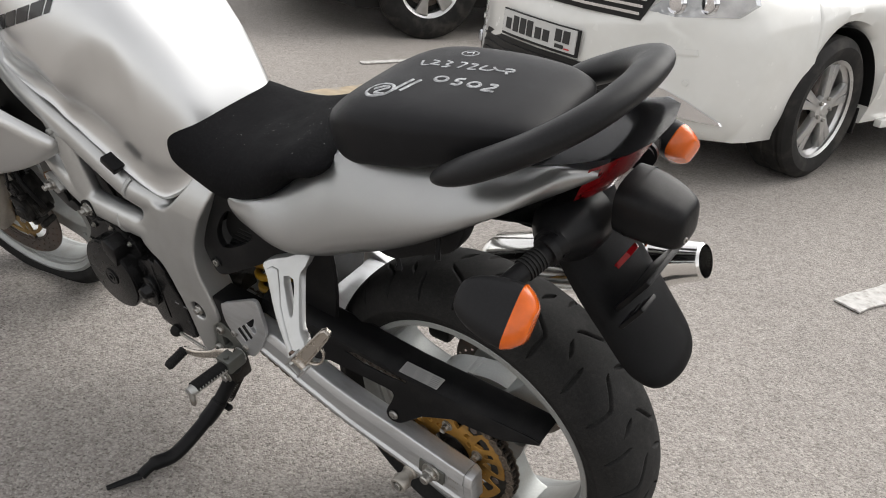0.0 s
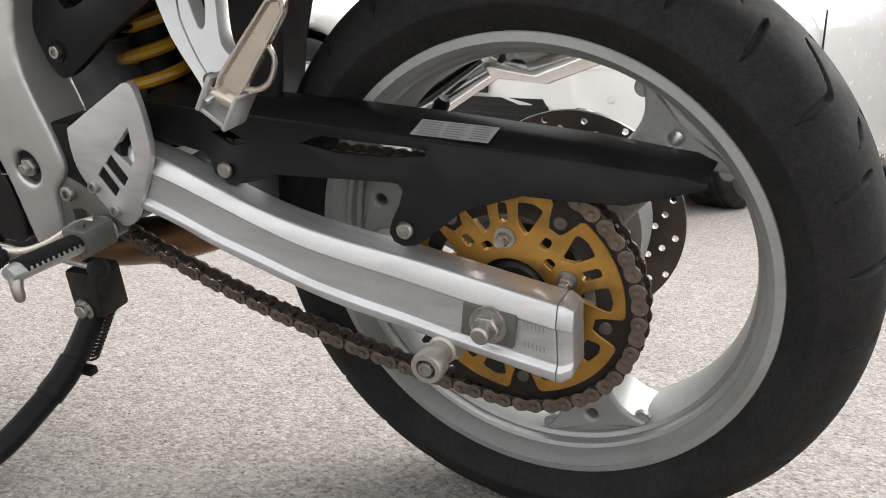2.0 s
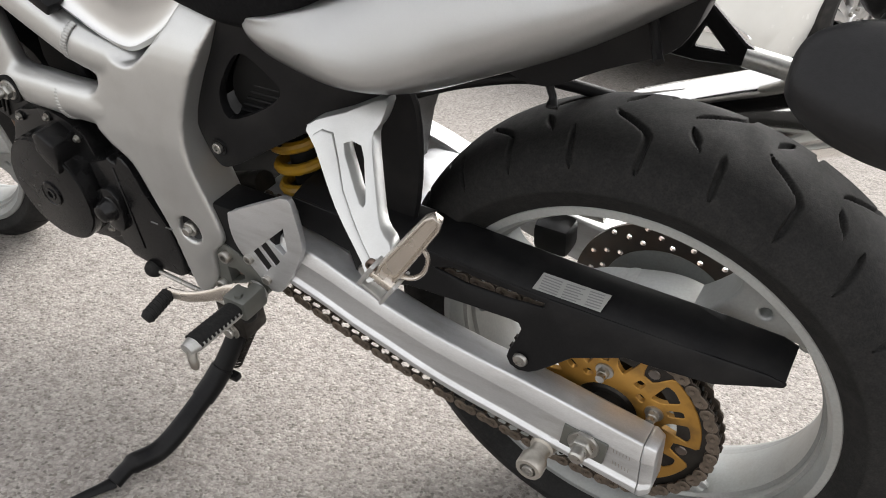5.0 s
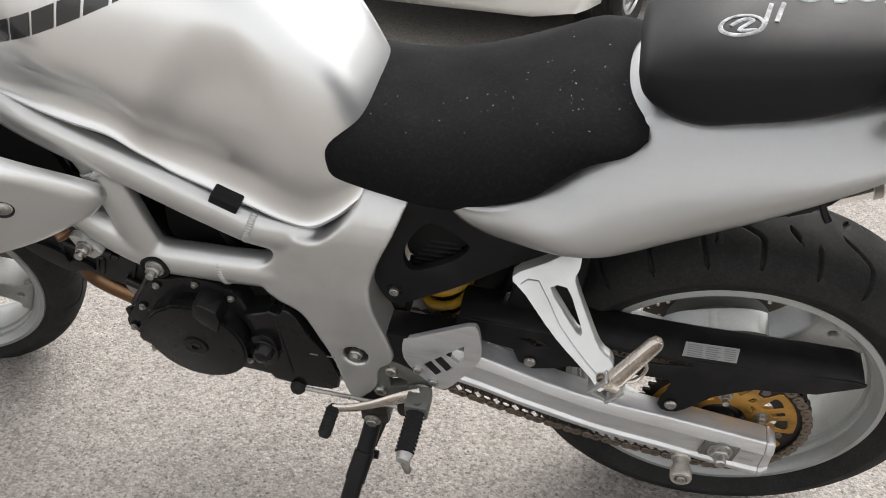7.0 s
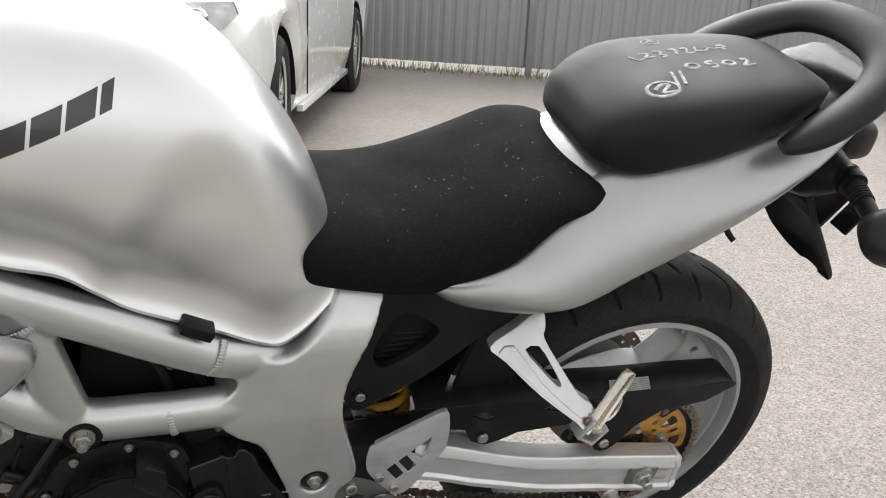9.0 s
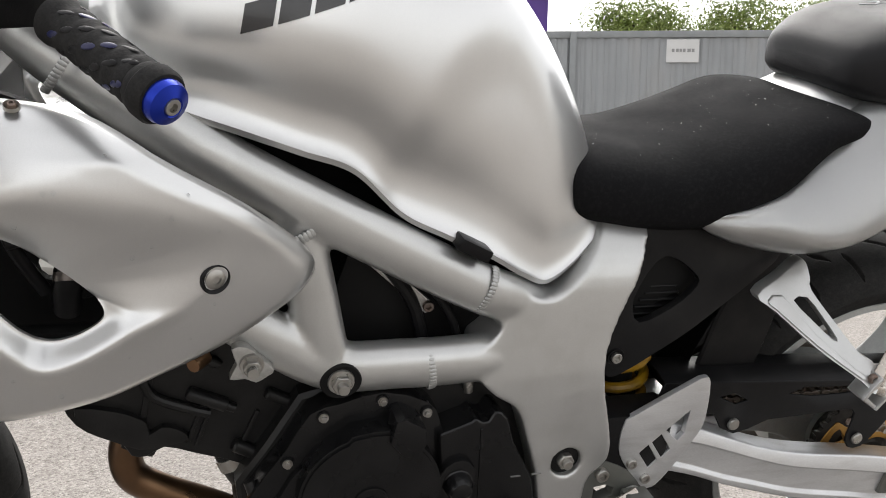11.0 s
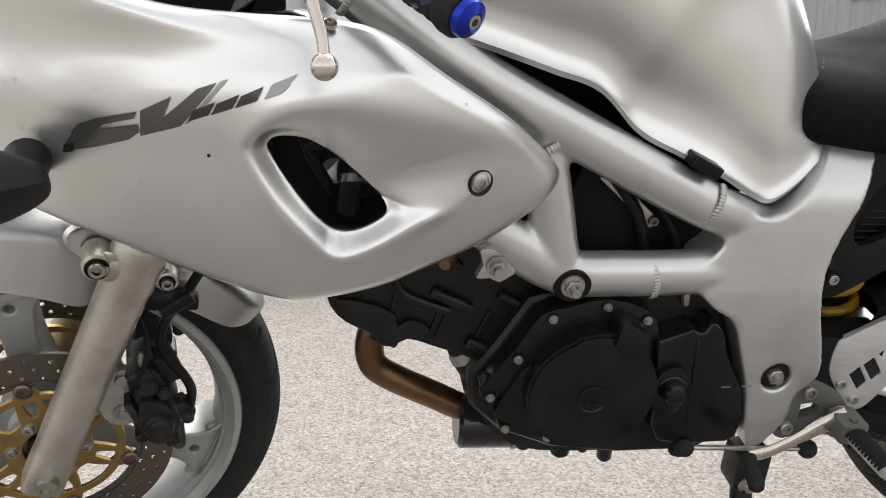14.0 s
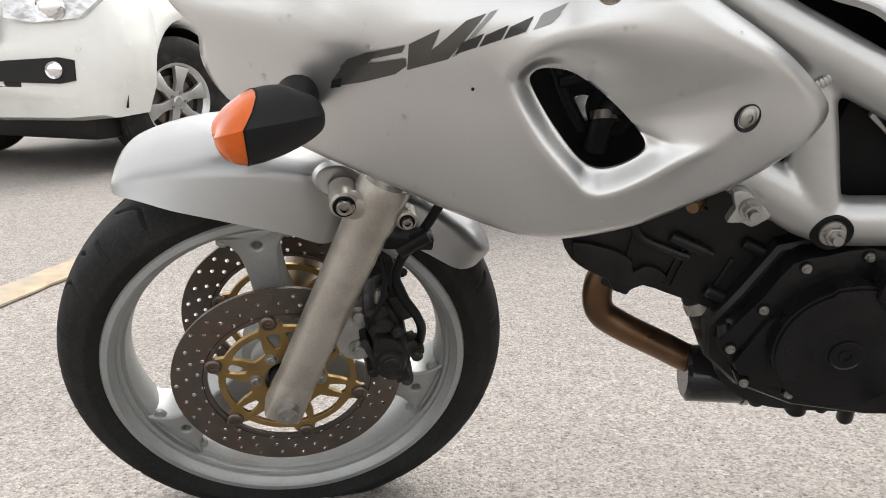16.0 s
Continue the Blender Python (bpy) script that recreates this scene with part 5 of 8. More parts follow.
part("clutch_cable", tube(cr([(-1.15, -0.2, 0.925), (-1.19, -0.22, 0.915), (-1.24, -0.2, 0.9), (-1.28, -0.12, 0.86)], 6), 0.005, 10), PLASTIC, bike)

# ---- half fairing ----
HOLE = [(-1.1195, 0.732), (-1.117, 0.742), (-1.107, 0.745), (-1.088, 0.741), (-1.0686, 0.728), (-1.043, 0.705), (-1.022, 0.681), (-1.0154, 0.670), (-1.0186, 0.6616), (-1.034, 0.6525), (-1.050, 0.6485), (-1.062, 0.6505), (-1.072, 0.658), (-1.0875, 0.678), (-1.107, 0.707)]
SCOOP = [(-1.136, 0.733), (-1.133, 0.748), (-1.112, 0.768), (-1.08, 0.778), (-1.019, 0.777), (-0.945, 0.751), (-0.924, 0.736), (-0.916, 0.7045), (-0.948, 0.677), (-0.987, 0.6605), (-1.020, 0.642), (-1.040, 0.633), (-1.0567, 0.6295), (-1.070, 0.635), (-1.080, 0.647), (-1.112, 0.687)]
OUTER = [(-1.436, 0.751), (-1.437, 0.714), (-1.415, 0.683), (-1.36, 0.658), (-1.305, 0.638), (-1.245, 0.615), (-1.195, 0.594), (-1.118, 0.573), (-1.075, 0.573), (-1.02, 0.582), (-0.976, 0.597), (-0.919, 0.616), (-0.873, 0.637),
         (-0.847, 0.653), (-0.836, 0.673), (-0.848, 0.696), (-0.900, 0.746), (-0.96, 0.788), (-1.015, 0.824), (-1.06, 0.836), (-1.138, 0.841), (-1.203, 0.848), (-1.28, 0.868), (-1.37, 0.890), (-1.47, 0.900), (-1.53, 0.870), (-1.52, 0.820), (-1.475, 0.776)]


def flank(x, z):
    """The fairing's outer face: its y at a place of the side view."""
    y = -0.284 + (1.12 if x > -1.12 else 1.0) * (x + 1.12) ** 2
    y += 1.1 * max(0, 0.735 - z) ** 2 + (1 - 0.85 * smoothstep(-1.08, -1.24, x)) * (2.6 * max(0, z - 0.775) ** 2 + 0.35 * max(0, z - 0.80))
    # a soft shoulder that runs from the nose to the rear point
    line = 0.775 - 0.16 * max(0, x + 1.05)
    y += -0.006 * math.exp(-((z - line) / 0.03) ** 2)
    if x < -1.30:
        y += 0.9 * (x + 1.30) ** 2
    # ahead of the opening the flank tucks in towards its foot
    y += 0.13 * smoothstep(-1.08, -1.24, x) * max(0, 0.79 - z)
    # a long hollow under the screen
    ahead = smoothstep(-1.05, -1.25, x)
    y += ahead * 0.013 * math.exp(-((z - 0.812) / 0.030) ** 2)
    return y


def polar(outline, c):
    """Distance from c to an outline, by direction."""
    q = np.array(cr(outline, 8, True)) - c
    ang, far = np.arctan2(q[:, 1], q[:, 0]), np.hypot(q[:, 0], q[:, 1])
    order = np.argsort(ang)
    ang, far = ang[order], far[order]
    ang, far = np.r_[ang - 2 * np.pi, ang, ang + 2 * np.pi], np.r_[far, far, far]
    return lambda a: float(np.interp(a, ang, far))


def fairing_mesh():
    n = 380
    c = np.array((-1.066, 0.692))
    outer = even(cr(OUTER, 8, True), n)
    hole_r, scoop_r = polar(HOLE, c), polar(SCOOP, c)
    inside = [-0.6, -0.2, 0.0, 0.06, 0.13, 0.21, 0.30, 0.40, 0.50, 0.60, 0.70, 0.79, 0.87, 0.94, 1.0]   # within the scoop
    beyond = [0.004, 0.009, 0.016, 0.026]                                                             # metres past its edge
    rest_of_way = [0.12, 0.25, 0.38, 0.51, 0.64, 0.76, 0.87, 0.95, 1.0]
    rings = []
    for kind, amounts in (("in", inside), ("near", beyond), ("far", rest_of_way)):
        for amount in amounts:
            ring = []
            for q in outer:
                a = math.atan2(q[1] - c[1], q[0] - c[0])
                full = math.hypot(q[0] - c[0], q[1] - c[1])
                r0, r1 = hole_r(a), min(scoop_r(a), full - 0.03)
                run = min(1.0, (full - r1) / 0.06)
                r2 = r1 + beyond[-1] * run
                wide = r1 - r0
                scoop = smoothstep(0.020, 0.075, wide)
                deep = 0.012 + 0.34 * min(wide, 0.05)
                if kind == "in":
                    t = max(0.0, amount)
                    r = r0 + (r1 - r0) * t
                    steep = 0.5 * (1 + math.cos(math.pi * t ** 0.85))
                    inset = deep * ((1 - scoop) * steep + scoop * (1 - t) ** 1.6)
                    if amount < 0:
                        inset += -amount * 0.006
                elif kind == "near":
                    r, inset = r1 + amount * run, 0.0
                else:
                    r, inset = r2 + (full - r2) * amount, 0.0
                # the rolled lip along the scoop's edge
                inset -= 0.0036 * math.exp(-((r - r1 - 0.004) / 0.010) ** 2) * (1 - 0.85 * scoop ** 1.5)
                x, z = c[0] + r * math.cos(a), c[1] + r * math.sin(a)
                ring.append((x, flank(x, z) + inset + 0.010 * max(0, 1 - (full - r) / 0.016) ** 2, z))
            rings.append(ring)
    rings.append([(x, y + 0.014, z) for x, y, z in rings[-1]])
    return skin(rings, closed=True, caps=False)


fair = fairing_mesh()
part("side_fairing", mirrored(fair), SILVER, bike, "silver fairing side, far side", smooth=60)
fairing = part("side_fairing", fair, SILVER, bike, "silver fairing side with a dark air opening", smooth=60)
# fairing nose, joining the two sides
nose = []
for x, z0, z1, w in ((-1.36, 0.855, 0.905, 0.19), (-1.42, 0.855, 0.912, 0.165), (-1.48, 0.86, 0.905, 0.13), (-1.53, 0.866, 0.892, 0.08), (-1.55, 0.872, 0.88, 0.02)):
    ring = []
    for k in range(32):
        a = 2 * math.pi * k / 32
        ring.append((x, w * math.copysign(abs(math.cos(a)) ** 0.7, math.cos(a)), (z0 + z1) / 2 + (z1 - z0) / 2 * math.copysign(abs(math.sin(a)) ** 0.7, math.sin(a))))
    nose.append(ring)
part("fairing_nose", skin(nose), SILVER, bike, "silver fairing nose", smooth=60)
LENS = mat("clear_lens", (0.8, 0.82, 0.84), 0.08, 0.3, bump=0.002, bump_scale=60, coat=1.0)
part("headlamp", put(block(-0.05, 0.04, -0.10, 0.10, -0.03, 0.025, 0.02, 3), -1.475, 0, 0.835, 0, -25, 0), LENS, bike, "ribbed clear headlamp lens")
# recessed fairing screws; the larger one's black ring stands in for recess shade
for x, z, r in ((-0.928, 0.692, 0.0135), (-1.066, 0.839, 0.0058)):
    y = flank(x, z)
    tilt = -62 if z > 0.8 else 0
    turn = math.degrees(math.atan(2.24 * (x + 1.12)))
    part("screw_cup", put(lathe([(r * 0.60, 0.003), (r * 0.82, 0.001), (r * 0.92, -0.0002), (r * 0.97, 0.0004), (r * 0.99, 0.003)], 32), x, y - 0.0015, z, tilt, 0, turn), PLASTIC if r > 0.01 else STEEL, fairing)
    part("fairing_screw", put(join(lathe([(r * 0.26, -0.0016), (r * 0.48, -0.0012), (r * 0.66, 0.0006), (r * 0.68, 0.003)], 28), lathe([(0, -0.0006), (r * 0.27, -0.0006)], 6)), x, y - 0.0012, z, tilt, 0, turn), STEEL if r > 0.01 else DISC, fairing, "domed socket screw")

# front indicator
def indicator(m, deep=1.0, stalk_z=-0.014):
    """A teardrop turn signal with its amber end towards -x; its stalk runs to +y."""
    rows = [(0.071, 0.006, 0.007), (0.0685, 0.013, 0.014), (0.062, 0.019, 0.0205), (0.045, 0.0255, 0.0285), (0.02, 0.0305, 0.0355), (-0.005, 0.0318, 0.0392), (-0.022, 0.031, 0.0392)]

    def bend(p0, p1, p2, n=9):
        return [tuple((1 - t) ** 2 * a + 2 * t * (1 - t) * b + t * t * c for a, b, c in zip(p0, p1, p2)) for t in (k / n for k in range(n))]

    def ring(x, w, h):
        # a wedge section: flat upper and lower faces that meet in a crease on the outside
        crease, top, inner, low = (-w, 0.42 * h), (0.05 * w, h), (w, 0.0), (0.0, -h)
        loop = bend(crease, (-0.62 * w, 0.98 * h), top) + bend(top, (w, h), inner) + bend(inner, (w, -h), low) + bend(low, (-0.86 * w, -0.70 * h), crease)
        return [(0.92 * x + 1.0 * max(0.0, z - 0.42 * h) * (1 - smoothstep(0.0, 0.06, x)), y, z) for y, z in loop]
    body = part("indicator", skin([ring(*r) for r in cr(rows, 4)]), GREY_PLASTIC, bike, "matt black turn signal", matrix=m, smooth=30)
    cap = [(-0.0225, 0.0308, 0.0388), (-0.0215 - 0.009 * deep, 0.0290, 0.0360), (-0.0215 - 0.018 * deep, 0.0250, 0.0300), (-0.0215 - 0.0245 * deep, 0.0185, 0.0215), (-0.0215 - 0.028 * deep, 0.010, 0.0115), (-0.0215 - 0.0288 * deep, 0.004, 0.005)]
    part("amber_lens", skin([ring(*r) for r in cr(cap, 4)]), ORANGE, body, "amber lens", matrix=m, smooth=30)
    part("lens_seam", skin([ring(-0.0212, 0.0316, 0.0396), ring(-0.0228, 0.0316, 0.0396)]), DARK, body, matrix=m)
    stalk = tube([(0.040, 0.015, stalk_z), (0.046, 0.032, stalk_z), (0.050, 0.050, stalk_z), (0.056, 0.085, stalk_z)], [0.016, 0.016, 0.019, 0.0245], 20)
    part("indicator_stalk", stalk, PLASTIC, body, matrix=m)
    return body


IND = pose(-1.336, -0.322, 0.714, 6, -4, 24) @ Matrix.Scale(0.80, 4)
indicator(IND, 1.05)
indicator(Matrix.Diagonal((1, -1, 1, 1)) @ IND, 1.05)

# ---- decals: lettering of the maker and the model is shown as plain slanted shapes ----
def decal(name, loops, material, parent, surface, lift=0.0016, shrink=0.0):
    bm = None
    for loop in loops:
        b = bmesh.new()
        vs = [b.verts.new((p[0], 0, p[1])) for p in loop]
        b.faces.new(vs)
        bmesh.ops.triangulate(b, faces=b.faces[:])
        for _ in range(2):
            bmesh.ops.subdivide_edges(b, edges=b.edges[:], cuts=1, use_grid_fill=True)
        for v in b.verts:
            v.co.y = surface(v.co.x, v.co.z) - lift
        bm = join(bm, b) if bm else b
    return part(name, bm, material, parent, smooth=60)


from mathutils.bvhtree import BVHTree


def facing(ob, way="y"):
    """The nearest surface of a bike part, seen from its left side or from above."""
    tree = BVHTree.FromPolygons([tuple(v.co) for v in ob.data.vertices], [tuple(p.vertices) for p in ob.data.polygons])

    def at(u, v):
        if way == "y":
            hit = tree.ray_cast(Vector((u, -0.6, v)), Vector((0, 1, 0)))
            return hit[0].y if hit[0] else -0.2
        hit = tree.ray_cast(Vector((u, v, 1.3)), Vector((0, 0, -1)))
        return hit[0].z if hit[0] else 0.95
    return at


on_fairing, on_tank = facing(fairing), facing(tank)
# model badge on the fairing: two large gunmetal shapes, three dark ones and a pale one, all leaning and climbing to the rear
bx, bz, ux, uz = -1.291, 0.7235, 0.112, 0.039   # foot of the badge and its run


def badge(u, v):
    """u along the badge (0 to 1), v up it in metres."""
    return (bx + ux * u + 0.35 * v, bz + uz * u + v)


def loop_of(pts):
    return [badge(u, v) for u, v in pts]


decal("badge_shape", [loop_of([(0.0, -0.001), (0.0, 0.006), (0.21, 0.006), (0.25, 0.010), (0.06, 0.013), (0.04, 0.018), (0.09, 0.024), (0.23, 0.0255), (0.545, 0.022), (0.54, 0.016), (0.30, 0.018), (0.26, 0.014), (0.58, 0.009), (0.61, 0.001), (0.54, -0.004), (0.30, -0.004)])], DECAL_GREY, fairing, on_fairing, 0.0014)
decal("badge_shape", [loop_of([(0.63, -0.003), (0.575, 0.022), (0.79, 0.027), (0.775, 0.010), (0.98, 0.027), (1.12, 0.027), (0.94, -0.003)])], DECAL_GREY, fairing, on_fairing, 0.0014)
decal("badge_shape", [loop_of([(0.96, -0.002), (1.145, 0.027), (1.20, 0.027), (1.00, -0.002)])], DECAL_LIGHT, fairing, on_fairing, 0.0014)
decal("badge_shape", [loop_of([(0.0, -0.002), (-0.005, 0.0055), (0.08, 0.006), (0.09, -0.003)])], DECAL_DARK, fairing, on_fairing, 0.0018)
for k in range(3):
    decal("badge_shape", [loop_of([(0.98 + k * 0.172, 0.0), (1.00 + k * 0.172, 0.009), (1.155 + k * 0.172, 0.011), (1.135 + k * 0.172, 0.0005)])], DECAL_DARK, fairing, on_fairing, 0.0018)
decal("badge_shape", [loop_of([(1.53, 0.0), (1.55, 0.0035), (1.62, 0.0045), (1.545, 0.007), (1.565, 0.0105), (1.74, 0.0115), (1.71, 0.0085), (1.63, 0.008), (1.71, 0.005), (1.66, 0.0)])], DECAL_LIGHT, fairing, on_fairing, 0.0018)
# maker's mark on the tank: six dark upright blocks
tx0, tz0, tx1, tz1 = -0.906, 0.880, -0.727, 0.9435
for k in range(6):
    f0, f1 = k / 6 + 0.010, (k + 1) / 6 - 0.012
    if k == 5:
        f1 = f0 + 0.06
    p0 = (tx0 + (tx1 - tx0) * f0, tz0 + (tz1 - tz0) * f0)
    p1 = (tx0 + (tx1 - tx0) * f1, tz0 + (tz1 - tz0) * f1)
    h = 0.0245
    q = [p0, p1, (p1[0] + 0.004, p1[1] + h), (p0[0] + 0.004, p0[1] + h)]
    decal("tank_mark", [q], DECAL_DARK, tank, on_tank, 0.0012)

# water drops on the fairing
rng = np.random.default_rng(11)
DROP = mat("water_drop", (0.9, 0.92, 0.93), 0.03, trans=1.0, ior=1.33)
drops = None
for _ in range(60):
    x, z = rng.uniform(-1.40, -0.90), rng.uniform(0.585, 0.83)
    inside = -1.13 < x < -1.0 and 0.63 < z < 0.75
    if inside or z < 0.60 + 0.25 * max(0, -1.15 - x) or z > 0.82 - 0.7 * max(0, x + 1.0) or z < 0.59 + 0.5 * max(0, x + 1.02):
        continue
    b = bmesh.new()
    r = rng.uniform(0.0010, 0.0024)
    bmesh.ops.create_uvsphere(b, u_segments=10, v_segments=6, radius=r)
    b.transform(Matrix.Translation((x, on_fairing(x, z), z)) @ Matrix.Diagonal((1, 0.55, rng.uniform(1.0, 1.5), 1)))
    drops = join(drops, b) if drops else b
tagged(part("water_drop", drops, DROP, bike, "clear water drops on the fairing"), kind="stuff")
spot = bmesh.new()
bmesh.ops.create_uvsphere(spot, u_segments=8, v_segments=5, radius=0.0016)
part("paint_chip", put(spot, -1.167, on_fairing(-1.167, 0.731), 0.731), DARK, fairing)

# dried white specks on the rider saddle
rider_seat = next(o for o in bike.children if o.name.startswith("rider_seat"))
on_rider = facing(rider_seat, "z")
SPECK = mat("dried_white_speck", (0.42, 0.42, 0.41), 0.7)
specks = None
for _ in range(75):
    x, y = rng.normal(-0.30, 0.085), rng.normal(-0.055, 0.05)
    if not (-0.53 < x < -0.20 and -0.125 < y < 0.10):
        continue
    b = bmesh.new()
    bmesh.ops.create_uvsphere(b, u_segments=7, v_segments=4, radius=rng.uniform(0.0003, 0.0008))
    b.transform(Matrix.Translation((x, y, on_rider(x, y))) @ Matrix.Diagonal((1, 1, 0.4, 1)))
    specks = join(specks, b) if specks else b
tagged(part("speck", specks, SPECK, bike, "dried white specks on the saddle"), kind="stuff")

# chalk scribbles on the pillion saddle: a ring, two strokes, loose figures that cannot be read
saddle = next(o for o in bike.children if o.name.startswith("pillion_seat"))
on_saddle = facing(saddle, "z")


def chalk(pts, r=0.0025):
    q = [(x, y, on_saddle(x, y) + 0.0002) for x, y in cr(pts, 5)]
    return part("chalk_stroke", tube(q, r, 8, 0.35, (0, 0, 1)), WHITE_MARK, saddle)


def circle_at(x, y, r):
    return [(x + r * 1.25 * math.cos(a), y + r * math.sin(a)) for a in (2 * math.pi * k / 10 for k in range(11))]


chalk(circle_at(-0.111, -0.066, 0.0165))
chalk([(-0.122, -0.066), (-0.110, -0.057), (-0.101, -0.060), (-0.114, -0.074), (-0.098, -0.076)])
chalk([(-0.090, -0.066), (-0.082, -0.030)])
chalk([(-0.079, -0.064), (-0.070, -0.029)])
chalk(circle_at(-0.045, -0.018, 0.0072))
chalk([(-0.012, -0.009), (-0.021, -0.011), (-0.022, -0.017), (-0.013, -0.019), (-0.013, -0.027), (-0.023, -0.027)])
chalk(circle_at(0.008, -0.019, 0.0066))
chalk([(0.028, -0.012), (0.037, -0.010), (0.036, -0.019), (0.026, -0.029), (0.043, -0.028)])
scribbles = [[(-0.112, 0.030), (-0.104, 0.016), (-0.094, 0.018)], [(-0.096, 0.034), (-0.084, 0.030), (-0.092, 0.020), (-0.078, 0.021)], [(-0.074, 0.036), (-0.064, 0.033), (-0.068, 0.025), (-0.060, 0.020), (-0.070, 0.016)],
             [(-0.052, 0.037), (-0.042, 0.036), (-0.046, 0.019)], [(-0.034, 0.037), (-0.024, 0.036), (-0.030, 0.021), (-0.018, 0.022)], [(-0.010, 0.038), (-0.014, 0.026), (-0.002, 0.024), (0.006, 0.030)], [(0.002, 0.036), (0.012, 0.029), (0.026, 0.030)], [(0.020, 0.036), (0.030, 0.038), (0.034, 0.032), (0.026, 0.029), (0.030, 0.022)]]
for pts in scribbles:
    chalk(pts, 0.0019)
chalk(circle_at(-0.06, 0.070, 0.010), 0.0012)
chalk([(-0.066, 0.070), (-0.058, 0.075), (-0.054, 0.066)], 0.0012)

# ---- engine, exhaust and controls ----
def loop(pts, n=3):
    return [tuple(p) for p in cr(pts, n, True)]


engine = part("crankcase", plate([(-0.905, 0.40), (-0.875, 0.445), (-0.84, 0.505), (-0.76, 0.525), (-0.66, 0.525), (-0.60, 0.50), (-0.56, 0.40), (-0.548, 0.30), (-0.60, 0.272), (-0.70, 0.272), (-0.79, 0.285), (-0.86, 0.315), (-0.90, 0.355)], -0.135, 0.135, (), 0.012, 3), ENGINE, bike, "black twin-cylinder engine, dusty")
# front cylinder and head, leaning forward
head = plate(loop([(-1.073, 0.505), (-1.060, 0.475), (-1.040, 0.459), (-1.016, 0.446), (-1.009, 0.4325), (-0.994, 0.430), (-0.976, 0.440), (-0.948, 0.430), (-0.913, 0.417), (-0.875, 0.405), (-0.82, 0.43), (-0.80, 0.53), (-0.86, 0.585), (-0.94, 0.60), (-1.02, 0.60), (-1.075, 0.56)], 2), -0.112, 0.112, (), 0.007, 3)
front_cylinder = part("cylinder_head", head, ENGINE, bike, "black front cylinder and head")
TILT = 26
for x0, z0, x1, z1, r in ((-0.952, 0.5075, -0.904, 0.4845, 0.0075), (-0.872, 0.501, -0.842, 0.485, 0.007), (-0.906, 0.4396, -0.8725, 0.4204, 0.008), (-0.938, 0.548, -0.918, 0.538, 0.006)):
    d = Vector((x1 - x0, 0, z1 - z0))
    p0 = Vector((x0, -0.116, z0))
    part("cylinder_boss", tube([p0, p0 + d * 0.06, p0 + d * 0.80, p0 + d * 0.82, p0 + d], [r * 0.75, r, r, r * 0.72, r * 0.66], 16), ENGINE, front_cylinder)
for (x0, z0), (x1, z1), w in (((-0.9335, 0.500), (-0.9525, 0.444), 0.0022), ((-0.9255, 0.496), (-0.9440, 0.440), 0.0022), ((-0.880, 0.478), (-0.902, 0.424), 0.0026), ((-0.985, 0.540), (-0.996, 0.480), 0.003)):
    d = Vector((x1 - x0, 0, z1 - z0))
    part("gasket_ridge", put(block(-w, w, -0.1155, 0.1155, -d.length / 2, d.length / 2, 0.001), (x0 + x1) / 2, 0, (z0 + z1) / 2, 0, math.degrees(math.atan2(d.x, d.z)) + 180, 0), ENGINE, front_cylinder)
part("head_step", plate(loop([(-1.060, 0.500), (-1.022, 0.493), (-1.004, 0.485), (-0.992, 0.476), (-0.990, 0.462), (-0.978, 0.470), (-0.962, 0.466), (-0.950, 0.452), (-0.975, 0.446), (-1.000, 0.444), (-1.030, 0.460), (-1.052, 0.477)], 2), -0.120, -0.10, (), 0.005, 2), ENGINE, front_cylinder)
part("head_rib", tube(cr([(-1.04, -0.113, 0.545), (-1.00, -0.116, 0.530), (-0.985, -0.116, 0.505), (-0.95, -0.116, 0.488), (-0.93, -0.115, 0.480)], 4), 0.0055, 10), ENGINE, front_cylinder)
part("core_plug", put(lathe([(0, 0.001), (0.006, 0.0005), (0.0085, -0.002), (0.0105, -0.002), (0.012, 0.004), (0.014, 0.03)], 24), -0.825, -0.139, 0.464), ENGINE, front_cylinder, "dusty round core plug")
part("exhaust_flange", put(block(-0.020, 0.018, -0.03, 0.03, -0.022, 0.018, 0.005), -0.995, -0.06, 0.438, 0, TILT, 0), ENGINE, front_cylinder)
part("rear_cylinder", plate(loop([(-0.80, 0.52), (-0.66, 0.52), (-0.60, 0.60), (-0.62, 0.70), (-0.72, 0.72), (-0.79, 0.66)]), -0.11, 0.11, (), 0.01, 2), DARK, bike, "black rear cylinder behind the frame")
for x, z, w in ((-0.745, 0.66, 0.01), (-0.70, 0.64, 0.007)):
    part("engine_hose", tube(cr([(x - 0.08, -0.125, z + 0.05), (x - 0.03, -0.128, z + 0.01), (x + 0.02, -0.125, z - 0.05), (x + 0.04, -0.122, z - 0.11)], 5), w * 0.7, 10), PLASTIC, bike, "black rubber hose")
part("carb_bracket", put(block(-0.045, 0.045, -0.004, 0.004, -0.007, 0.007, 0.002), -0.735, -0.121, 0.625, 0, 42, 0), CAST, bike, "pale alloy bracket behind the frame")
part("carb_screw", put(cap_bolt(0.006, 0.006), -0.705, -0.124, 0.600), DISC, bike)

# left covers
# the alternator cover: a round drum with a flat lobe on top, seen from the side as a stepped disc
drum = [(-0.7685 + 0.0775 * math.cos(a), 0.4085 + 0.0775 * math.sin(a)) for a in (radians(k * 5) for k in range(-249 // 5, 56 // 5))]
drum = drum + [(-0.7300, 0.487), (-0.742, 0.4895), (-0.770, 0.4900), (-0.792, 0.4865), (-0.7975, 0.4800)]
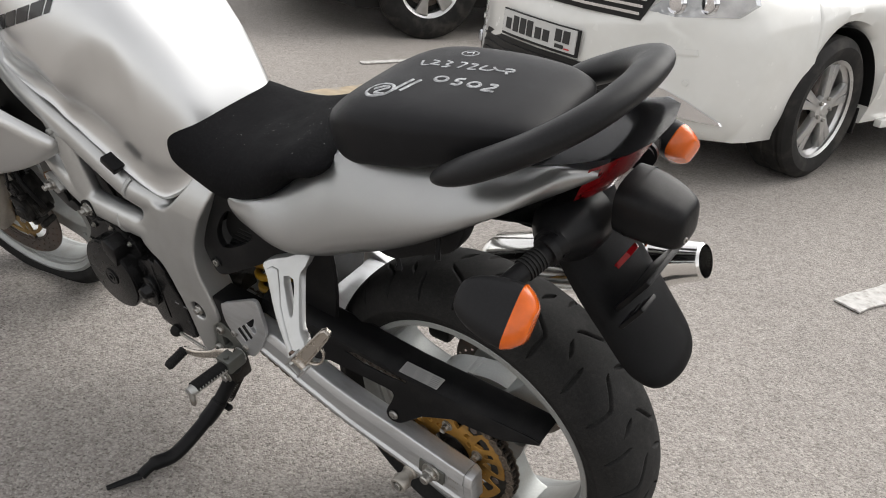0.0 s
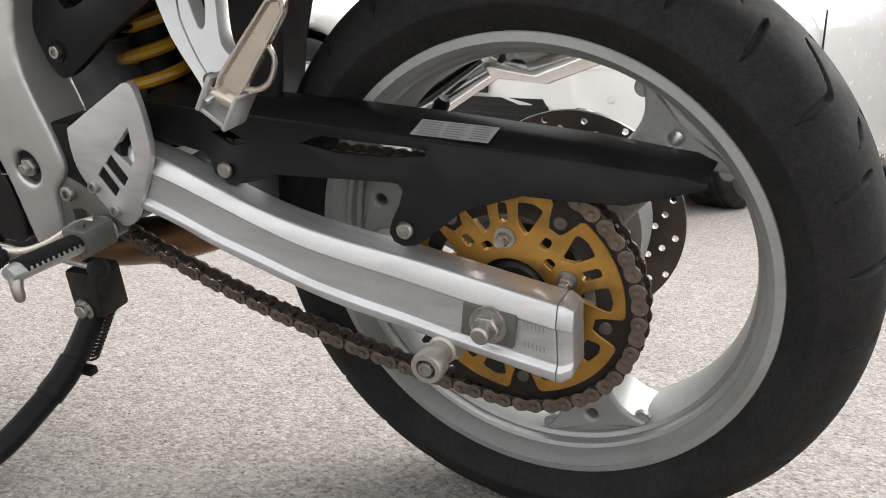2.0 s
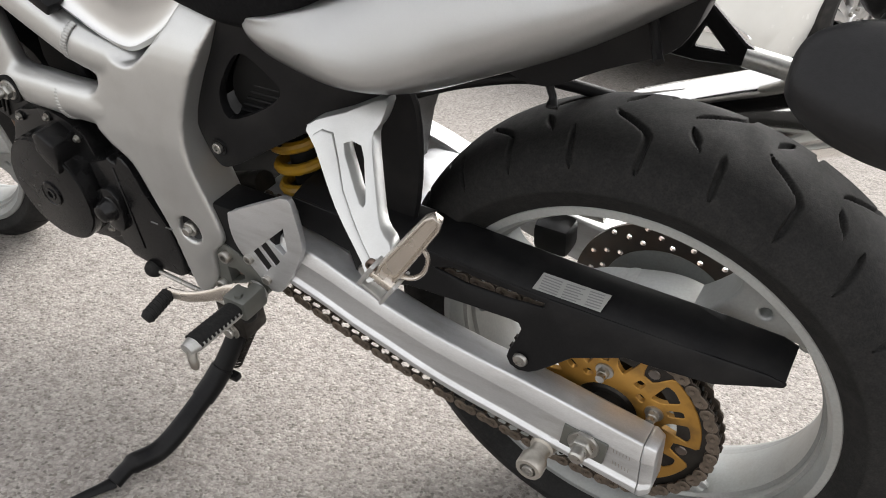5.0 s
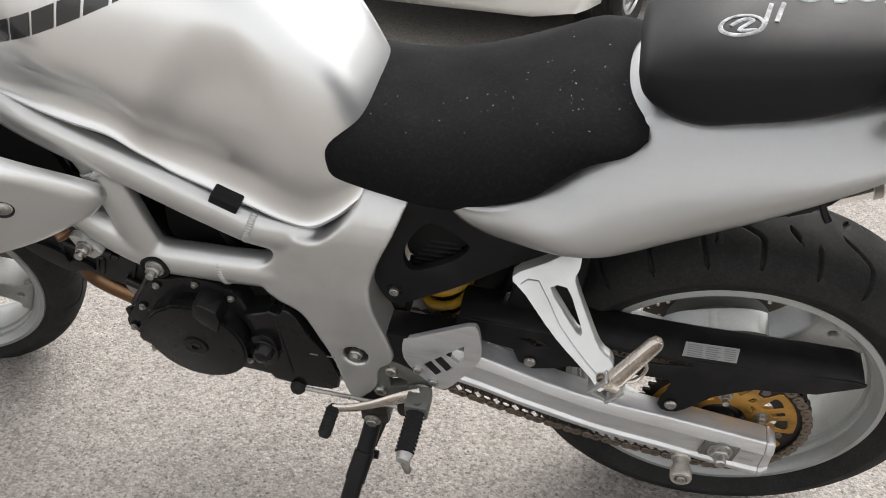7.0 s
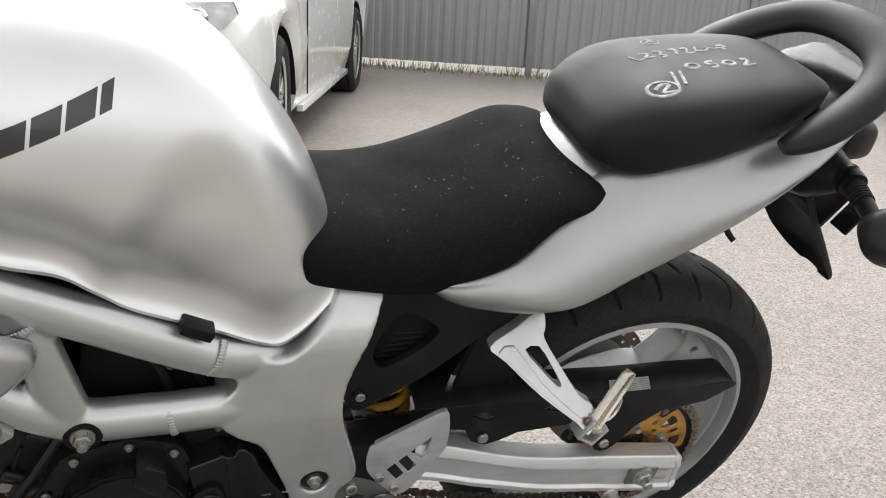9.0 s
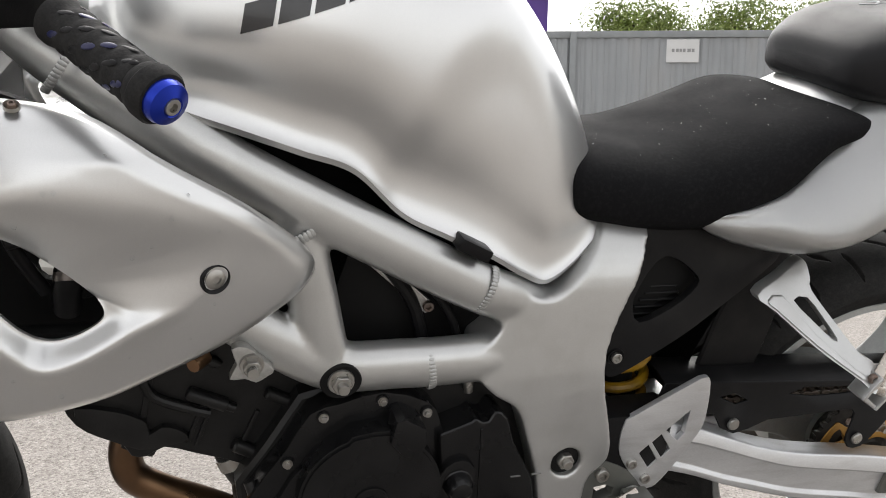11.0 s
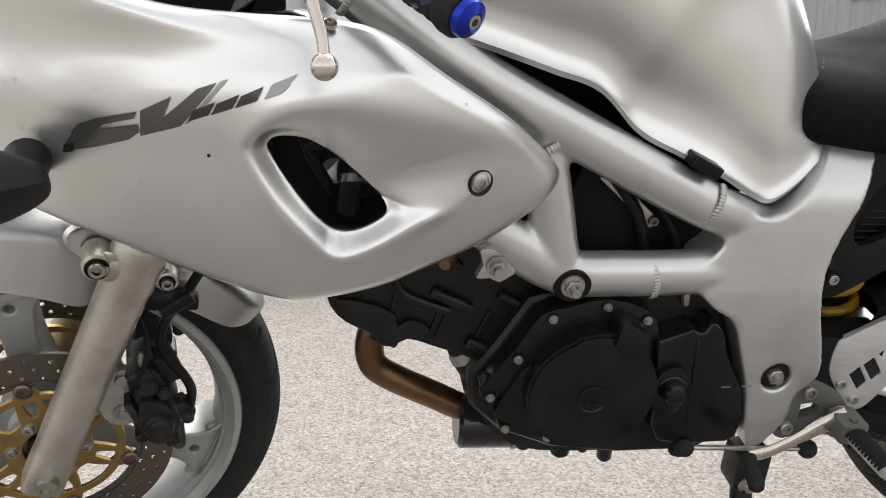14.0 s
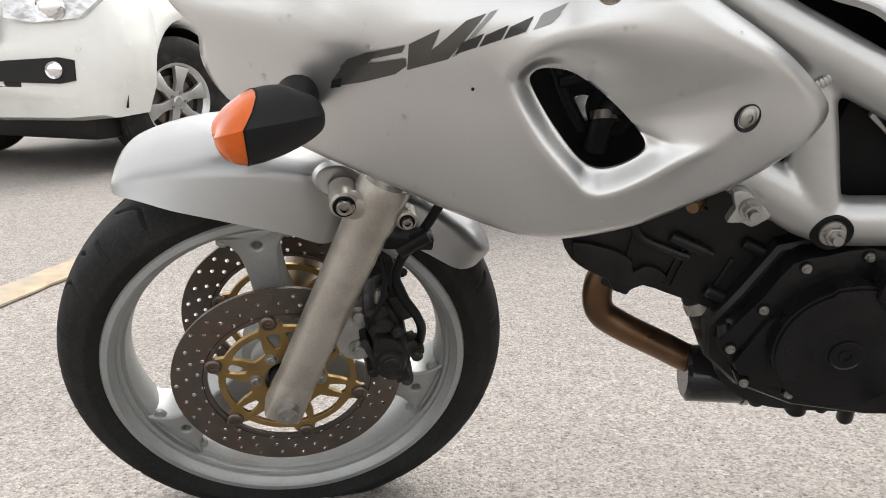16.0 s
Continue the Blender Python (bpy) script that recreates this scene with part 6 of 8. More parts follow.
def drum_shape(k, dz=0.0):
    return [(-0.7685 + (x + 0.7685) * k, 0.4085 + (z - 0.4085) * k + dz) for x, z in drum]


part("alternator_cover", plate(drum_shape(1.0), -0.1895, -0.12, (), 0.004, 3), COVER, engine, "glossy black round alternator cover")
part("cover_face", plate(drum_shape(0.955), -0.1925, -0.180, (), 0.0025, 2), COVER, engine)
part("cover_plug", put(lathe([(0, -0.001), (0.0048, -0.001), (0.0052, -0.003), (0.0085, -0.0032), (0.0090, -0.0018), (0.0160, -0.0016), (0.0172, -0.0026), (0.0185, -0.0022), (0.0190, 0.001)], 32), -0.7685, -0.1925, 0.4045), COVER, engine)
part("cover_flange", plate(loop([(-0.870, 0.358), (-0.853, 0.336), (-0.815, 0.3255), (-0.770, 0.320), (-0.715, 0.327), (-0.690, 0.345), (-0.682, 0.385), (-0.679, 0.430), (-0.690, 0.478), (-0.705, 0.503), (-0.755, 0.520), (-0.80, 0.510), (-0.832, 0.500), (-0.856, 0.458), (-0.893, 0.402), (-0.888, 0.380)], 2), -0.163, -0.12, (), 0.004, 2), COVER, engine)
part("pump_cover", plate(loop([(-0.8775, 0.374), (-0.866, 0.360), (-0.833, 0.345), (-0.800, 0.345), (-0.810, 0.430), (-0.840, 0.440), (-0.862, 0.405)], 2), -0.171, -0.155, (), 0.004, 2), COVER, engine)
part("cover_bulge", plate([(-0.754, 0.4800), (-0.7495, 0.5060), (-0.7400, 0.5075), (-0.7165, 0.4945), (-0.7140, 0.4760), (-0.7235, 0.4500), (-0.7310, 0.4570), (-0.7420, 0.4650)], -0.199, -0.150, (), 0.004, 2), COVER, engine, "angular bulge on the alternator cover")
for x, z in ((-0.8185, 0.4965), (-0.707, 0.4925), (-0.688, 0.4115), (-0.7035, 0.3515), (-0.808, 0.329), (-0.854, 0.4435), (-0.8825, 0.391), (-0.861, 0.3445), (-0.757, 0.511)):
    part("cover_bolt", put(hex_bolt(0.0036, 0.005), x, -0.166, z), STEEL, engine)
    part("bolt_boss", put(lathe([(0, -0.001), (0.0068, -0.001), (0.0078, 0.004), (0.0078, 0.04)], 14), x, -0.165, z), COVER, engine)
part("sprocket_cover", plate([(-0.693, 0.466), (-0.672, 0.4735), (-0.657, 0.479), (-0.652, 0.4835), (-0.6436, 0.4765), (-0.637, 0.478), (-0.6305, 0.4905), (-0.623, 0.488), (-0.614, 0.478), (-0.603, 0.4455), (-0.574, 0.395), (-0.564, 0.350), (-0.567, 0.324), (-0.578, 0.3165), (-0.630, 0.3155), (-0.668, 0.321), (-0.680, 0.345), (-0.6865, 0.415)], -0.172, -0.12, (), 0.005, 3), COVER, engine, "black sprocket cover")
part("cover_knob", put(lathe([(0, -0.0285), (0.006, -0.028), (0.0115, -0.0255), (0.0150, -0.019), (0.0165, -0.010), (0.0205, -0.007), (0.0215, 0.002)], 32), -0.668, -0.171, 0.405), COVER, engine, "black round knob on the sprocket cover")
part("knob_mount", plate(loop([(-0.692, 0.408), (-0.684, 0.428), (-0.665, 0.436), (-0.650, 0.424), (-0.648, 0.395), (-0.656, 0.372), (-0.674, 0.366), (-0.688, 0.380)], 2), -0.180, -0.165, (), 0.004, 2), COVER, engine)
part("cover_rib", plate([(-0.646, 0.470), (-0.643, 0.470), (-0.634, 0.345), (-0.637, 0.345)], -0.1735, -0.171, (), 0.0006, 1), COVER, engine)
for dx in (0.0, 0.026):
    part("cover_mark", block(-0.602 + dx, -0.590 + dx, -0.1735, -0.1715, 0.4005, 0.4015, 0), DECAL_LIGHT, engine, smooth=0)
part("sump", plate(loop([(-0.86, 0.330), (-0.60, 0.310), (-0.555, 0.300), (-0.60, 0.262), (-0.70, 0.258), (-0.80, 0.262), (-0.85, 0.285)]), -0.11, 0.11, (), 0.008, 2), ENGINE, engine)
for x, z, r in ((-0.817, 0.272, 0.011), (-0.766, 0.258, 0.013), (-0.735, 0.262, 0.008), (-0.703, 0.246, 0.010), (-0.79, 0.27, 0.007)):
    part("sump_plug", put(tube([(0, 0, 0.02), (0, 0, -0.008), (0, 0, -0.012)], [r, r, r * 0.75], 14), x, -0.098, z), ENGINE, engine)
part("oil_filter", put(tube([(-0.045, 0, 0), (-0.040, 0, 0), (0.032, 0, 0), (0.040, 0, 0)], [0.030, 0.0365, 0.0365, 0.033], 32), -0.857, -0.06, 0.2755, 0, 2, 0), GLOSS, engine, "glossy black oil filter")
part("filter_band", put(lathe([(0.037, -0.003), (0.0385, -0.003), (0.0385, 0.003), (0.037, 0.003)], 32), -0.826, -0.06, 0.2745, 0, 0, 90), STEEL, engine)
part("water_pump_pipe", tube(cr([(-0.912, -0.085, 0.440), (-0.908, -0.092, 0.412), (-0.896, -0.098, 0.388), (-0.878, -0.105, 0.368)], 5), [0.0165, 0.0165, 0.016, 0.0155, 0.0170, 0.0170] + [0.0160] * 10, 18), ENGINE, engine, "dusty black coolant hose")
part("hose_band", tube([(-0.9075, -0.0925, 0.411), (-0.9015, -0.0955, 0.3985)], 0.0184, 22), STEEL, engine, "steel hose band")
part("water_pump", put(lathe([(0, -0.02), (0.022, -0.02), (0.026, -0.012), (0.026, 0.05)], 28), -0.880, -0.10, 0.372), ENGINE, engine)
part("pipe_cover", tube([(-0.892, -0.150, 0.415), (-0.884, -0.156, 0.395), (-0.8825, -0.158, 0.391)], [0.006, 0.0075, 0.0075], 12), ENGINE, engine)
part("spark_connector", put(tube([(0, 0, -0.014), (0, 0, 0.0), (0, 0, 0.018)], [0.005, 0.0065, 0.004], 12), -0.655, -0.140, 0.512, 0, -10, 0), STEEL, engine)

# exhaust
header = cr([(-0.985, -0.055, 0.455), (-1.008, -0.055, 0.430), (-1.0185, -0.055, 0.400), (-1.013, -0.055, 0.367), (-0.985, -0.055, 0.3445), (-0.935, -0.053, 0.316), (-0.89, -0.05, 0.290), (-0.82, -0.03, 0.252), (-0.70, 0.0, 0.222), (-0.55, 0.03, 0.215)], 6)
exhaust = part("exhaust", tube(header, 0.0185, 20), COPPER, bike, "heat-browned exhaust header pipe")
part("collector", tube(cr([(-0.68, -0.06, 0.275), (-0.60, -0.055, 0.262), (-0.50, -0.03, 0.27), (-0.42, 0.0, 0.29), (-0.36, 0.05, 0.30)], 5), [0.020] + [0.03] * 15 + [0.028] * 5, 20), COPPER, exhaust, "brown exhaust collector")
part("link_pipe", tube(cr([(-0.42, 0.0, 0.29), (-0.34, 0.08, 0.31), (-0.25, 0.16, 0.38), (-0.12, 0.185, 0.465)], 6), 0.0225, 20), CHROME, exhaust)
mdir = Vector((0.262 + 0.14, 0.205 - 0.178, 0.612 - 0.458)).normalized()
m0 = Vector((-0.14, 0.178, 0.458))
def along(d):
    return m0 + mdir * d
part("muffler", tube([along(d) for d in (0, 0.004, 0.03, 0.06, 0.32, 0.355, 0.36)], [0.024, 0.028, 0.040, 0.054, 0.054, 0.050, 0.046], 40), CHROME, exhaust, "polished steel silencer")
part("silencer_band", tube([along(d) for d in (0.317, 0.319, 0.330, 0.332)], [0.0535, 0.0562, 0.0562, 0.0535], 40), STEEL, exhaust)
part("silencer_cone", tube([along(d) for d in (0.352, 0.36, 0.395, 0.432)], [0.047, 0.044, 0.034, 0.0295], 40, caps=False), CHROME, exhaust)
part("silencer_mouth", join(tube([along(d) for d in (0.37, 0.434)], [0.024, 0.0262], 32, caps=False), tube([along(d) for d in (0.432, 0.436)], [0.0295, 0.0262], 32, caps=False)), CHROME, exhaust)
part("silencer_inside", tube([along(d) for d in (0.375, 0.38)], 0.027, 32), DARK, exhaust)
hanger = [(-0.09, 0.60), (-0.03, 0.595), (0.035, 0.60), (0.045, 0.612), (0.02, 0.625), (-0.04, 0.68), (-0.06, 0.70), (-0.085, 0.69), (-0.05, 0.635), (-0.088, 0.62)]
part("silencer_hanger", plate(hanger, 0.158, 0.166, ([(-0.035, 0.612), (0.0, 0.612), (-0.025, 0.638)],), 0.002, 1), PLASTIC, bike, "black triangular silencer bracket")
part("hanger_arm", tube(cr([(0.02, 0.162, 0.61), (0.05, 0.165, 0.605), (0.07, 0.17, 0.60)], 4), 0.012, 14), CAST, bike)

# radiator and added inner parts behind the fairing opening; its shade is in their black
part("radiator", block(-1.16, -1.12, -0.16, 0.16, 0.60, 0.80, 0.006), DARK, bike, "black radiator")
part("inner_shroud", block(-1.10, -0.98, -0.185, -0.165, 0.60, 0.62, 0.004), DARK, bike)
inner = plate(loop([(-1.16, 0.60), (-0.93, 0.62), (-0.90, 0.68), (-0.96, 0.77), (-1.16, 0.82)]), -0.150, -0.140, (ring2(-1.062, 0.668, 0.014, 12), ring2(-1.045, 0.668, 0.009, 9)), 0.002, 1)
part("inner_panel", inner, DARK, bike, "black inner panel")
for pts, r in (([(-1.10, -0.19, 0.745), (-1.085, -0.19, 0.70), (-1.065, -0.185, 0.66)], 0.006), ([(-1.02, -0.18, 0.70), (-1.045, -0.19, 0.675), (-1.05, -0.18, 0.64)], 0.012), ([(-1.09, -0.20, 0.71), (-1.05, -0.19, 0.715), (-1.02, -0.17, 0.70)], 0.005)):
    part("coolant_hose", tube(cr(pts, 6), r, 12), PLASTIC, bike, "black hose inside the opening")
part("fan_motor", put(lathe([(0, -0.012), (0.018, -0.012), (0.022, -0.006), (0.022, 0.02)], 24), -1.038, -0.175, 0.672), DARK, bike)
part("hose_clip", put(lathe([(0.0125, -0.004), (0.0138, -0.004), (0.0138, 0.004), (0.0125, 0.004)], 20), -1.045, -0.19, 0.675, 60, 0, 0), DISC, bike)

# foot controls
plate_bolts = [(-0.482, 0.386), (-0.501, 0.333)]
hanger_plate = loop([(-0.496, 0.396), (-0.486, 0.403), (-0.470, 0.399), (-0.445, 0.385), (-0.425, 0.362), (-0.430, 0.340), (-0.460, 0.333), (-0.490, 0.316), (-0.505, 0.315), (-0.5155, 0.326), (-0.508, 0.350)])
footplate = part("footrest_hanger", plate(hanger_plate, -0.166, -0.150, ([(-0.487, 0.366), (-0.472, 0.368), (-0.460, 0.362), (-0.461, 0.351), (-0.486, 0.342)],), 0.004, 2), ADJUSTER, bike, "dull cast footrest hanger")
for x, z in plate_bolts:
    part("hanger_bolt", put(cap_bolt(0.0085, 0.008), x, -0.166, z), STEEL, footplate)
heel = loop([(-0.462, 0.455), (-0.452, 0.463), (-0.385, 0.500), (-0.368, 0.508), (-0.357, 0.502), (-0.352, 0.450), (-0.362, 0.420), (-0.395, 0.366), (-0.412, 0.355), (-0.425, 0.362), (-0.455, 0.400), (-0.464, 0.425)])
cuts = [[(-0.4345, 0.409), (-0.4235, 0.420), (-0.408, 0.397), (-0.4175, 0.386)], [(-0.4195, 0.423), (-0.4085, 0.4335), (-0.392, 0.410), (-0.402, 0.399)], [(-0.4035, 0.4385), (-0.376, 0.464), (-0.377, 0.432), (-0.385, 0.422)]]
part("heel_guard", plate(heel, -0.166, -0.158, cuts, 0.0022, 2), ALU, footplate, "brushed alloy heel guard with three slots")
for x, z in ((-0.443, 0.396), (-0.420, 0.372)):
    part("heel_guard_bolt", put(cap_bolt(0.0065, 0.005), x, -0.166, z), STEEL, footplate)
part("peg_joint", put(join(block(-0.018, 0.016, -0.022, 0.018, -0.014, 0.014, 0.004), tube([(0, -0.012, 0.018), (0, -0.012, -0.018)], 0.0055, 12)), -0.437, -0.190, 0.352, 0, 0, 0), ADJUSTER, footplate)
peg_dir = [(-0.437, -0.200, 0.350), (-0.437, -0.215, 0.3505), (-0.4375, -0.280, 0.3545), (-0.438, -0.292, 0.355)]
part("footrest", tube(peg_dir, [0.010, 0.0125, 0.0125, 0.009], 16, 0.75, (0, 0, 1)), CAST, footplate, "alloy footrest with rubber pad")
part("peg_pad", tube([(-0.437, -0.212, 0.3560), (-0.4375, -0.280, 0.3600)], 0.0118, 14, 0.5, (0, 0, 1)), RUBBER, bike, "worn black footrest rubber")
for k in range(11):
    for dx in (-0.0105, 0.0105):
        part("pad_rib", block(-0.4375 + dx - 0.003, -0.4375 + dx + 0.003, -0.214 - 0.0064 * k - 0.0015, -0.214 - 0.0064 * k + 0.0015, 0.3515 + 0.00036 * k, 0.3570 + 0.00036 * k, 0.0006, 1), RUBBER, bike)
part("peg_feeler", tube([(-0.437, -0.285, 0.353), (-0.434, -0.290, 0.342), (-0.431, -0.292, 0.332), (-0.430, -0.292, 0.328)], [0.007, 0.006, 0.0055, 0.003], 12), STEEL, footplate)
shift = cr([(-0.437, -0.180, 0.354), (-0.462, -0.186, 0.350), (-0.496, -0.192, 0.335), (-0.535, -0.199, 0.3215), (-0.566, -0.205, 0.3205)], 5)
lever2 = part("gear_lever", tube(shift, [0.016 - 0.0075 * min(1.0, k / 11) for k in range(len(shift))], 14, 0.55), LEVER, bike, "alloy gear lever")
part("gear_lever_boss", put(lathe([(0.004, -0.012), (0.014, -0.012), (0.0155, -0.009), (0.0155, 0.012)], 24), -0.437, -0.182, 0.350), CAST, lever2)
part("gear_lever_rubber", tube([(-0.566, -0.200, 0.3200), (-0.566, -0.207, 0.3195), (-0.569, -0.243, 0.3085), (-0.5695, -0.248, 0.3070)], [0.006, 0.0095, 0.0095, 0.007], 16), RUBBER, lever2, "ribbed black rubber tip")
for k in range(7):
    part("rubber_rib", put(lathe([(0.0085, -0.0013), (0.0105, 0), (0.0085, 0.0013)], 14), -0.566 - 0.0005 * k, -0.209 - 0.0055 * k, 0.3190 - 0.0017 * k), RUBBER, lever2)
part("shift_rod", tube([(-0.625, -0.172, 0.310), (-0.47, -0.172, 0.300)], 0.0034, 10), STEEL, bike, "thin steel shift rod")
for x, z in ((-0.632, 0.311), (-0.465, 0.300)):
    b = bmesh.new()
    bmesh.ops.create_uvsphere(b, u_segments=16, v_segments=10, radius=0.0125)
    part("rod_joint_boot", put(b, x, -0.172, z), RUBBER, bike, "black rubber joint boot")
part("shift_arm", put(block(-0.008, 0.008, -0.006, 0.006, -0.006, 0.032, 0.003), -0.638, -0.165, 0.300, 0, 20, 0), ENGINE, bike)

# side stand: a bent tube from under the frame to the ground
foot_world = Vector((-0.563, -0.143, 0.012))
foot = bike.matrix_world.inverted() @ foot_world
s_path = cr([(-0.522, -0.126, 0.248), (-0.525, -0.146, 0.222), (-0.535, -0.184, 0.176), (-0.5435, -0.224, 0.1475), (-0.550, -0.300, 0.122), (foot.x + 0.004, foot.y + 0.03, foot.z + 0.006), (foot.x, foot.y, foot.z)], 6)
stand = part("side_stand", tube(s_path, [0.017] * 6 + [0.0145] * (len(s_path) - 12) + [0.011] * 6, 16), PLASTIC, bike, "worn black side stand")
toe = bike.matrix_world.inverted() @ Vector((-0.582, -0.205, 0.008))
part("stand_foot", tube([foot, foot.lerp(toe, 0.3), toe], [0.010, 0.008, 0.006], 12, 0.6, (0, 0, 1)), PLASTIC, stand)
part("stand_sleeve", tube([s_path[12], s_path[15], s_path[18]], 0.0165, 16), PLASTIC, stand)
part("stand_pivot", put(block(-0.024, 0.022, -0.028, 0.015, -0.028, 0.030, 0.006), -0.520, -0.130, 0.250), GREASE, bike, "greasy black stand pivot")
part("stand_bolt", put(hex_bolt(0.009, 0.009), -0.524, -0.159, 0.232), STEEL, stand)
coil = [(-0.508 - 0.00022 * k + 0.0062 * math.sin(k * 0.9), -0.138 - 0.0003 * k + 0.0062 * math.cos(k * 0.9), 0.222 - 0.00062 * k) for k in range(90)]
part("stand_spring", tube(coil, 0.0016, 6), GREASE, stand, "greasy coil spring")
part("stand_lug", put(block(-0.008, 0.016, -0.006, 0.006, -0.005, 0.005, 0.002), -0.530, -0.178, 0.160), PLASTIC, stand)

# shock absorber
def helix(p0, p1, r, turns, n=16):
    d = Vector(p1) - Vector(p0)
    u = d.orthogonal().normalized()
    w = d.normalized().cross(u)
    return [Vector(p0) + d * (k / (turns * n)) + r * (math.cos(2 * math.pi * k / n) * u + math.sin(2 * math.pi * k / n) * w) for k in range(int(turns * n) + 1)]


top, low = (-0.430, -0.060, 0.600), (-0.416, -0.060, 0.415)
shock = part("shock_absorber", tube([top, low], 0.020, 20), DARK, bike, "black shock absorber with a yellow spring")
part("shock_spring", tube(helix(Vector(top).lerp(Vector(low), 0.16), Vector(top).lerp(Vector(low), 0.95), 0.034, 5.0), 0.0072, 10), YELLOW, shock, "yellow painted coil spring")
for f, r in ((0.08, 0.036), (0.13, 0.040), (0.95, 0.040)):
    q = Vector(top).lerp(Vector(low), f)
    part("spring_collar", tube([q, q + (Vector(low) - Vector(top)).normalized() * 0.008], r, 28), GREASE, shock)
part("reservoir", tube([(-0.53, -0.09, 0.430), (-0.47, -0.09, 0.450)], 0.017, 16), GREASE, bike, "grimy black linkage cylinder")

# side panel with its grille
panel_loop = loop([(-0.478, 0.690), (-0.44, 0.700), (-0.40, 0.700), (-0.36, 0.672), (-0.31, 0.655), (-0.262, 0.652), (-0.262, 0.632), (-0.33, 0.588), (-0.40, 0.546), (-0.462, 0.507), (-0.484, 0.505), (-0.498, 0.530), (-0.505, 0.570), (-0.492, 0.635)])
grille = loop([(-0.462, 0.600), (-0.440, 0.640), (-0.418, 0.648), (-0.385, 0.628), (-0.378, 0.612), (-0.41, 0.588), (-0.452, 0.572)])
pb = plate(panel_loop, -0.140, -0.128, (grille,), 0.004, 2)
for v in pb.verts:
    v.co.y += 0.16 * max(0, v.co.z - 0.56) + 0.12 * max(0, v.co.x + 0.40)
side_panel = part("side_panel", pb, PLASTIC, bike, "matt black side panel with a small grille")
well = plate(grille, -0.112, -0.108, (), 0, 1)
part("grille_back", well, DARK, side_panel)
for k in range(9):
    z = 0.578 + 0.0082 * k
    x0, x1 = -0.460 + 0.006 * max(0, k - 3), -0.382 - 0.004 * abs(k - 5)
    part("grille_slat", put(block(x0, x1, -0.128, -0.116, -0.0016, 0.0016, 0.0008, 1), 0, 0.16 * max(0, z - 0.56) * 0.7, z, 18, 0, 0), PLASTIC, side_panel)
part("panel_screw", put(cap_bolt(0.0065, 0.005), -0.476, -0.141, 0.530), STEEL, side_panel)
part("panel_screw_cup", put(lathe([(0.007, 0.0), (0.0105, -0.0015), (0.0115, 0.002)], 20), -0.476, -0.1405, 0.530), PLASTIC, side_panel)

# pillion footrest bracket
def shear(bm, y0, z0, k):
    for v in bm.verts:
        v.co.y += y0 - k * (z0 - v.co.z)
    return bm


arm_loop = loop([(-0.317, 0.611), (-0.278, 0.627), (-0.240, 0.6425), (-0.2366, 0.6257), (-0.240, 0.614), (-0.220, 0.584), (-0.200, 0.558), (-0.184, 0.549), (-0.181, 0.537), (-0.1935, 0.521), (-0.2075, 0.5325), (-0.255, 0.562), (-0.298, 0.596)], 3)
arm_hole = loop([(-0.269, 0.6056), (-0.249, 0.6074), (-0.235, 0.589), (-0.224, 0.5706), (-0.230, 0.569), (-0.253, 0.589)], 2)
arm_bm = plate(arm_loop, -0.012, 0.004, (arm_hole,), 0.003, 2)
arm_rib = plate(loop([(-0.306, 0.606), (-0.284, 0.611), (-0.252, 0.575), (-0.214, 0.546), (-0.198, 0.536), (-0.206, 0.535), (-0.254, 0.565), (-0.296, 0.598)], 2), -0.0145, -0.008, (), 0.002, 2)
rest = part("pillion_footrest_bracket", shear(join(arm_bm, arm_rib), -0.125, 0.635, 0.97), FRAME, bike, "bright cast triangular footrest bracket")
part("clevis", put(join(block(-0.017, 0.013, -0.014, 0.012, -0.018, -0.013, 0.002, 2), block(-0.018, -0.0135, -0.016, 0.012, -0.018, 0.016, 0.002, 2), block(0.0095, 0.0135, -0.016, 0.012, -0.018, 0.016, 0.002, 2)), -0.184, -0.231, 0.519, 0, 35, 0), FRAME, rest, "cast fork of the footrest")
part("clevis_pin", put(cap_bolt(0.006, 0.006), -0.194, -0.2350, 0.536), DISC, rest)
part("hinge_barrel", tube([(-0.197, -0.236, 0.528), (-0.172, -0.236, 0.517)], 0.0075, 16), LEVER, rest, "polished hinge barrel")
# the folded footrest: a tapered alloy tray with a raised rim
peg_base, peg_tip = Vector((-0.183, -0.236, 0.525)), Vector((-0.134, -0.212, 0.594))
peg_d = (peg_tip - peg_base).normalized()
peg_n = Vector((0.30, -0.92, 0.10))
peg_n = (peg_n - peg_d * peg_n.dot(peg_d)).normalized()
peg_w = peg_d.cross(peg_n)
peg_len = (peg_tip - peg_base).length
tray_outline = [(0.0, -0.0095), (0.010, -0.0115), (0.040, -0.0105), (peg_len - 0.008, -0.0088), (peg_len, -0.0045), (peg_len, 0.0045), (peg_len - 0.008, 0.0088), (0.040, 0.0105), (0.010, 0.0115), (0.0, 0.0095)]


def tray_ring(inset, up):
    ring = []
    for u, w in tray_outline:
        ring.append(peg_base + peg_d * (min(max(u, inset), peg_len - inset) if inset else u) + peg_w * (math.copysign(max(0.0008, abs(w) - inset), w)) + peg_n * up)
    return ring


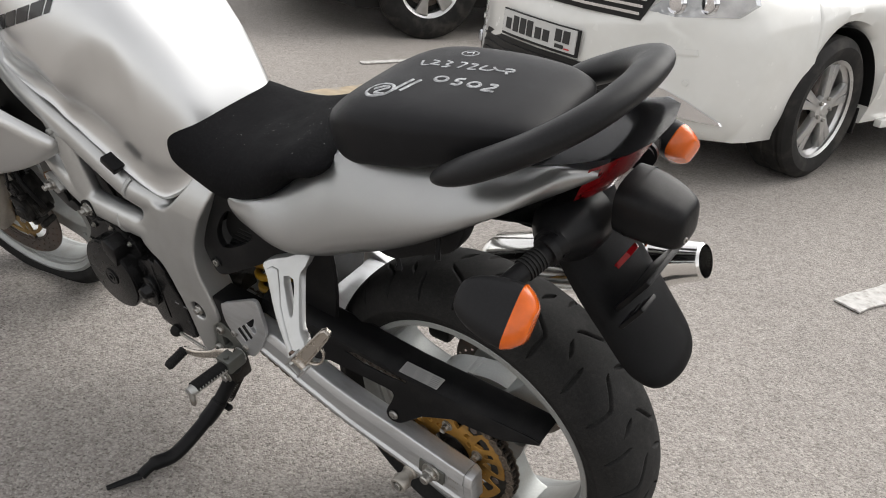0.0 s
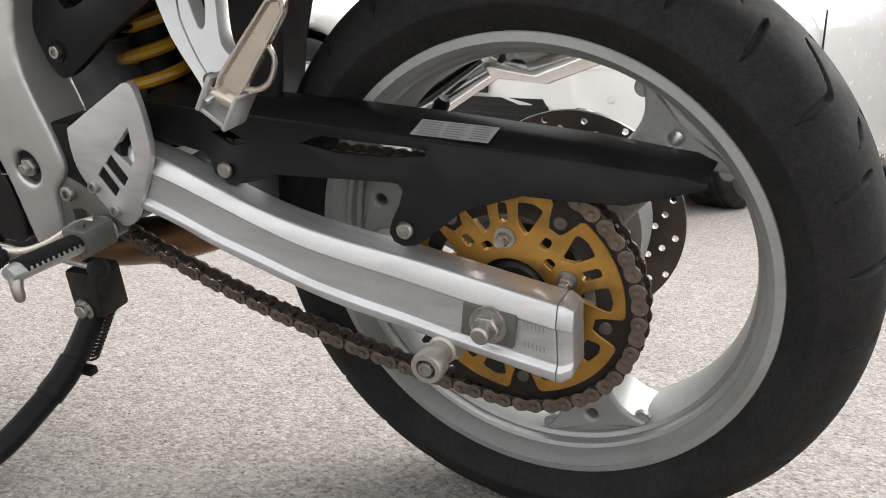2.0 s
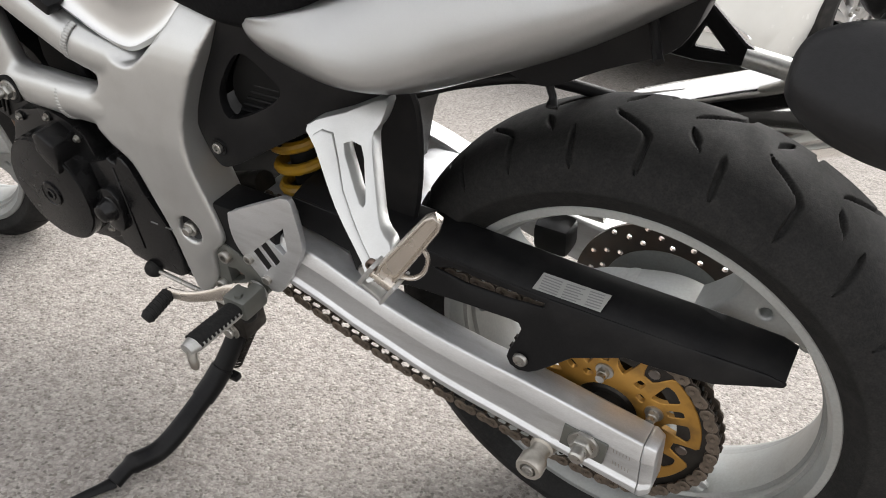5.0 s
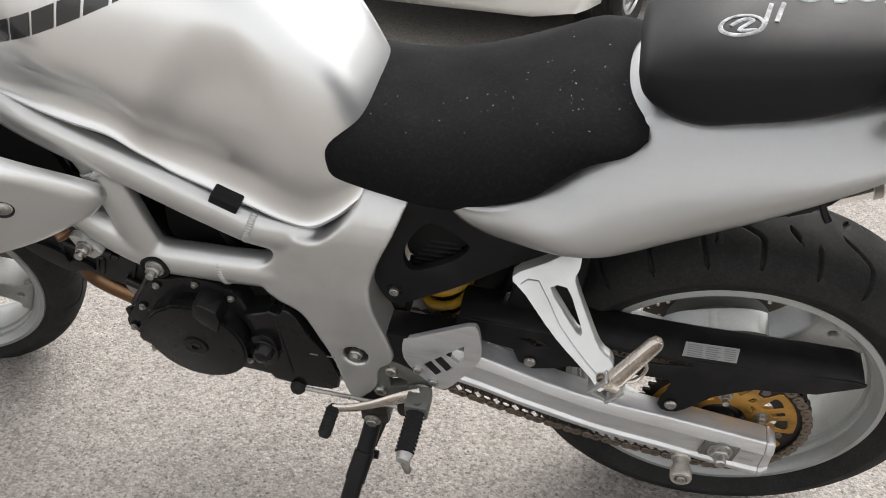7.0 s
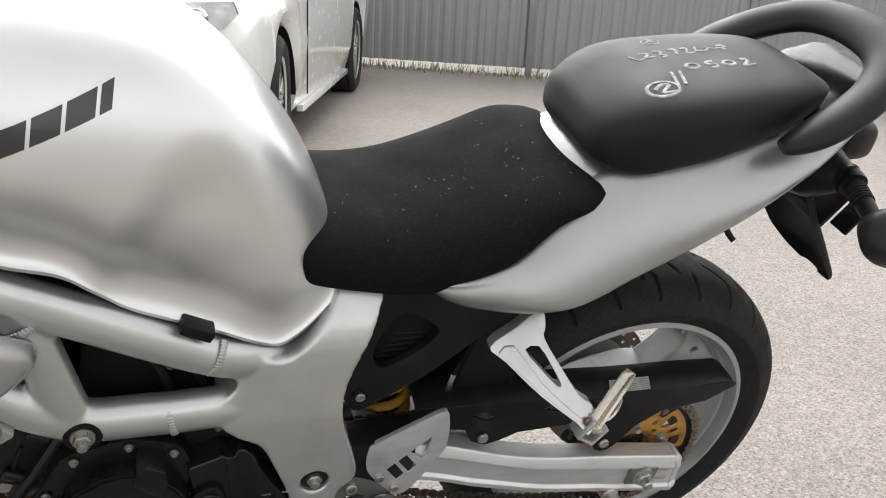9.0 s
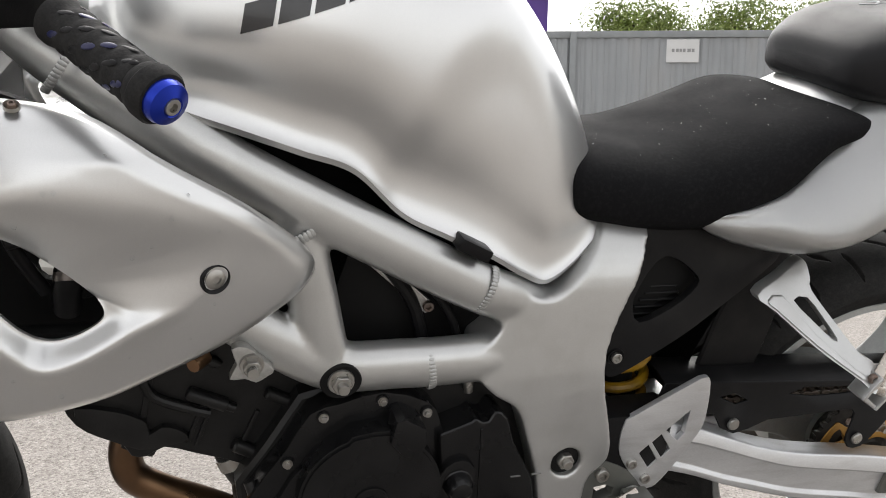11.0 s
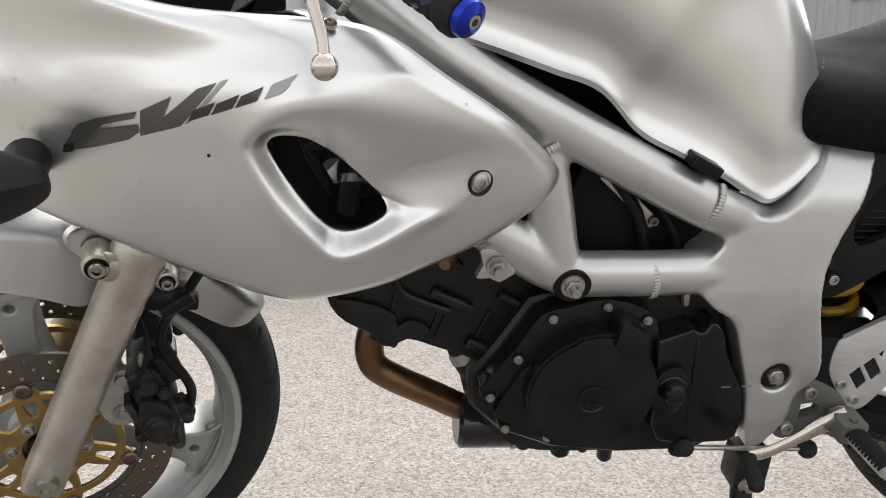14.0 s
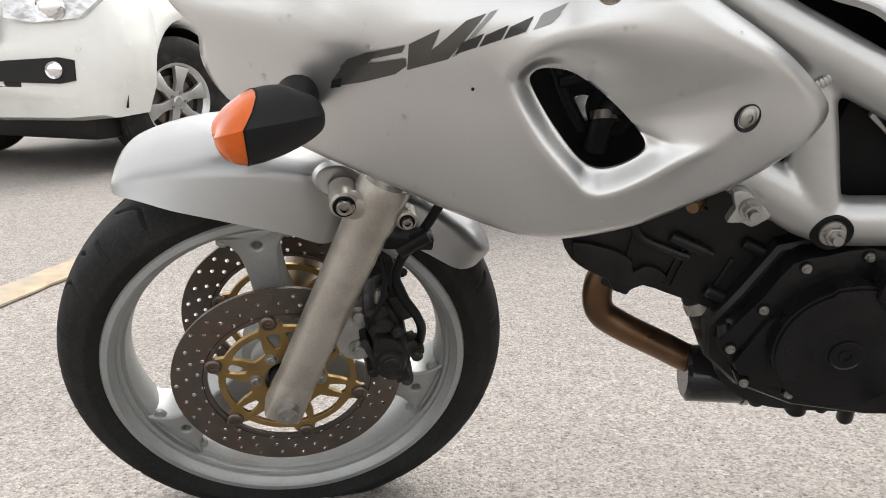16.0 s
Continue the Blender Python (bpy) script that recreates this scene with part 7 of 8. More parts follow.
peg_bm = skin([tray_ring(0.0025, -0.007), tray_ring(0.0, -0.005), tray_ring(0.0, 0.005), tray_ring(0.0008, 0.0062), tray_ring(0.0022, 0.0062), tray_ring(0.0032, 0.0045), tray_ring(0.0042, 0.0008)])
part("pillion_footrest", peg_bm, LEVER, rest, "folded alloy pillion footrest with a raised rim", smooth=50)
loop_pts = [peg_base + peg_d * u + peg_w * w + peg_n * 0.001 for u, w in ((0.012, -0.010), (0.020, -0.021), (0.032, -0.024), (0.046, -0.019), (0.052, -0.010))]
if loop_pts[2].x < peg_base.x:
    loop_pts = [peg_base + peg_d * u - peg_w * w + peg_n * 0.001 for u, w in ((0.012, -0.010), (0.020, -0.021), (0.032, -0.024), (0.046, -0.019), (0.052, -0.010))]
part("footrest_loop", tube(cr(loop_pts, 4), 0.0024, 10, 1.4, (0, 1, 0)), LEVER, rest)
far_rest = mirrored(shear(plate(arm_loop, -0.012, 0.004, (arm_hole,), 0.004, 2), -0.125, 0.635, 0.97))
part("pillion_footrest_bracket", far_rest, FRAME, bike, "bright cast triangular footrest bracket")
part("pillion_footrest", tube([(-0.21, 0.235, 0.50), (-0.165, 0.245, 0.55), (-0.13, 0.25, 0.60)], [0.011, 0.013, 0.008], 14, 0.7), CAST, bike)

# inner mudguard, undertail, rear indicators
inner_guard = [[(x, s * w, z) for s in (-1, -0.5, 0, 0.5, 1)] for x, z, w in ((-0.345, 0.43, 0.085), (-0.33, 0.50, 0.088), (-0.305, 0.57, 0.09), (-0.26, 0.63, 0.09), (-0.19, 0.665, 0.085), (-0.12, 0.68, 0.08))]
part("inner_mudguard", thick(skin(inner_guard, closed=False, caps=False), 0.006), PLASTIC, bike, "black inner mudguard")
# black plates added to fill see-through gaps by the wheel and shock
part("side_gap_fill", plate(loop([(-0.33, 0.44), (-0.30, 0.60), (-0.24, 0.64), (-0.225, 0.60), (-0.235, 0.50), (-0.265, 0.43)]), -0.098, -0.090, (), 0.003, 1), PLASTIC, bike)
part("side_gap_fill", plate(loop([(-0.465, 0.42), (-0.46, 0.60), (-0.34, 0.60), (-0.328, 0.52), (-0.330, 0.41), (-0.40, 0.395)], 2), -0.022, -0.012, (), 0.003, 1), PLASTIC, bike)
# battery box block, stretched to fill the see-through gap with black
part("battery_box_fill", block(-0.47, -0.30, -0.085, 0.085, 0.56, 0.69, 0.012), DARK, bike)
part("rear_hose", tube(cr([(-0.24, -0.08, 0.625), (-0.20, -0.05, 0.632), (-0.14, 0.0, 0.625), (-0.06, 0.06, 0.585)], 6), 0.007, 12), PLASTIC, bike, "black breather hose")
part("brake_reservoir", put(tube([(0, 0, 0), (0, 0, 0.022), (0, 0, 0.028)], [0.009, 0.010, 0.007], 18), -0.185, 0.115, 0.40, 0, 30, 0), PLASTIC, bike)
part("rear_caliper", block(-0.178, -0.130, 0.060, 0.10, 0.345, 0.388, 0.01), ENGINE, bike, "black rear brake caliper")
part("torque_arm", tube([(-0.30, 0.11, 0.395), (-0.10, 0.105, 0.395)], 0.010, 12, 0.6), CAST, bike)
hook = tube(cr([(0.00, -0.105, 0.768), (0.010, -0.118, 0.752), (0.016, -0.128, 0.742), (0.020, -0.134, 0.738)], 4), 0.0042, 10)
part("luggage_hook", hook, PLASTIC, bike)
rail_loop = loop([(-0.128, 0.702), (-0.122, 0.685), (-0.085, 0.679), (-0.034, 0.706), (0.018, 0.731), (0.036, 0.755), (0.046, 0.782), (0.070, 0.822), (0.03, 0.815), (-0.03, 0.765), (-0.08, 0.724)])
part("undertail_rail", plate(rail_loop, -0.106, -0.075, (), 0.004, 2), PLASTIC, bike, "black undertail rail")
part("luggage_hook", tube(cr([(-0.086, -0.100, 0.690), (-0.083, -0.100, 0.676), (-0.080, -0.101, 0.668), (-0.079, -0.106, 0.660)], 4), [0.0036] * 9 + [0.0042, 0.0052, 0.0058, 0.0050], 10), PLASTIC, bike)
under = [[(x, w * math.sin(a), z + 0.02 * (1 - math.cos(a))) for a in (radians(-90 + 15 * k) for k in range(13))] for x, z, w in ((-0.02, 0.748, 0.085), (0.06, 0.775, 0.082), (0.13, 0.79, 0.08), (0.17, 0.80, 0.078))]
part("undertail", thick(skin(under, closed=False, caps=False), 0.008), PLASTIC, bike, "black undertail")
flap_rows = [(0.150, 0.850, 0.075, 0.03), (0.168, 0.790, 0.078, 0.035), (0.205, 0.727, 0.078, 0.04), (0.245, 0.674, 0.077, 0.04), (0.280, 0.628, 0.076, 0.035), (0.298, 0.608, 0.070, 0.030), (0.311, 0.592, 0.055, 0.020), (0.316, 0.584, 0.022, 0.008)]
flap = [[(x + b * math.cos(a) - b * 0.3, w * math.sin(a), z) for a in (radians(-90 + 12 * k) for k in range(16))] for x, z, w, b in cr(flap_rows, 4)]
rear_flap = part("rear_mudguard", thick(skin(flap, closed=False, caps=False), 0.006), GREY_PLASTIC, bike, "weathered dark grey rear mudguard flap")
hood = [[(x, w * math.copysign(abs(math.cos(a)) ** 0.6, math.cos(a)), z + h * math.copysign(abs(math.sin(a)) ** 0.6, math.sin(a))) for a in (2 * math.pi * k / 32 for k in range(32))] for x, z, w, h in cr([(0.222, 0.836, 0.044, 0.036), (0.240, 0.834, 0.045, 0.0365), (0.268, 0.830, 0.042, 0.035), (0.294, 0.825, 0.034, 0.030), (0.304, 0.823, 0.026, 0.023), (0.307, 0.822, 0.010, 0.009)], 4)]
part("lamp_hood", skin(hood), PLASTIC, rear_flap, "dark grey rounded plate lamp hood")
part("hood_groove", skin([[(x, 1.02 * w * math.copysign(abs(math.cos(a)) ** 0.6, math.cos(a)), z + 1.02 * h * math.copysign(abs(math.sin(a)) ** 0.6, math.sin(a))) for a in (2 * math.pi * k / 32 for k in range(32))] for x, z, w, h in ((0.236, 0.8345, 0.0450, 0.0367), (0.241, 0.834, 0.0450, 0.0367))], caps=False), PLASTIC, rear_flap)
part("hood_screw", put(cap_bolt(0.004, 0.003), 0.305, -0.016, 0.812, 0, 0, 70), STEEL, rear_flap)
part("plate_holder", put(block(-0.004, 0.004, -0.055, 0.055, -0.045, 0.03, 0.003), 0.266, 0, 0.735, 0, 32, 0), PLASTIC, rear_flap, "black number plate holder")
part("plate_bracket", put(block(-0.003, 0.003, -0.085, -0.050, -0.026, 0.026, 0.002), 0.277, 0, 0.722, 0, 32, 0), PLASTIC, rear_flap)
# no slot is cut: a raised black block stands in for its shade
part("bracket_slot_shade", put(block(-0.0045, 0.0045, -0.079, -0.056, -0.005, 0.005, 0.002), 0.278, 0, 0.724, 0, 32, 0), DARK, rear_flap)
part("reflector", put(block(-0.004, 0.004, -0.012, 0.012, -0.016, 0.016, 0.002), 0.240, -0.030, 0.770, 0, 28, 0), RED, rear_flap, "small red reflector")
part("stalk_root", tube(cr([(0.168, -0.02, 0.800), (0.172, -0.060, 0.808), (0.176, -0.088, 0.814), (0.180, -0.112, 0.818), (0.181, -0.120, 0.819)], 4), [0.046 - 0.025 * smoothstep(0.20, 0.85, k / 16) for k in range(17)], 24), PLASTIC, bike, "black moulded indicator root")


def rear_indicator(side):
    """A wedge-shaped turn signal, its long axis leaning inwards, on a ribbed stalk."""
    m = Matrix.Diagonal((1, side, 1, 1)) @ pose(0.178, -0.223, 0.7935, -47, 0, 0) @ Matrix.Rotation(radians(14), 4, "Z")

    def ring(x, w, h, lean=0.0):
        return [(x + lean * math.sin(a), w * math.copysign(abs(math.cos(a)) ** 0.62, math.cos(a)), h * math.copysign(abs(math.sin(a)) ** 0.62, math.sin(a))) for a in (2 * math.pi * k / 32 for k in range(32))]
    body_rows = [(-0.053, 0.006, 0.009), (-0.050, 0.012, 0.017), (-0.040, 0.018, 0.026), (-0.022, 0.0235, 0.034), (0.0, 0.0265, 0.0385), (0.018, 0.0275, 0.0400)]
    body = part("indicator", skin([ring(*r) for r in cr(body_rows, 4)]), GREY_PLASTIC, bike, "matt black turn signal", matrix=m, smooth=50)
    cap_rows = [(0.018, 0.0272, 0.0397), (0.020, 0.0272, 0.0397), (0.029, 0.0240, 0.0345), (0.038, 0.0190, 0.0255), (0.041, 0.0150, 0.0200), (0.0415, 0.006, 0.009)]
    part("amber_lens", skin([ring(*r) for r in cap_rows]), ORANGE, body, "amber lens", matrix=m, smooth=28)
    ends = [Vector((0.168, side * -0.192, 0.806)), Vector((0.183, side * -0.128, 0.818))]
    way = (ends[1] - ends[0]).normalized()
    part("indicator_stalk", tube([ends[0] - way * 0.016, ends[0], ends[1], ends[1] + way * 0.02], [0.013, 0.0125, 0.0135, 0.018], 20), PLASTIC, body)
    for k in range(6):
        q = ends[0].lerp(ends[1], 0.40 + 0.075 * k)
        part("stalk_ring", tube([q, q + way * 0.0026], 0.0150, 20), RUBBER, body)
    part("stalk_collar", tube([ends[1] - way * 0.004, ends[1] + way * 0.006], 0.0190, 24), PLASTIC, body)


rear_indicator(1)
rear_indicator(-1)

# ---- parked cars ----
CAR_WHITE = mat("white_car_paint", (0.7215, 0.7215, 0.6891), 0.25, 0.0, var=0.02, coat=1.0, rough_var=0.03, dirt=(0.45, 0.42, 0.36), dirt_scale=6, dirt_amount=0.15)
CAR_BLACK = mat("car_black_trim", (0.012, 0.012, 0.012), 0.4, spec=0.3, var=0.1)
CAR_GLASS = mat("dark_car_glass", (0.012, 0.014, 0.015), 0.05, coat=1.0)
CAR_TYRE = mat("car_tyre", (0.0168, 0.0161, 0.0154), 0.75, spec=0.25, var=0.2, var_scale=20, dirt=(0.12, 0.11, 0.095), dirt_scale=12, dirt_amount=0.3)
CAR_ALLOY = mat("car_alloy", (0.594, 0.594, 0.5832), 0.3, 0.8, var=0.05, dirt=(0.3, 0.28, 0.25), dirt_scale=15, dirt_amount=0.3)
LAMP_CLEAR = mat("clear_headlamp", (0.62, 0.64, 0.66), 0.06, 0.55, var=0.25, var_scale=14, bump=0.004, bump_scale=18, coat=1.0)
LAMP_CHROME = mat("lamp_chrome", (0.75, 0.75, 0.76), 0.1, 1.0)
PLATE_WHITE = mat("number_plate_white", (0.54, 0.54, 0.525), 0.35)
PLATE_BAR = mat("plate_bars", (0.02, 0.02, 0.02), 0.5)
PLATE_RED = mat("plate_red_bar", (0.45, 0.03, 0.03), 0.5)


def car_wheel(name, parent, m, r, width, spokes, rim_r, twin):
    """An alloy wheel whose outer face looks along +x."""
    turn = m @ Matrix.Rotation(radians(90), 4, "Z")  # -y face to +x
    w = part(name, lathe([(rim_r * 0.96, -width * 0.42), (rim_r * 1.02, -width * 0.46), (rim_r * 1.03, -width * 0.40), (rim_r * 0.90, -width * 0.30), (rim_r * 0.86, 0.05), (rim_r * 0.86, width * 0.4)], 56), CAR_ALLOY, parent, "silver alloy wheel", matrix=turn)
    t = r - rim_r
    part("tyre", lathe([(rim_r * 0.99, -width * 0.44), (rim_r + 0.25 * t, -width * 0.50), (rim_r + 0.6 * t, -width * 0.52), (r - 0.02, -width * 0.46), (r - 0.004, -width * 0.40), (r, -width * 0.33), (r - 0.006, -width * 0.29), (r - 0.006, -width * 0.25), (r, -width * 0.22), (r, -0.01), (r - 0.006, -0.006), (r - 0.006, 0.006), (r, 0.01), (r, width * 0.33), (r - 0.02, width * 0.46), (rim_r, width * 0.46)], 72), CAR_TYRE, w, "black car tyre", matrix=turn)
    part("brake_dark", lathe([(0, -0.02), (rim_r * 0.88, -0.02)], 40), CAR_BLACK, w, matrix=turn)
    part("brake_rotor", lathe([(0.04, -0.035), (rim_r * 0.68, -0.035), (rim_r * 0.68, -0.02)], 40), DISC, w, matrix=turn)
    for s in range(spokes):
        for d in ((-0.13, 0.13) if twin else (0.0,)):
            a = 2 * math.pi * s / spokes + 0.3
            wide = 0.038 if twin else 0.062
            sp = plate([(0.04, -wide * 0.5), (rim_r * 0.5, -wide * 0.42), (rim_r * 0.93, -wide * (0.6 if twin else 0.85)), (rim_r * 0.93, wide * (0.6 if twin else 0.85)), (rim_r * 0.5, wide * 0.42), (0.04, wide * 0.5)], -width * 0.40, -width * 0.24, (), 0.006, 2)
            part("spoke", sp, CAR_ALLOY, w, matrix=turn @ Matrix.Rotation(-a, 4, "Y") @ Matrix.Rotation(-d, 4, "Y"))
    part("hub_cap", lathe([(0, -width * 0.44), (0.025, -width * 0.44), (0.032, -width * 0.41), (0.062, -width * 0.40), (0.068, -width * 0.3)], 28), CAR_ALLOY, w, matrix=turn)
    for s in range(5):
        a = 2 * math.pi * s / 5
        part("wheel_nut", put(hex_bolt(0.010, 0.012, False), 0.052 * math.cos(a), -width * 0.405, 0.052 * math.sin(a)), STEEL, w, matrix=turn)
    return w


def car(name, label, m, length, width, rows, wheelbase, r, arch, spokes, rim_r, twin, steer, detail):
    """A car round its front axle: front towards -y, its left side towards +x, on z = 0."""
    root = thing(name, label, "car", m, "parked cars")
    half = width / 2

    def lift(y, zb):
        for yw in (0.0, wheelbase):
            d = abs(y - yw)
            if d < arch:
                zb = max(zb, math.sqrt(arch * arch - d * d) * 1.0 + r * 0.98 - arch * 0.02)
        return zb
    ys = sorted(set([row[0] for row in rows] + [yw + arch * math.sin(radians(q)) for yw in (0.0, wheelbase) for q in range(-90, 91, 9)] + list(np.linspace(rows[0][0], rows[-1][0], 40))))
    rings = []
    fine = np.array(cr(rows, 8))
    front = rows[0][0]
    for y in ys:
        zb, zs, zt, w, wt = [float(np.interp(y, fine[:, 0], fine[:, k])) for k in range(1, 6)]
        zb = lift(y, zb)
        zs = max(zs, zb + 0.06)
        half_ring = [(0.0, zb), (0.80, zb), (0.94, zb + 0.012), (0.985, zb + (zs - zb) * 0.25), (1.0, zb + (zs - zb) * 0.55), (0.985, zb + (zs - zb) * 0.86), (0.955, zs), (wt + (0.94 - wt) * 0.45, zs + (zt - zs) * 0.45), (wt, zt - (zt - zs) * 0.10), (wt * 0.8, zt), (0.0, zt + 0.015)]
        pts = [(x * w * half, z) for x, z in half_ring]
        ring = []
        for x, z in pts + [(-x, z) for x, z in reversed(pts[1:-1])]:
            back = 0.42 * (abs(x) / half) ** 2.6 * max(0, 1 - (y - front) / 1.0)
            ring.append((x, y + back, z))
        rings.append(ring)
    # a rounded front panel inside the first ring
    mid = sum(z for _, _, z in rings[0]) / len(rings[0])
    panel = [[(x * k, front + 0.42 * (abs(x * k) / half) ** 2.6 - 0.012 * (1 - k), mid + (z - mid) * k) for x, _, z in rings[0]] for k in (0.06, 0.25, 0.45, 0.65, 0.85)]
    part("body", bevelled(skin(panel + rings), 0), CAR_WHITE, root, "white painted car body", smooth=38)
    part("underbody", block(-half * 0.80, half * 0.80, front + 0.35, front + length - 0.3, 0.19, 0.60, 0.05), CAR_BLACK, root)
    for yw in (0.0, wheelbase):
        for side in (-1, 1):
            part("arch_liner", put(lathe([(arch * 0.985, -0.14), (arch * 0.975, 0.14)], 40, (0, 0, 0), 0, math.pi), side * (half - 0.17), yw, r * 0.97, 0, 0, 90), CAR_BLACK, root)
            wm = Matrix.Translation((side * (half - 0.125), yw, r)) @ Matrix.Rotation(radians(steer if yw == 0 else 0) + (math.pi if side < 0 else 0), 4, "Z")
            car_wheel("wheel", root, wm, r, 0.225, spokes, rim_r, twin)
    detail(root, half, front)
    return root


def front_y(x, half, front, y0=0.0):
    return front + y0 + 0.42 * (abs(x) / half) ** 2.6


def on_front(pts, half, front, proud, y0=0.0, thick_=0.012):
    """A plate in x and z bent onto the rounded front."""
    bm = plate(pts, 0.0, thick_, (), 0, 1)
    bmesh.ops.triangulate(bm, faces=bm.faces[:])
    bmesh.ops.subdivide_edges(bm, edges=bm.edges[:], cuts=3, use_grid_fill=True)
    for v in bm.verts:
        v.co.y += front_y(v.co.x, half, front, y0 - proud)
    return bm


def sedan_detail(root, half, front):
    # grille with its slats, lower intake, plate, lamps
    part("grille", on_front([(-0.50, 0.655), (0.50, 0.655), (0.56, 0.795), (-0.56, 0.795)], half, front, 0.010), CAR_BLACK, root, "dark radiator grille")
    for k in range(4):
        z = 0.677 + 0.03 * k
        part("grille_slat", on_front([(-0.50 - 0.01 * k, z), (0.50 + 0.01 * k, z), (0.50 + 0.01 * k, z + 0.012), (-0.50 - 0.01 * k, z + 0.012)], half, front, 0.022), LAMP_CHROME, root)
    part("lower_intake", on_front([(-0.55, 0.30), (0.55, 0.30), (0.48, 0.43), (-0.48, 0.43)], half, front, 0.010), CAR_BLACK, root, "black lower air intake")
    for k in range(3):
        z = 0.325 + 0.035 * k
        part("intake_slat", on_front([(-0.50, z), (0.50, z), (0.50, z + 0.010), (-0.50, z + 0.010)], half, front, 0.018), CAR_BLACK, root)
    for s in (-1, 1):
        lamp_pts = [(s * 0.52, 0.700), (s * 0.62, 0.692), (s * 0.80, 0.722), (s * 0.845, 0.78), (s * 0.83, 0.830), (s * 0.70, 0.825), (s * 0.60, 0.800)]
        lamp_ = part("headlamp", on_front(lamp_pts, half, front, 0.016, 0.02, 0.03), LAMP_CLEAR, root, "clear headlamp")
        for x, z in ((0.62, 0.748), (0.72, 0.765)):
            part("projector", put(lathe([(0, -0.01), (0.03, -0.008), (0.036, 0.0), (0.042, -0.006), (0.045, 0.01)], 28), s * x, front_y(x, half, front) - 0.012, z), LAMP_CHROME, lamp_)
        fog = part("fog_lamp_bezel", on_front([(s * 0.555, 0.290), (s * 0.64, 0.300), (s * 0.76, 0.290), (s * 0.835, 0.285), (s * 0.825, 0.300), (s * 0.72, 0.365), (s * 0.64, 0.400), (s * 0.60, 0.405)], half, front, 0.012), LAMP_CHROME, root, "chrome fog lamp bezel")
        part("fog_lamp", put(lathe([(0, -0.01), (0.028, -0.006), (0.034, 0.004)], 24), s * 0.665, front_y(0.665, half, front) - 0.016, 0.342, 0, 0, s * 25), LAMP_CLEAR, fog)
        part("washer_cover", on_front([(s * 0.62, 0.545), (s * 0.72, 0.555), (s * 0.715, 0.578), (s * 0.615, 0.568)], half, front, 0.006), CAR_WHITE, root)
        part("parking_sensor", put(lathe([(0, -0.004), (0.012, -0.003), (0.0135, 0.002)], 20), s * 0.70, front_y(0.70, half, front) - 0.006, 0.44, 0, 0, s * 30), CAR_WHITE, root)
    # number plate
    frame_ = part("number_plate", on_front([(-0.265, 0.445), (0.265, 0.445), (0.265, 0.565), (-0.265, 0.565)], half, front, 0.030), CAR_BLACK, root, "white number plate in a black frame")
    part("plate_face", on_front([(-0.255, 0.458), (0.255, 0.458), (0.255, 0.560), (-0.255, 0.560)], half, front, 0.036, 0, 0.006), PLATE_WHITE, frame_)
    for x0, x1, z0, z1 in ((-0.225, -0.185, 0.478, 0.528), (-0.165, -0.125, 0.475, 0.545), (-0.112, -0.072, 0.475, 0.545), (-0.060, -0.020, 0.475, 0.545), (0.0, 0.04, 0.478, 0.528), (0.055, 0.095, 0.478, 0.528), (0.135, 0.172, 0.495, 0.548), (0.184, 0.221, 0.495, 0.548), (0.14, 0.19, 0.468, 0.484)):
        part("plate_bar", on_front([(x0, z0), (x1, z0), (x1, z1), (x0, z1)], half, front, 0.039, 0, 0.004), PLATE_BAR, frame_)
    part("plate_bar", on_front([(0.198, 0.468), (0.225, 0.468), (0.225, 0.474), (0.198, 0.474)], half, front, 0.039, 0, 0.004), PLATE_RED, frame_)
    # side: door gap, sill strip
    for s in (-1, 1):
        part("sill_strip", block(s * (half - 0.035) - 0.02, s * (half - 0.035) + 0.02, 0.52, 2.25, 0.205, 0.245, 0.008), CAR_WHITE, root)
        part("door_gap", block(s * half - 0.006, s * half + 0.0015, 0.56, 0.566, 0.30, 0.88, 0), CAR_BLACK, root)
        part("mud_flap", block(s * (half - 0.13) - 0.05, s * (half - 0.13) + 0.06, 0.375, 0.385, 0.17, 0.30, 0.003), CAR_BLACK, root)
        part("side_glass", skin([[(s * half * 0.905, 1.05, 0.955), (s * half * 0.70, 1.35, 1.38)], [(s * half * 0.915, 1.9, 0.965), (s * half * 0.70, 1.9, 1.40)], [(s * half * 0.905, 2.75, 0.98), (s * half * 0.70, 2.35, 1.39)]], closed=False, caps=False), CAR_GLASS, root)


m_sedan = pose(-0.995, 3.41, 0, 0, 0, -19.4) @ Matrix.Scale(0.985, 4)
car("white_sedan", "white sedan parked nose-in, dusty, with multi-spoke alloy wheels", m_sedan, 4.82, 1.82,
    [(-0.97, 0.34, 0.60, 0.68, 0.86, 0.86), (-0.955, 0.24, 0.68, 0.76, 0.93, 0.88), (-0.90, 0.20, 0.73, 0.82, 0.97, 0.88), (-0.70, 0.19, 0.77, 0.87, 0.99, 0.85), (0.0, 0.20, 0.82, 0.94, 1.0, 0.82), (0.45, 0.22, 0.86, 0.98, 1.0, 0.80), (0.75, 0.22, 0.90, 1.12, 1.0, 0.72), (1.35, 0.22, 0.93, 1.44, 1.0, 0.66), (2.2, 0.22, 0.95, 1.46, 1.0, 0.66), (3.0, 0.22, 0.97, 1.20, 1.0, 0.70), (3.45, 0.24, 0.96, 1.08, 0.98, 0.80), (3.8, 0.30, 0.90, 1.04, 0.94, 0.84), (3.85, 0.36, 0.84, 0.98, 0.90, 0.84)],
    2.775, 0.328, 0.385, 5, 0.222, True, 6, sedan_detail)


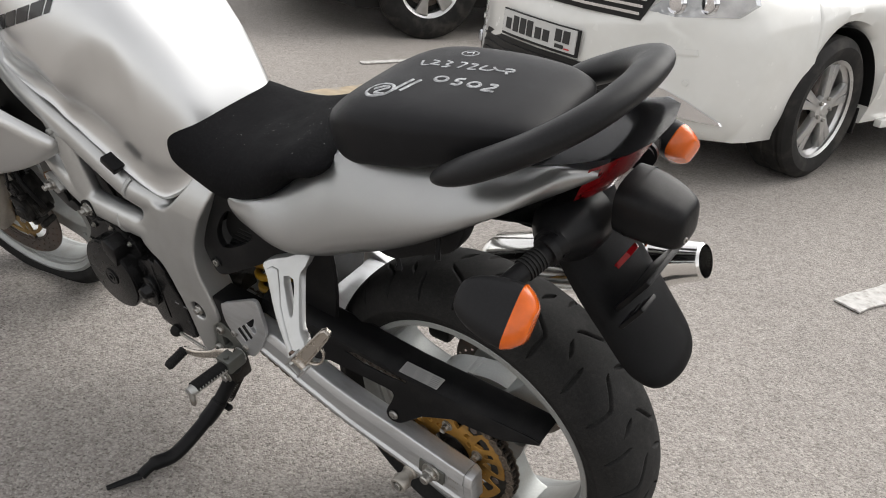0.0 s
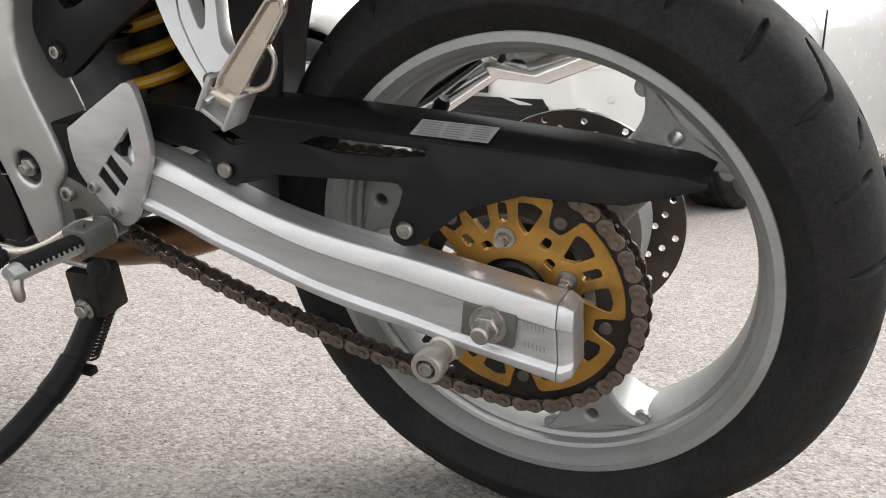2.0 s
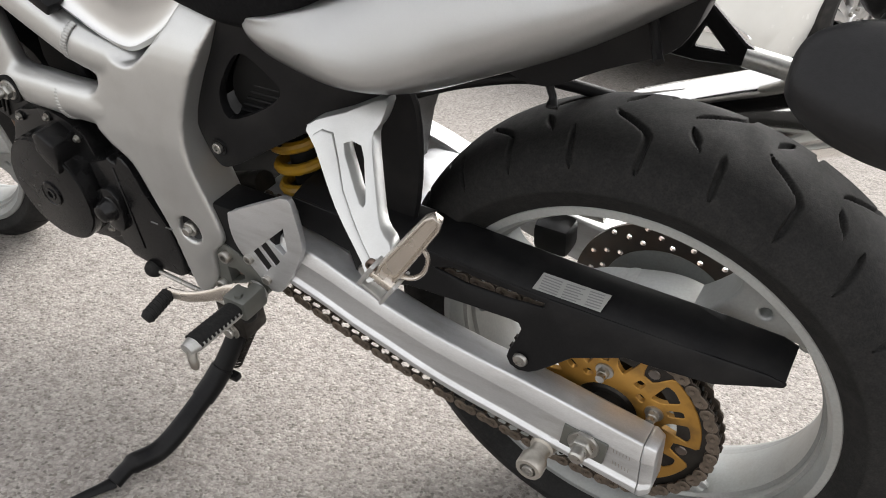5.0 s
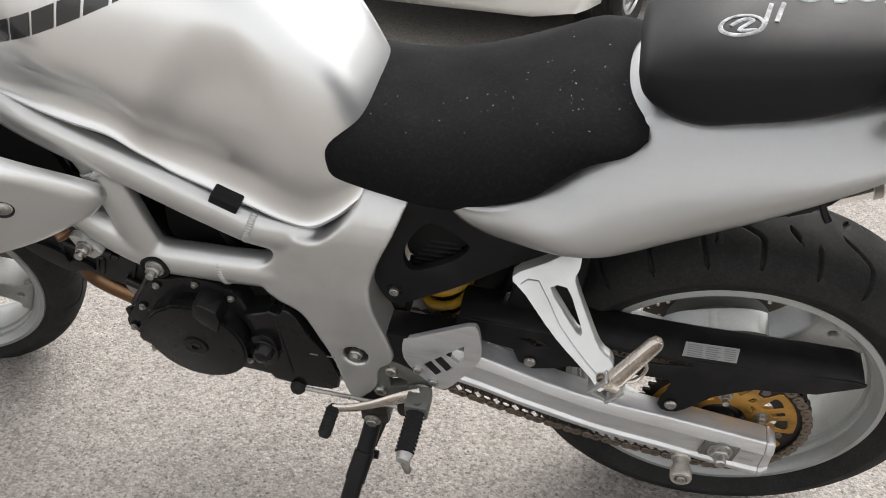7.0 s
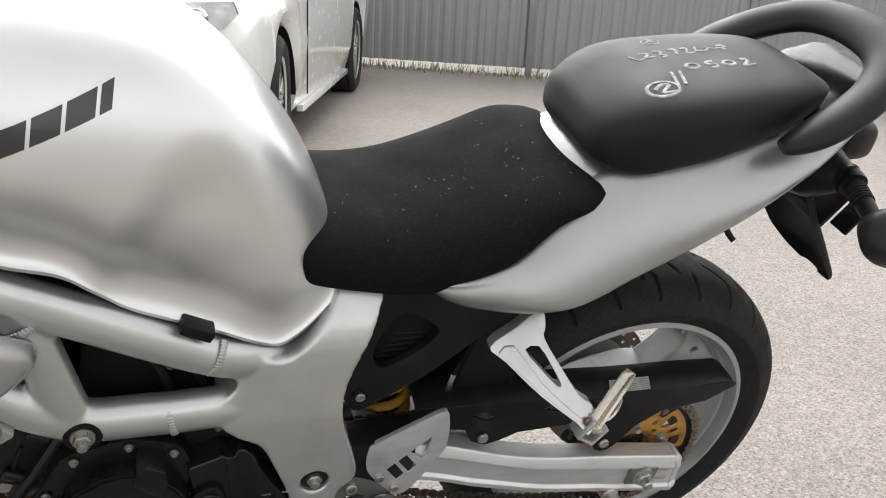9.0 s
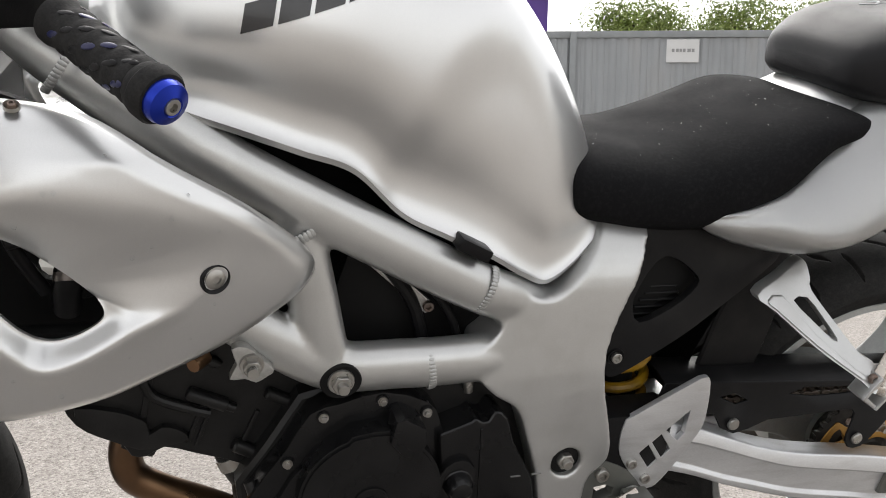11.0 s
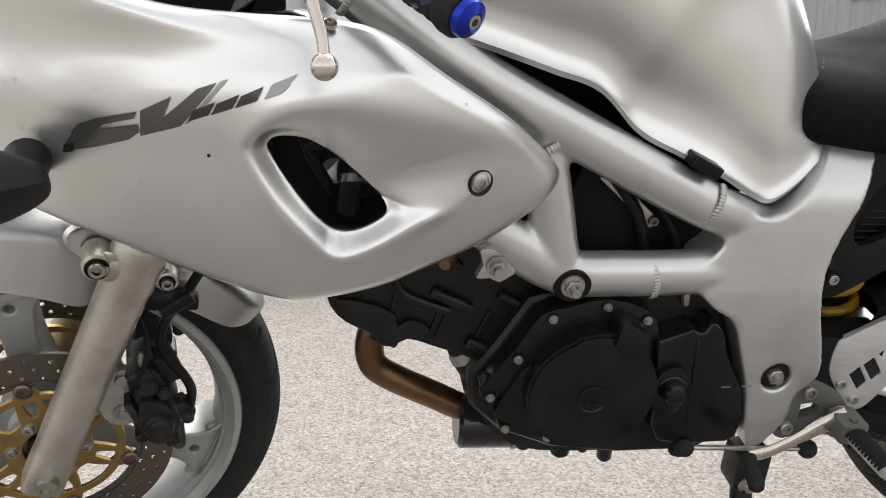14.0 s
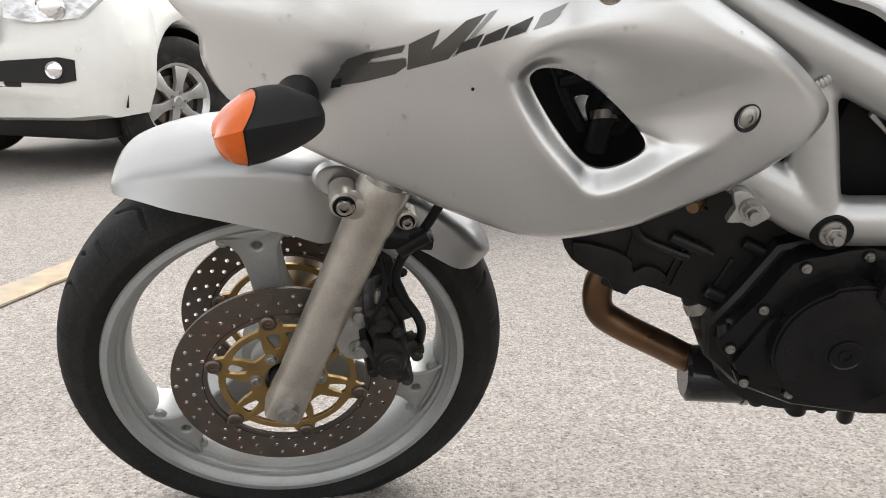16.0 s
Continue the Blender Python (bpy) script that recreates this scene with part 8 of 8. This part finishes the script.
def suv_detail(root, half, front):
    part("grille", on_front([(-0.42, 0.72), (0.42, 0.72), (0.46, 0.98), (-0.46, 0.98)], half, front, 0.012), LAMP_CHROME, root, "chrome radiator grille")
    part("lower_intake", on_front([(-0.52, 0.50), (0.52, 0.50), (0.52, 0.64), (-0.52, 0.64)], half, front, 0.010), CAR_BLACK, root, "black lower air intake")
    for s in (-1, 1):
        part("headlamp", on_front([(s * 0.48, 0.86), (s * 0.62, 0.835), (s * 0.80, 0.86), (s * 0.88, 0.96), (s * 0.86, 1.02), (s * 0.50, 1.0)], half, front, 0.018, 0.0, 0.04), LAMP_CLEAR, root, "clear headlamp")
        lens_ = put(lathe([(0, -0.02), (0.05, -0.016), (0.062, 0.0), (0.075, -0.008), (0.08, 0.012)], 32), s * 0.70, front_y(0.70, half, front) - 0.03, 0.92, 0, 0, s * 22)
        part("projector", lens_, LAMP_CHROME, root)
        bez = part("fog_lamp_bezel", on_front([(s * 0.40, 0.53), (s * 0.70, 0.515), (s * 0.76, 0.53), (s * 0.76, 0.64), (s * 0.70, 0.655), (s * 0.40, 0.635)], half, front, 0.014), CAR_BLACK, root, "black fog lamp bezel")
        part("fog_lamp", put(lathe([(0, -0.012), (0.034, -0.008), (0.040, -0.002), (0.046, -0.008), (0.048, 0.01)], 28), s * 0.685, front_y(0.685, half, front) - 0.02, 0.588, 0, 0, s * 25), LAMP_CHROME, bez)
        part("parking_sensor", put(lathe([(0, -0.004), (0.012, -0.003), (0.0135, 0.002)], 20), s * 0.78, front_y(0.78, half, front) - 0.008, 0.70, 0, 0, s * 35), CAR_WHITE, root)


m_suv = pose(-3.78, 4.18, 0, 0, 0, -18.8) @ Matrix.Scale(0.94, 4)
car("white_suv", "white off-road car parked nose-in with six-spoke alloy wheels", m_suv, 4.78, 1.885,
    [(-0.90, 0.42, 0.66, 0.74, 0.88, 0.86), (-0.88, 0.33, 0.80, 0.90, 0.95, 0.86), (-0.82, 0.31, 0.90, 1.02, 0.98, 0.86), (-0.6, 0.32, 0.96, 1.10, 1.0, 0.86), (0.0, 0.34, 1.00, 1.18, 1.0, 0.84), (0.5, 0.36, 1.04, 1.22, 1.0, 0.82), (0.8, 0.36, 1.08, 1.40, 1.0, 0.76), (1.3, 0.36, 1.12, 1.82, 1.0, 0.72), (3.0, 0.36, 1.12, 1.86, 1.0, 0.72), (3.6, 0.40, 1.10, 1.78, 0.97, 0.74), (3.85, 0.48, 1.05, 1.2, 0.94, 0.80), (3.88, 0.52, 1.0, 1.15, 0.90, 0.80)],
    2.79, 0.385, 0.455, 6, 0.225, False, -14, suv_detail)

# ---- fence, banner, sign, trees ----
FENCE = mat("galvanised_sheet", (0.27, 0.2812, 0.2888), 0.48, 0.35, var=0.1, var_scale=3, grain=0.05, rough_var=0.08, stretch=(1, 1, 0.3), dirt=(0.22, 0.20, 0.18), dirt_scale=3, dirt_amount=0.4)
POST = mat("fence_post_grey", (0.225, 0.2363, 0.24), 0.55, 0.2, var=0.1, var_scale=8)
fm = pose(2.56, 6.96, 0, 0, 0, -24.0)
fence = thing("fence", "tall grey corrugated metal fence with posts and a top rail", "fence", fm, kind="structure")
FH = 1.80


def sheet_mesh(w):
    prof, x = [], 0.0
    while x < w - 1e-6:
        for dx, d in ((0.0, 0.0), (0.030, 0.0005), (0.048, 0.0095), (0.058, 0.0125), (0.092, 0.0125), (0.103, 0.0080)):
            if x + dx <= w:
                prof.append((x + dx, d))
        x += 0.115
    prof.append((w, 0.0))
    return skin([[(x, -d, z) for x, d in prof] + [(x, -d + 0.0012, z) for x, d in reversed(prof)] for z in (0.06, FH)])


first_sheet = None
for k in range(-13, 15):
    mtx = Matrix.Translation((1.10 * k - 0.32, 0.004 * (k % 2), 0.0))
    if first_sheet is None:
        first_sheet = part("fence_sheet", sheet_mesh(1.15), FENCE, fence, smooth=0)
        first_sheet.matrix_basis = mtx
    else:
        again("fence_sheet", first_sheet, mtx, fence)
for k in range(-6, 7):
    part("fence_post", put(block(-0.03, 0.03, -0.055, -0.022, 0.0, FH + 0.05, 0.004), 2.05 * k + 0.175, 0, 0), POST, fence)
part("top_rail", block(-15, 16.2, -0.03, 0.012, FH - 0.01, FH + 0.055, 0.004), POST, fence, "grey steel top rail")
part("mid_rail", block(-15, 16.2, 0.006, 0.05, 0.9, 0.95, 0.004), POST, fence)
# paper sign and banner on the fence
PAPER = mat("white_paper", (0.555, 0.555, 0.5475), 0.7, var=0.03)
sx = 8.6 * math.tan(radians(31.05 - 24)) + 0.002
sign = tagged(part("paper_sign", block(sx, sx + 0.305, -0.026, -0.020, 1.555, 1.772, 0.001, 1), PAPER, None, matrix=fm), "white paper sign with a line of dark print on the fence", "sign")
for x0, w in ((0.05, 0.025), (0.09, 0.025), (0.122, 0.025), (0.154, 0.025), (0.196, 0.032), (0.236, 0.026)):
    part("print_bar", block(sx + x0, sx + x0 + w, -0.0285, -0.025, 1.652, 1.684, 0), PRINT, sign, smooth=0, matrix=fm)
PURPLE = mat("purple_banner", (0.12, 0.0675, 0.2475), 0.45, var=0.3, var_scale=2.0)
MAGENTA = mat("banner_magenta", (0.42, 0.03, 0.12), 0.5)
BAN_YELLOW = mat("banner_yellow", (0.50, 0.42, 0.05), 0.5)
BAN_ORANGE = mat("banner_orange", (0.55, 0.25, 0.02), 0.5)
BAN_DARK = mat("banner_dark", (0.03, 0.02, 0.05), 0.5)
bx0, bx1 = -1.83, -0.08
bz0, bz1 = 0.75, 2.25
banner_bm = skin([[(x, -0.030 - 0.006 * math.sin(7 * x) - 0.004 * math.sin(5 * z + x * 3), z) for x in np.linspace(bx0, bx1, 24)] for z in np.linspace(bz0, bz1, 14)], closed=False, caps=False)
banner = tagged(part("banner", thick(banner_bm, 0.002), PURPLE, None, matrix=fm), "purple printed banner with coloured shapes hung on the fence", "banner")


def flat_shape(pts, material, off=-0.045):
    part("banner_shape", plate(pts, off, off + 0.002, (), 0, 1), material, banner, smooth=0, matrix=fm)


def bpt(u, v):
    return (bx1 - u, bz0 + v)


flat_shape([bpt(*p) for p in ((0.62, 0.98), (0.48, 0.84), (0.20, 0.96), (0.26, 0.90), (0.46, 0.78), (0.55, 0.84))], MAGENTA)
flat_shape([bpt(*p) for p in ((0.56, 0.80), (0.40, 0.74), (0.26, 0.84), (0.20, 0.98), (0.16, 0.98), (0.18, 0.82), (0.30, 0.70), (0.46, 0.70))], BAN_YELLOW)
for u, v, r in ((0.24, 0.70, 0.085), (0.60, 0.72, 0.09)):
    part("banner_shape", plate(ring2(bx1 - u, bz0 + v, r, 24), -0.046, -0.044, (ring2(bx1 - u, bz0 + v, r * 0.72, 24),), 0, 1), BAN_DARK, banner, smooth=0, matrix=fm)
for u in (0.28, 0.47, 0.66):
    part("banner_shape", plate(ring2(bx1 - u, bz0 + 0.46, 0.085, 20), -0.046, -0.044, (ring2(bx1 - u, bz0 + 0.46, 0.045, 16),), 0, 1), BAN_DARK, banner, smooth=0, matrix=fm)
flat_shape([bpt(*p) for p in ((0.75, 0.34), (0.12, 0.34), (0.16, 0.22), (0.79, 0.22))], BAN_ORANGE)

# grass along the fence
GRASS = mat("dry_green_grass", (0.12, 0.1275, 0.03375), 0.7, var=0.3, var_scale=6)
rng = np.random.default_rng(5)
gv, gf = [], []
for _ in range(5200):
    x, y = rng.uniform(-10, 12), rng.normal(-0.22, 0.10)
    h, a, lean = rng.uniform(0.03, 0.13), rng.uniform(0, 6.28), rng.normal(0, 0.03, 2)
    dx, dy = 0.004 * math.cos(a), 0.004 * math.sin(a)
    i = len(gv)
    gv += [(x - dx, y - dy, 0), (x + dx, y + dy, 0), (x + lean[0], y + lean[1], h)]
    gf.append((i, i + 1, i + 2))
me = bpy.data.meshes.new("grass")
me.from_pydata(gv, [], gf)
me.materials.append(GRASS)
grass = new("grass", me)
grass.matrix_world = fm
tagged(grass, "thin dry grass along the foot of the fence", "grass", kind="stuff")

# trees beyond the fence
LEAF = mat("tree_leaves", (0.185, 0.235, 0.060), 0.55, var=0.4, var_scale=1.5, grain=0.3, grain_scale=20)
BARK = mat("tree_bark", (0.10, 0.075, 0.055), 0.85, var=0.3, var_scale=8)


def tree(seed, x, y, h, spread):
    rng = np.random.default_rng(seed)
    root = thing("tree", "small leafy green tree behind the fence", "tree", pose(x, y, 0, 0, 0, seed * 40), "trees behind the fence")
    trunk = tube(cr([(0, 0, -0.05), (0.05, 0.02, h * 0.3), (-0.03, 0.06, h * 0.6), (0.03, 0.0, h * 0.9)], 5), [0.09 - 0.07 * k / 15 for k in range(16)], 10)
    tips = []
    for k in range(9):
        a = rng.uniform(0, 6.28)
        z0 = h * rng.uniform(0.3, 0.7)
        d = spread * rng.uniform(0.5, 1.0)
        tip = (d * math.cos(a), d * math.sin(a), min(h, z0 + rng.uniform(0.3, 1.0)))
        tips.append(tip)
        trunk = join(trunk, tube(cr([(0, 0, z0), (tip[0] * 0.5, tip[1] * 0.5, (z0 + tip[2]) / 2 + 0.1), tip], 4), [0.035 - 0.027 * q / 8 for q in range(9)], 7))
    part("trunk", trunk, BARK, root)
    v, f = [], []
    centres = tips + [(rng.normal(0, spread * 0.45), rng.normal(0, spread * 0.45), h * rng.uniform(0.5, 1.02)) for _ in range(34)]
    for c in centres:
        for _ in range(240):
            p = np.array(c) + rng.normal(0, 0.17, 3) * (1, 1, 0.8)
            n1, n2 = rng.normal(0, 1, 3), rng.normal(0, 1, 3)
            n1 /= np.linalg.norm(n1)
            n2 = np.cross(n1, n2)
            n2 /= np.linalg.norm(n2)
            s = rng.uniform(0.018, 0.036)
            i = len(v)
            v += [tuple(p - n1 * s), tuple(p + n2 * s * 0.5), tuple(p + n1 * s), tuple(p - n2 * s * 0.5)]
            f.append((i, i + 1, i + 2, i + 3))
    me = bpy.data.meshes.new("crown")
    me.from_pydata(v, [], f)
    me.materials.append(LEAF)
    crown = new("crown", me)
    crown.parent = root


for seed, az, d, h, s in ((1, 28.4, 13.5, 2.80, 0.50), (2, 30.6, 13.2, 2.65, 0.42), (3, 33.6, 13.8, 2.65, 0.40), (4, 36.2, 13.0, 2.75, 0.48), (5, 41.0, 14.0, 3.0, 0.8), (6, 12.0, 15.5, 2.6, 0.7)):
    tree(seed, -0.944 + d * math.sin(radians(az)), -0.891 + d * math.cos(radians(az)), h, s)
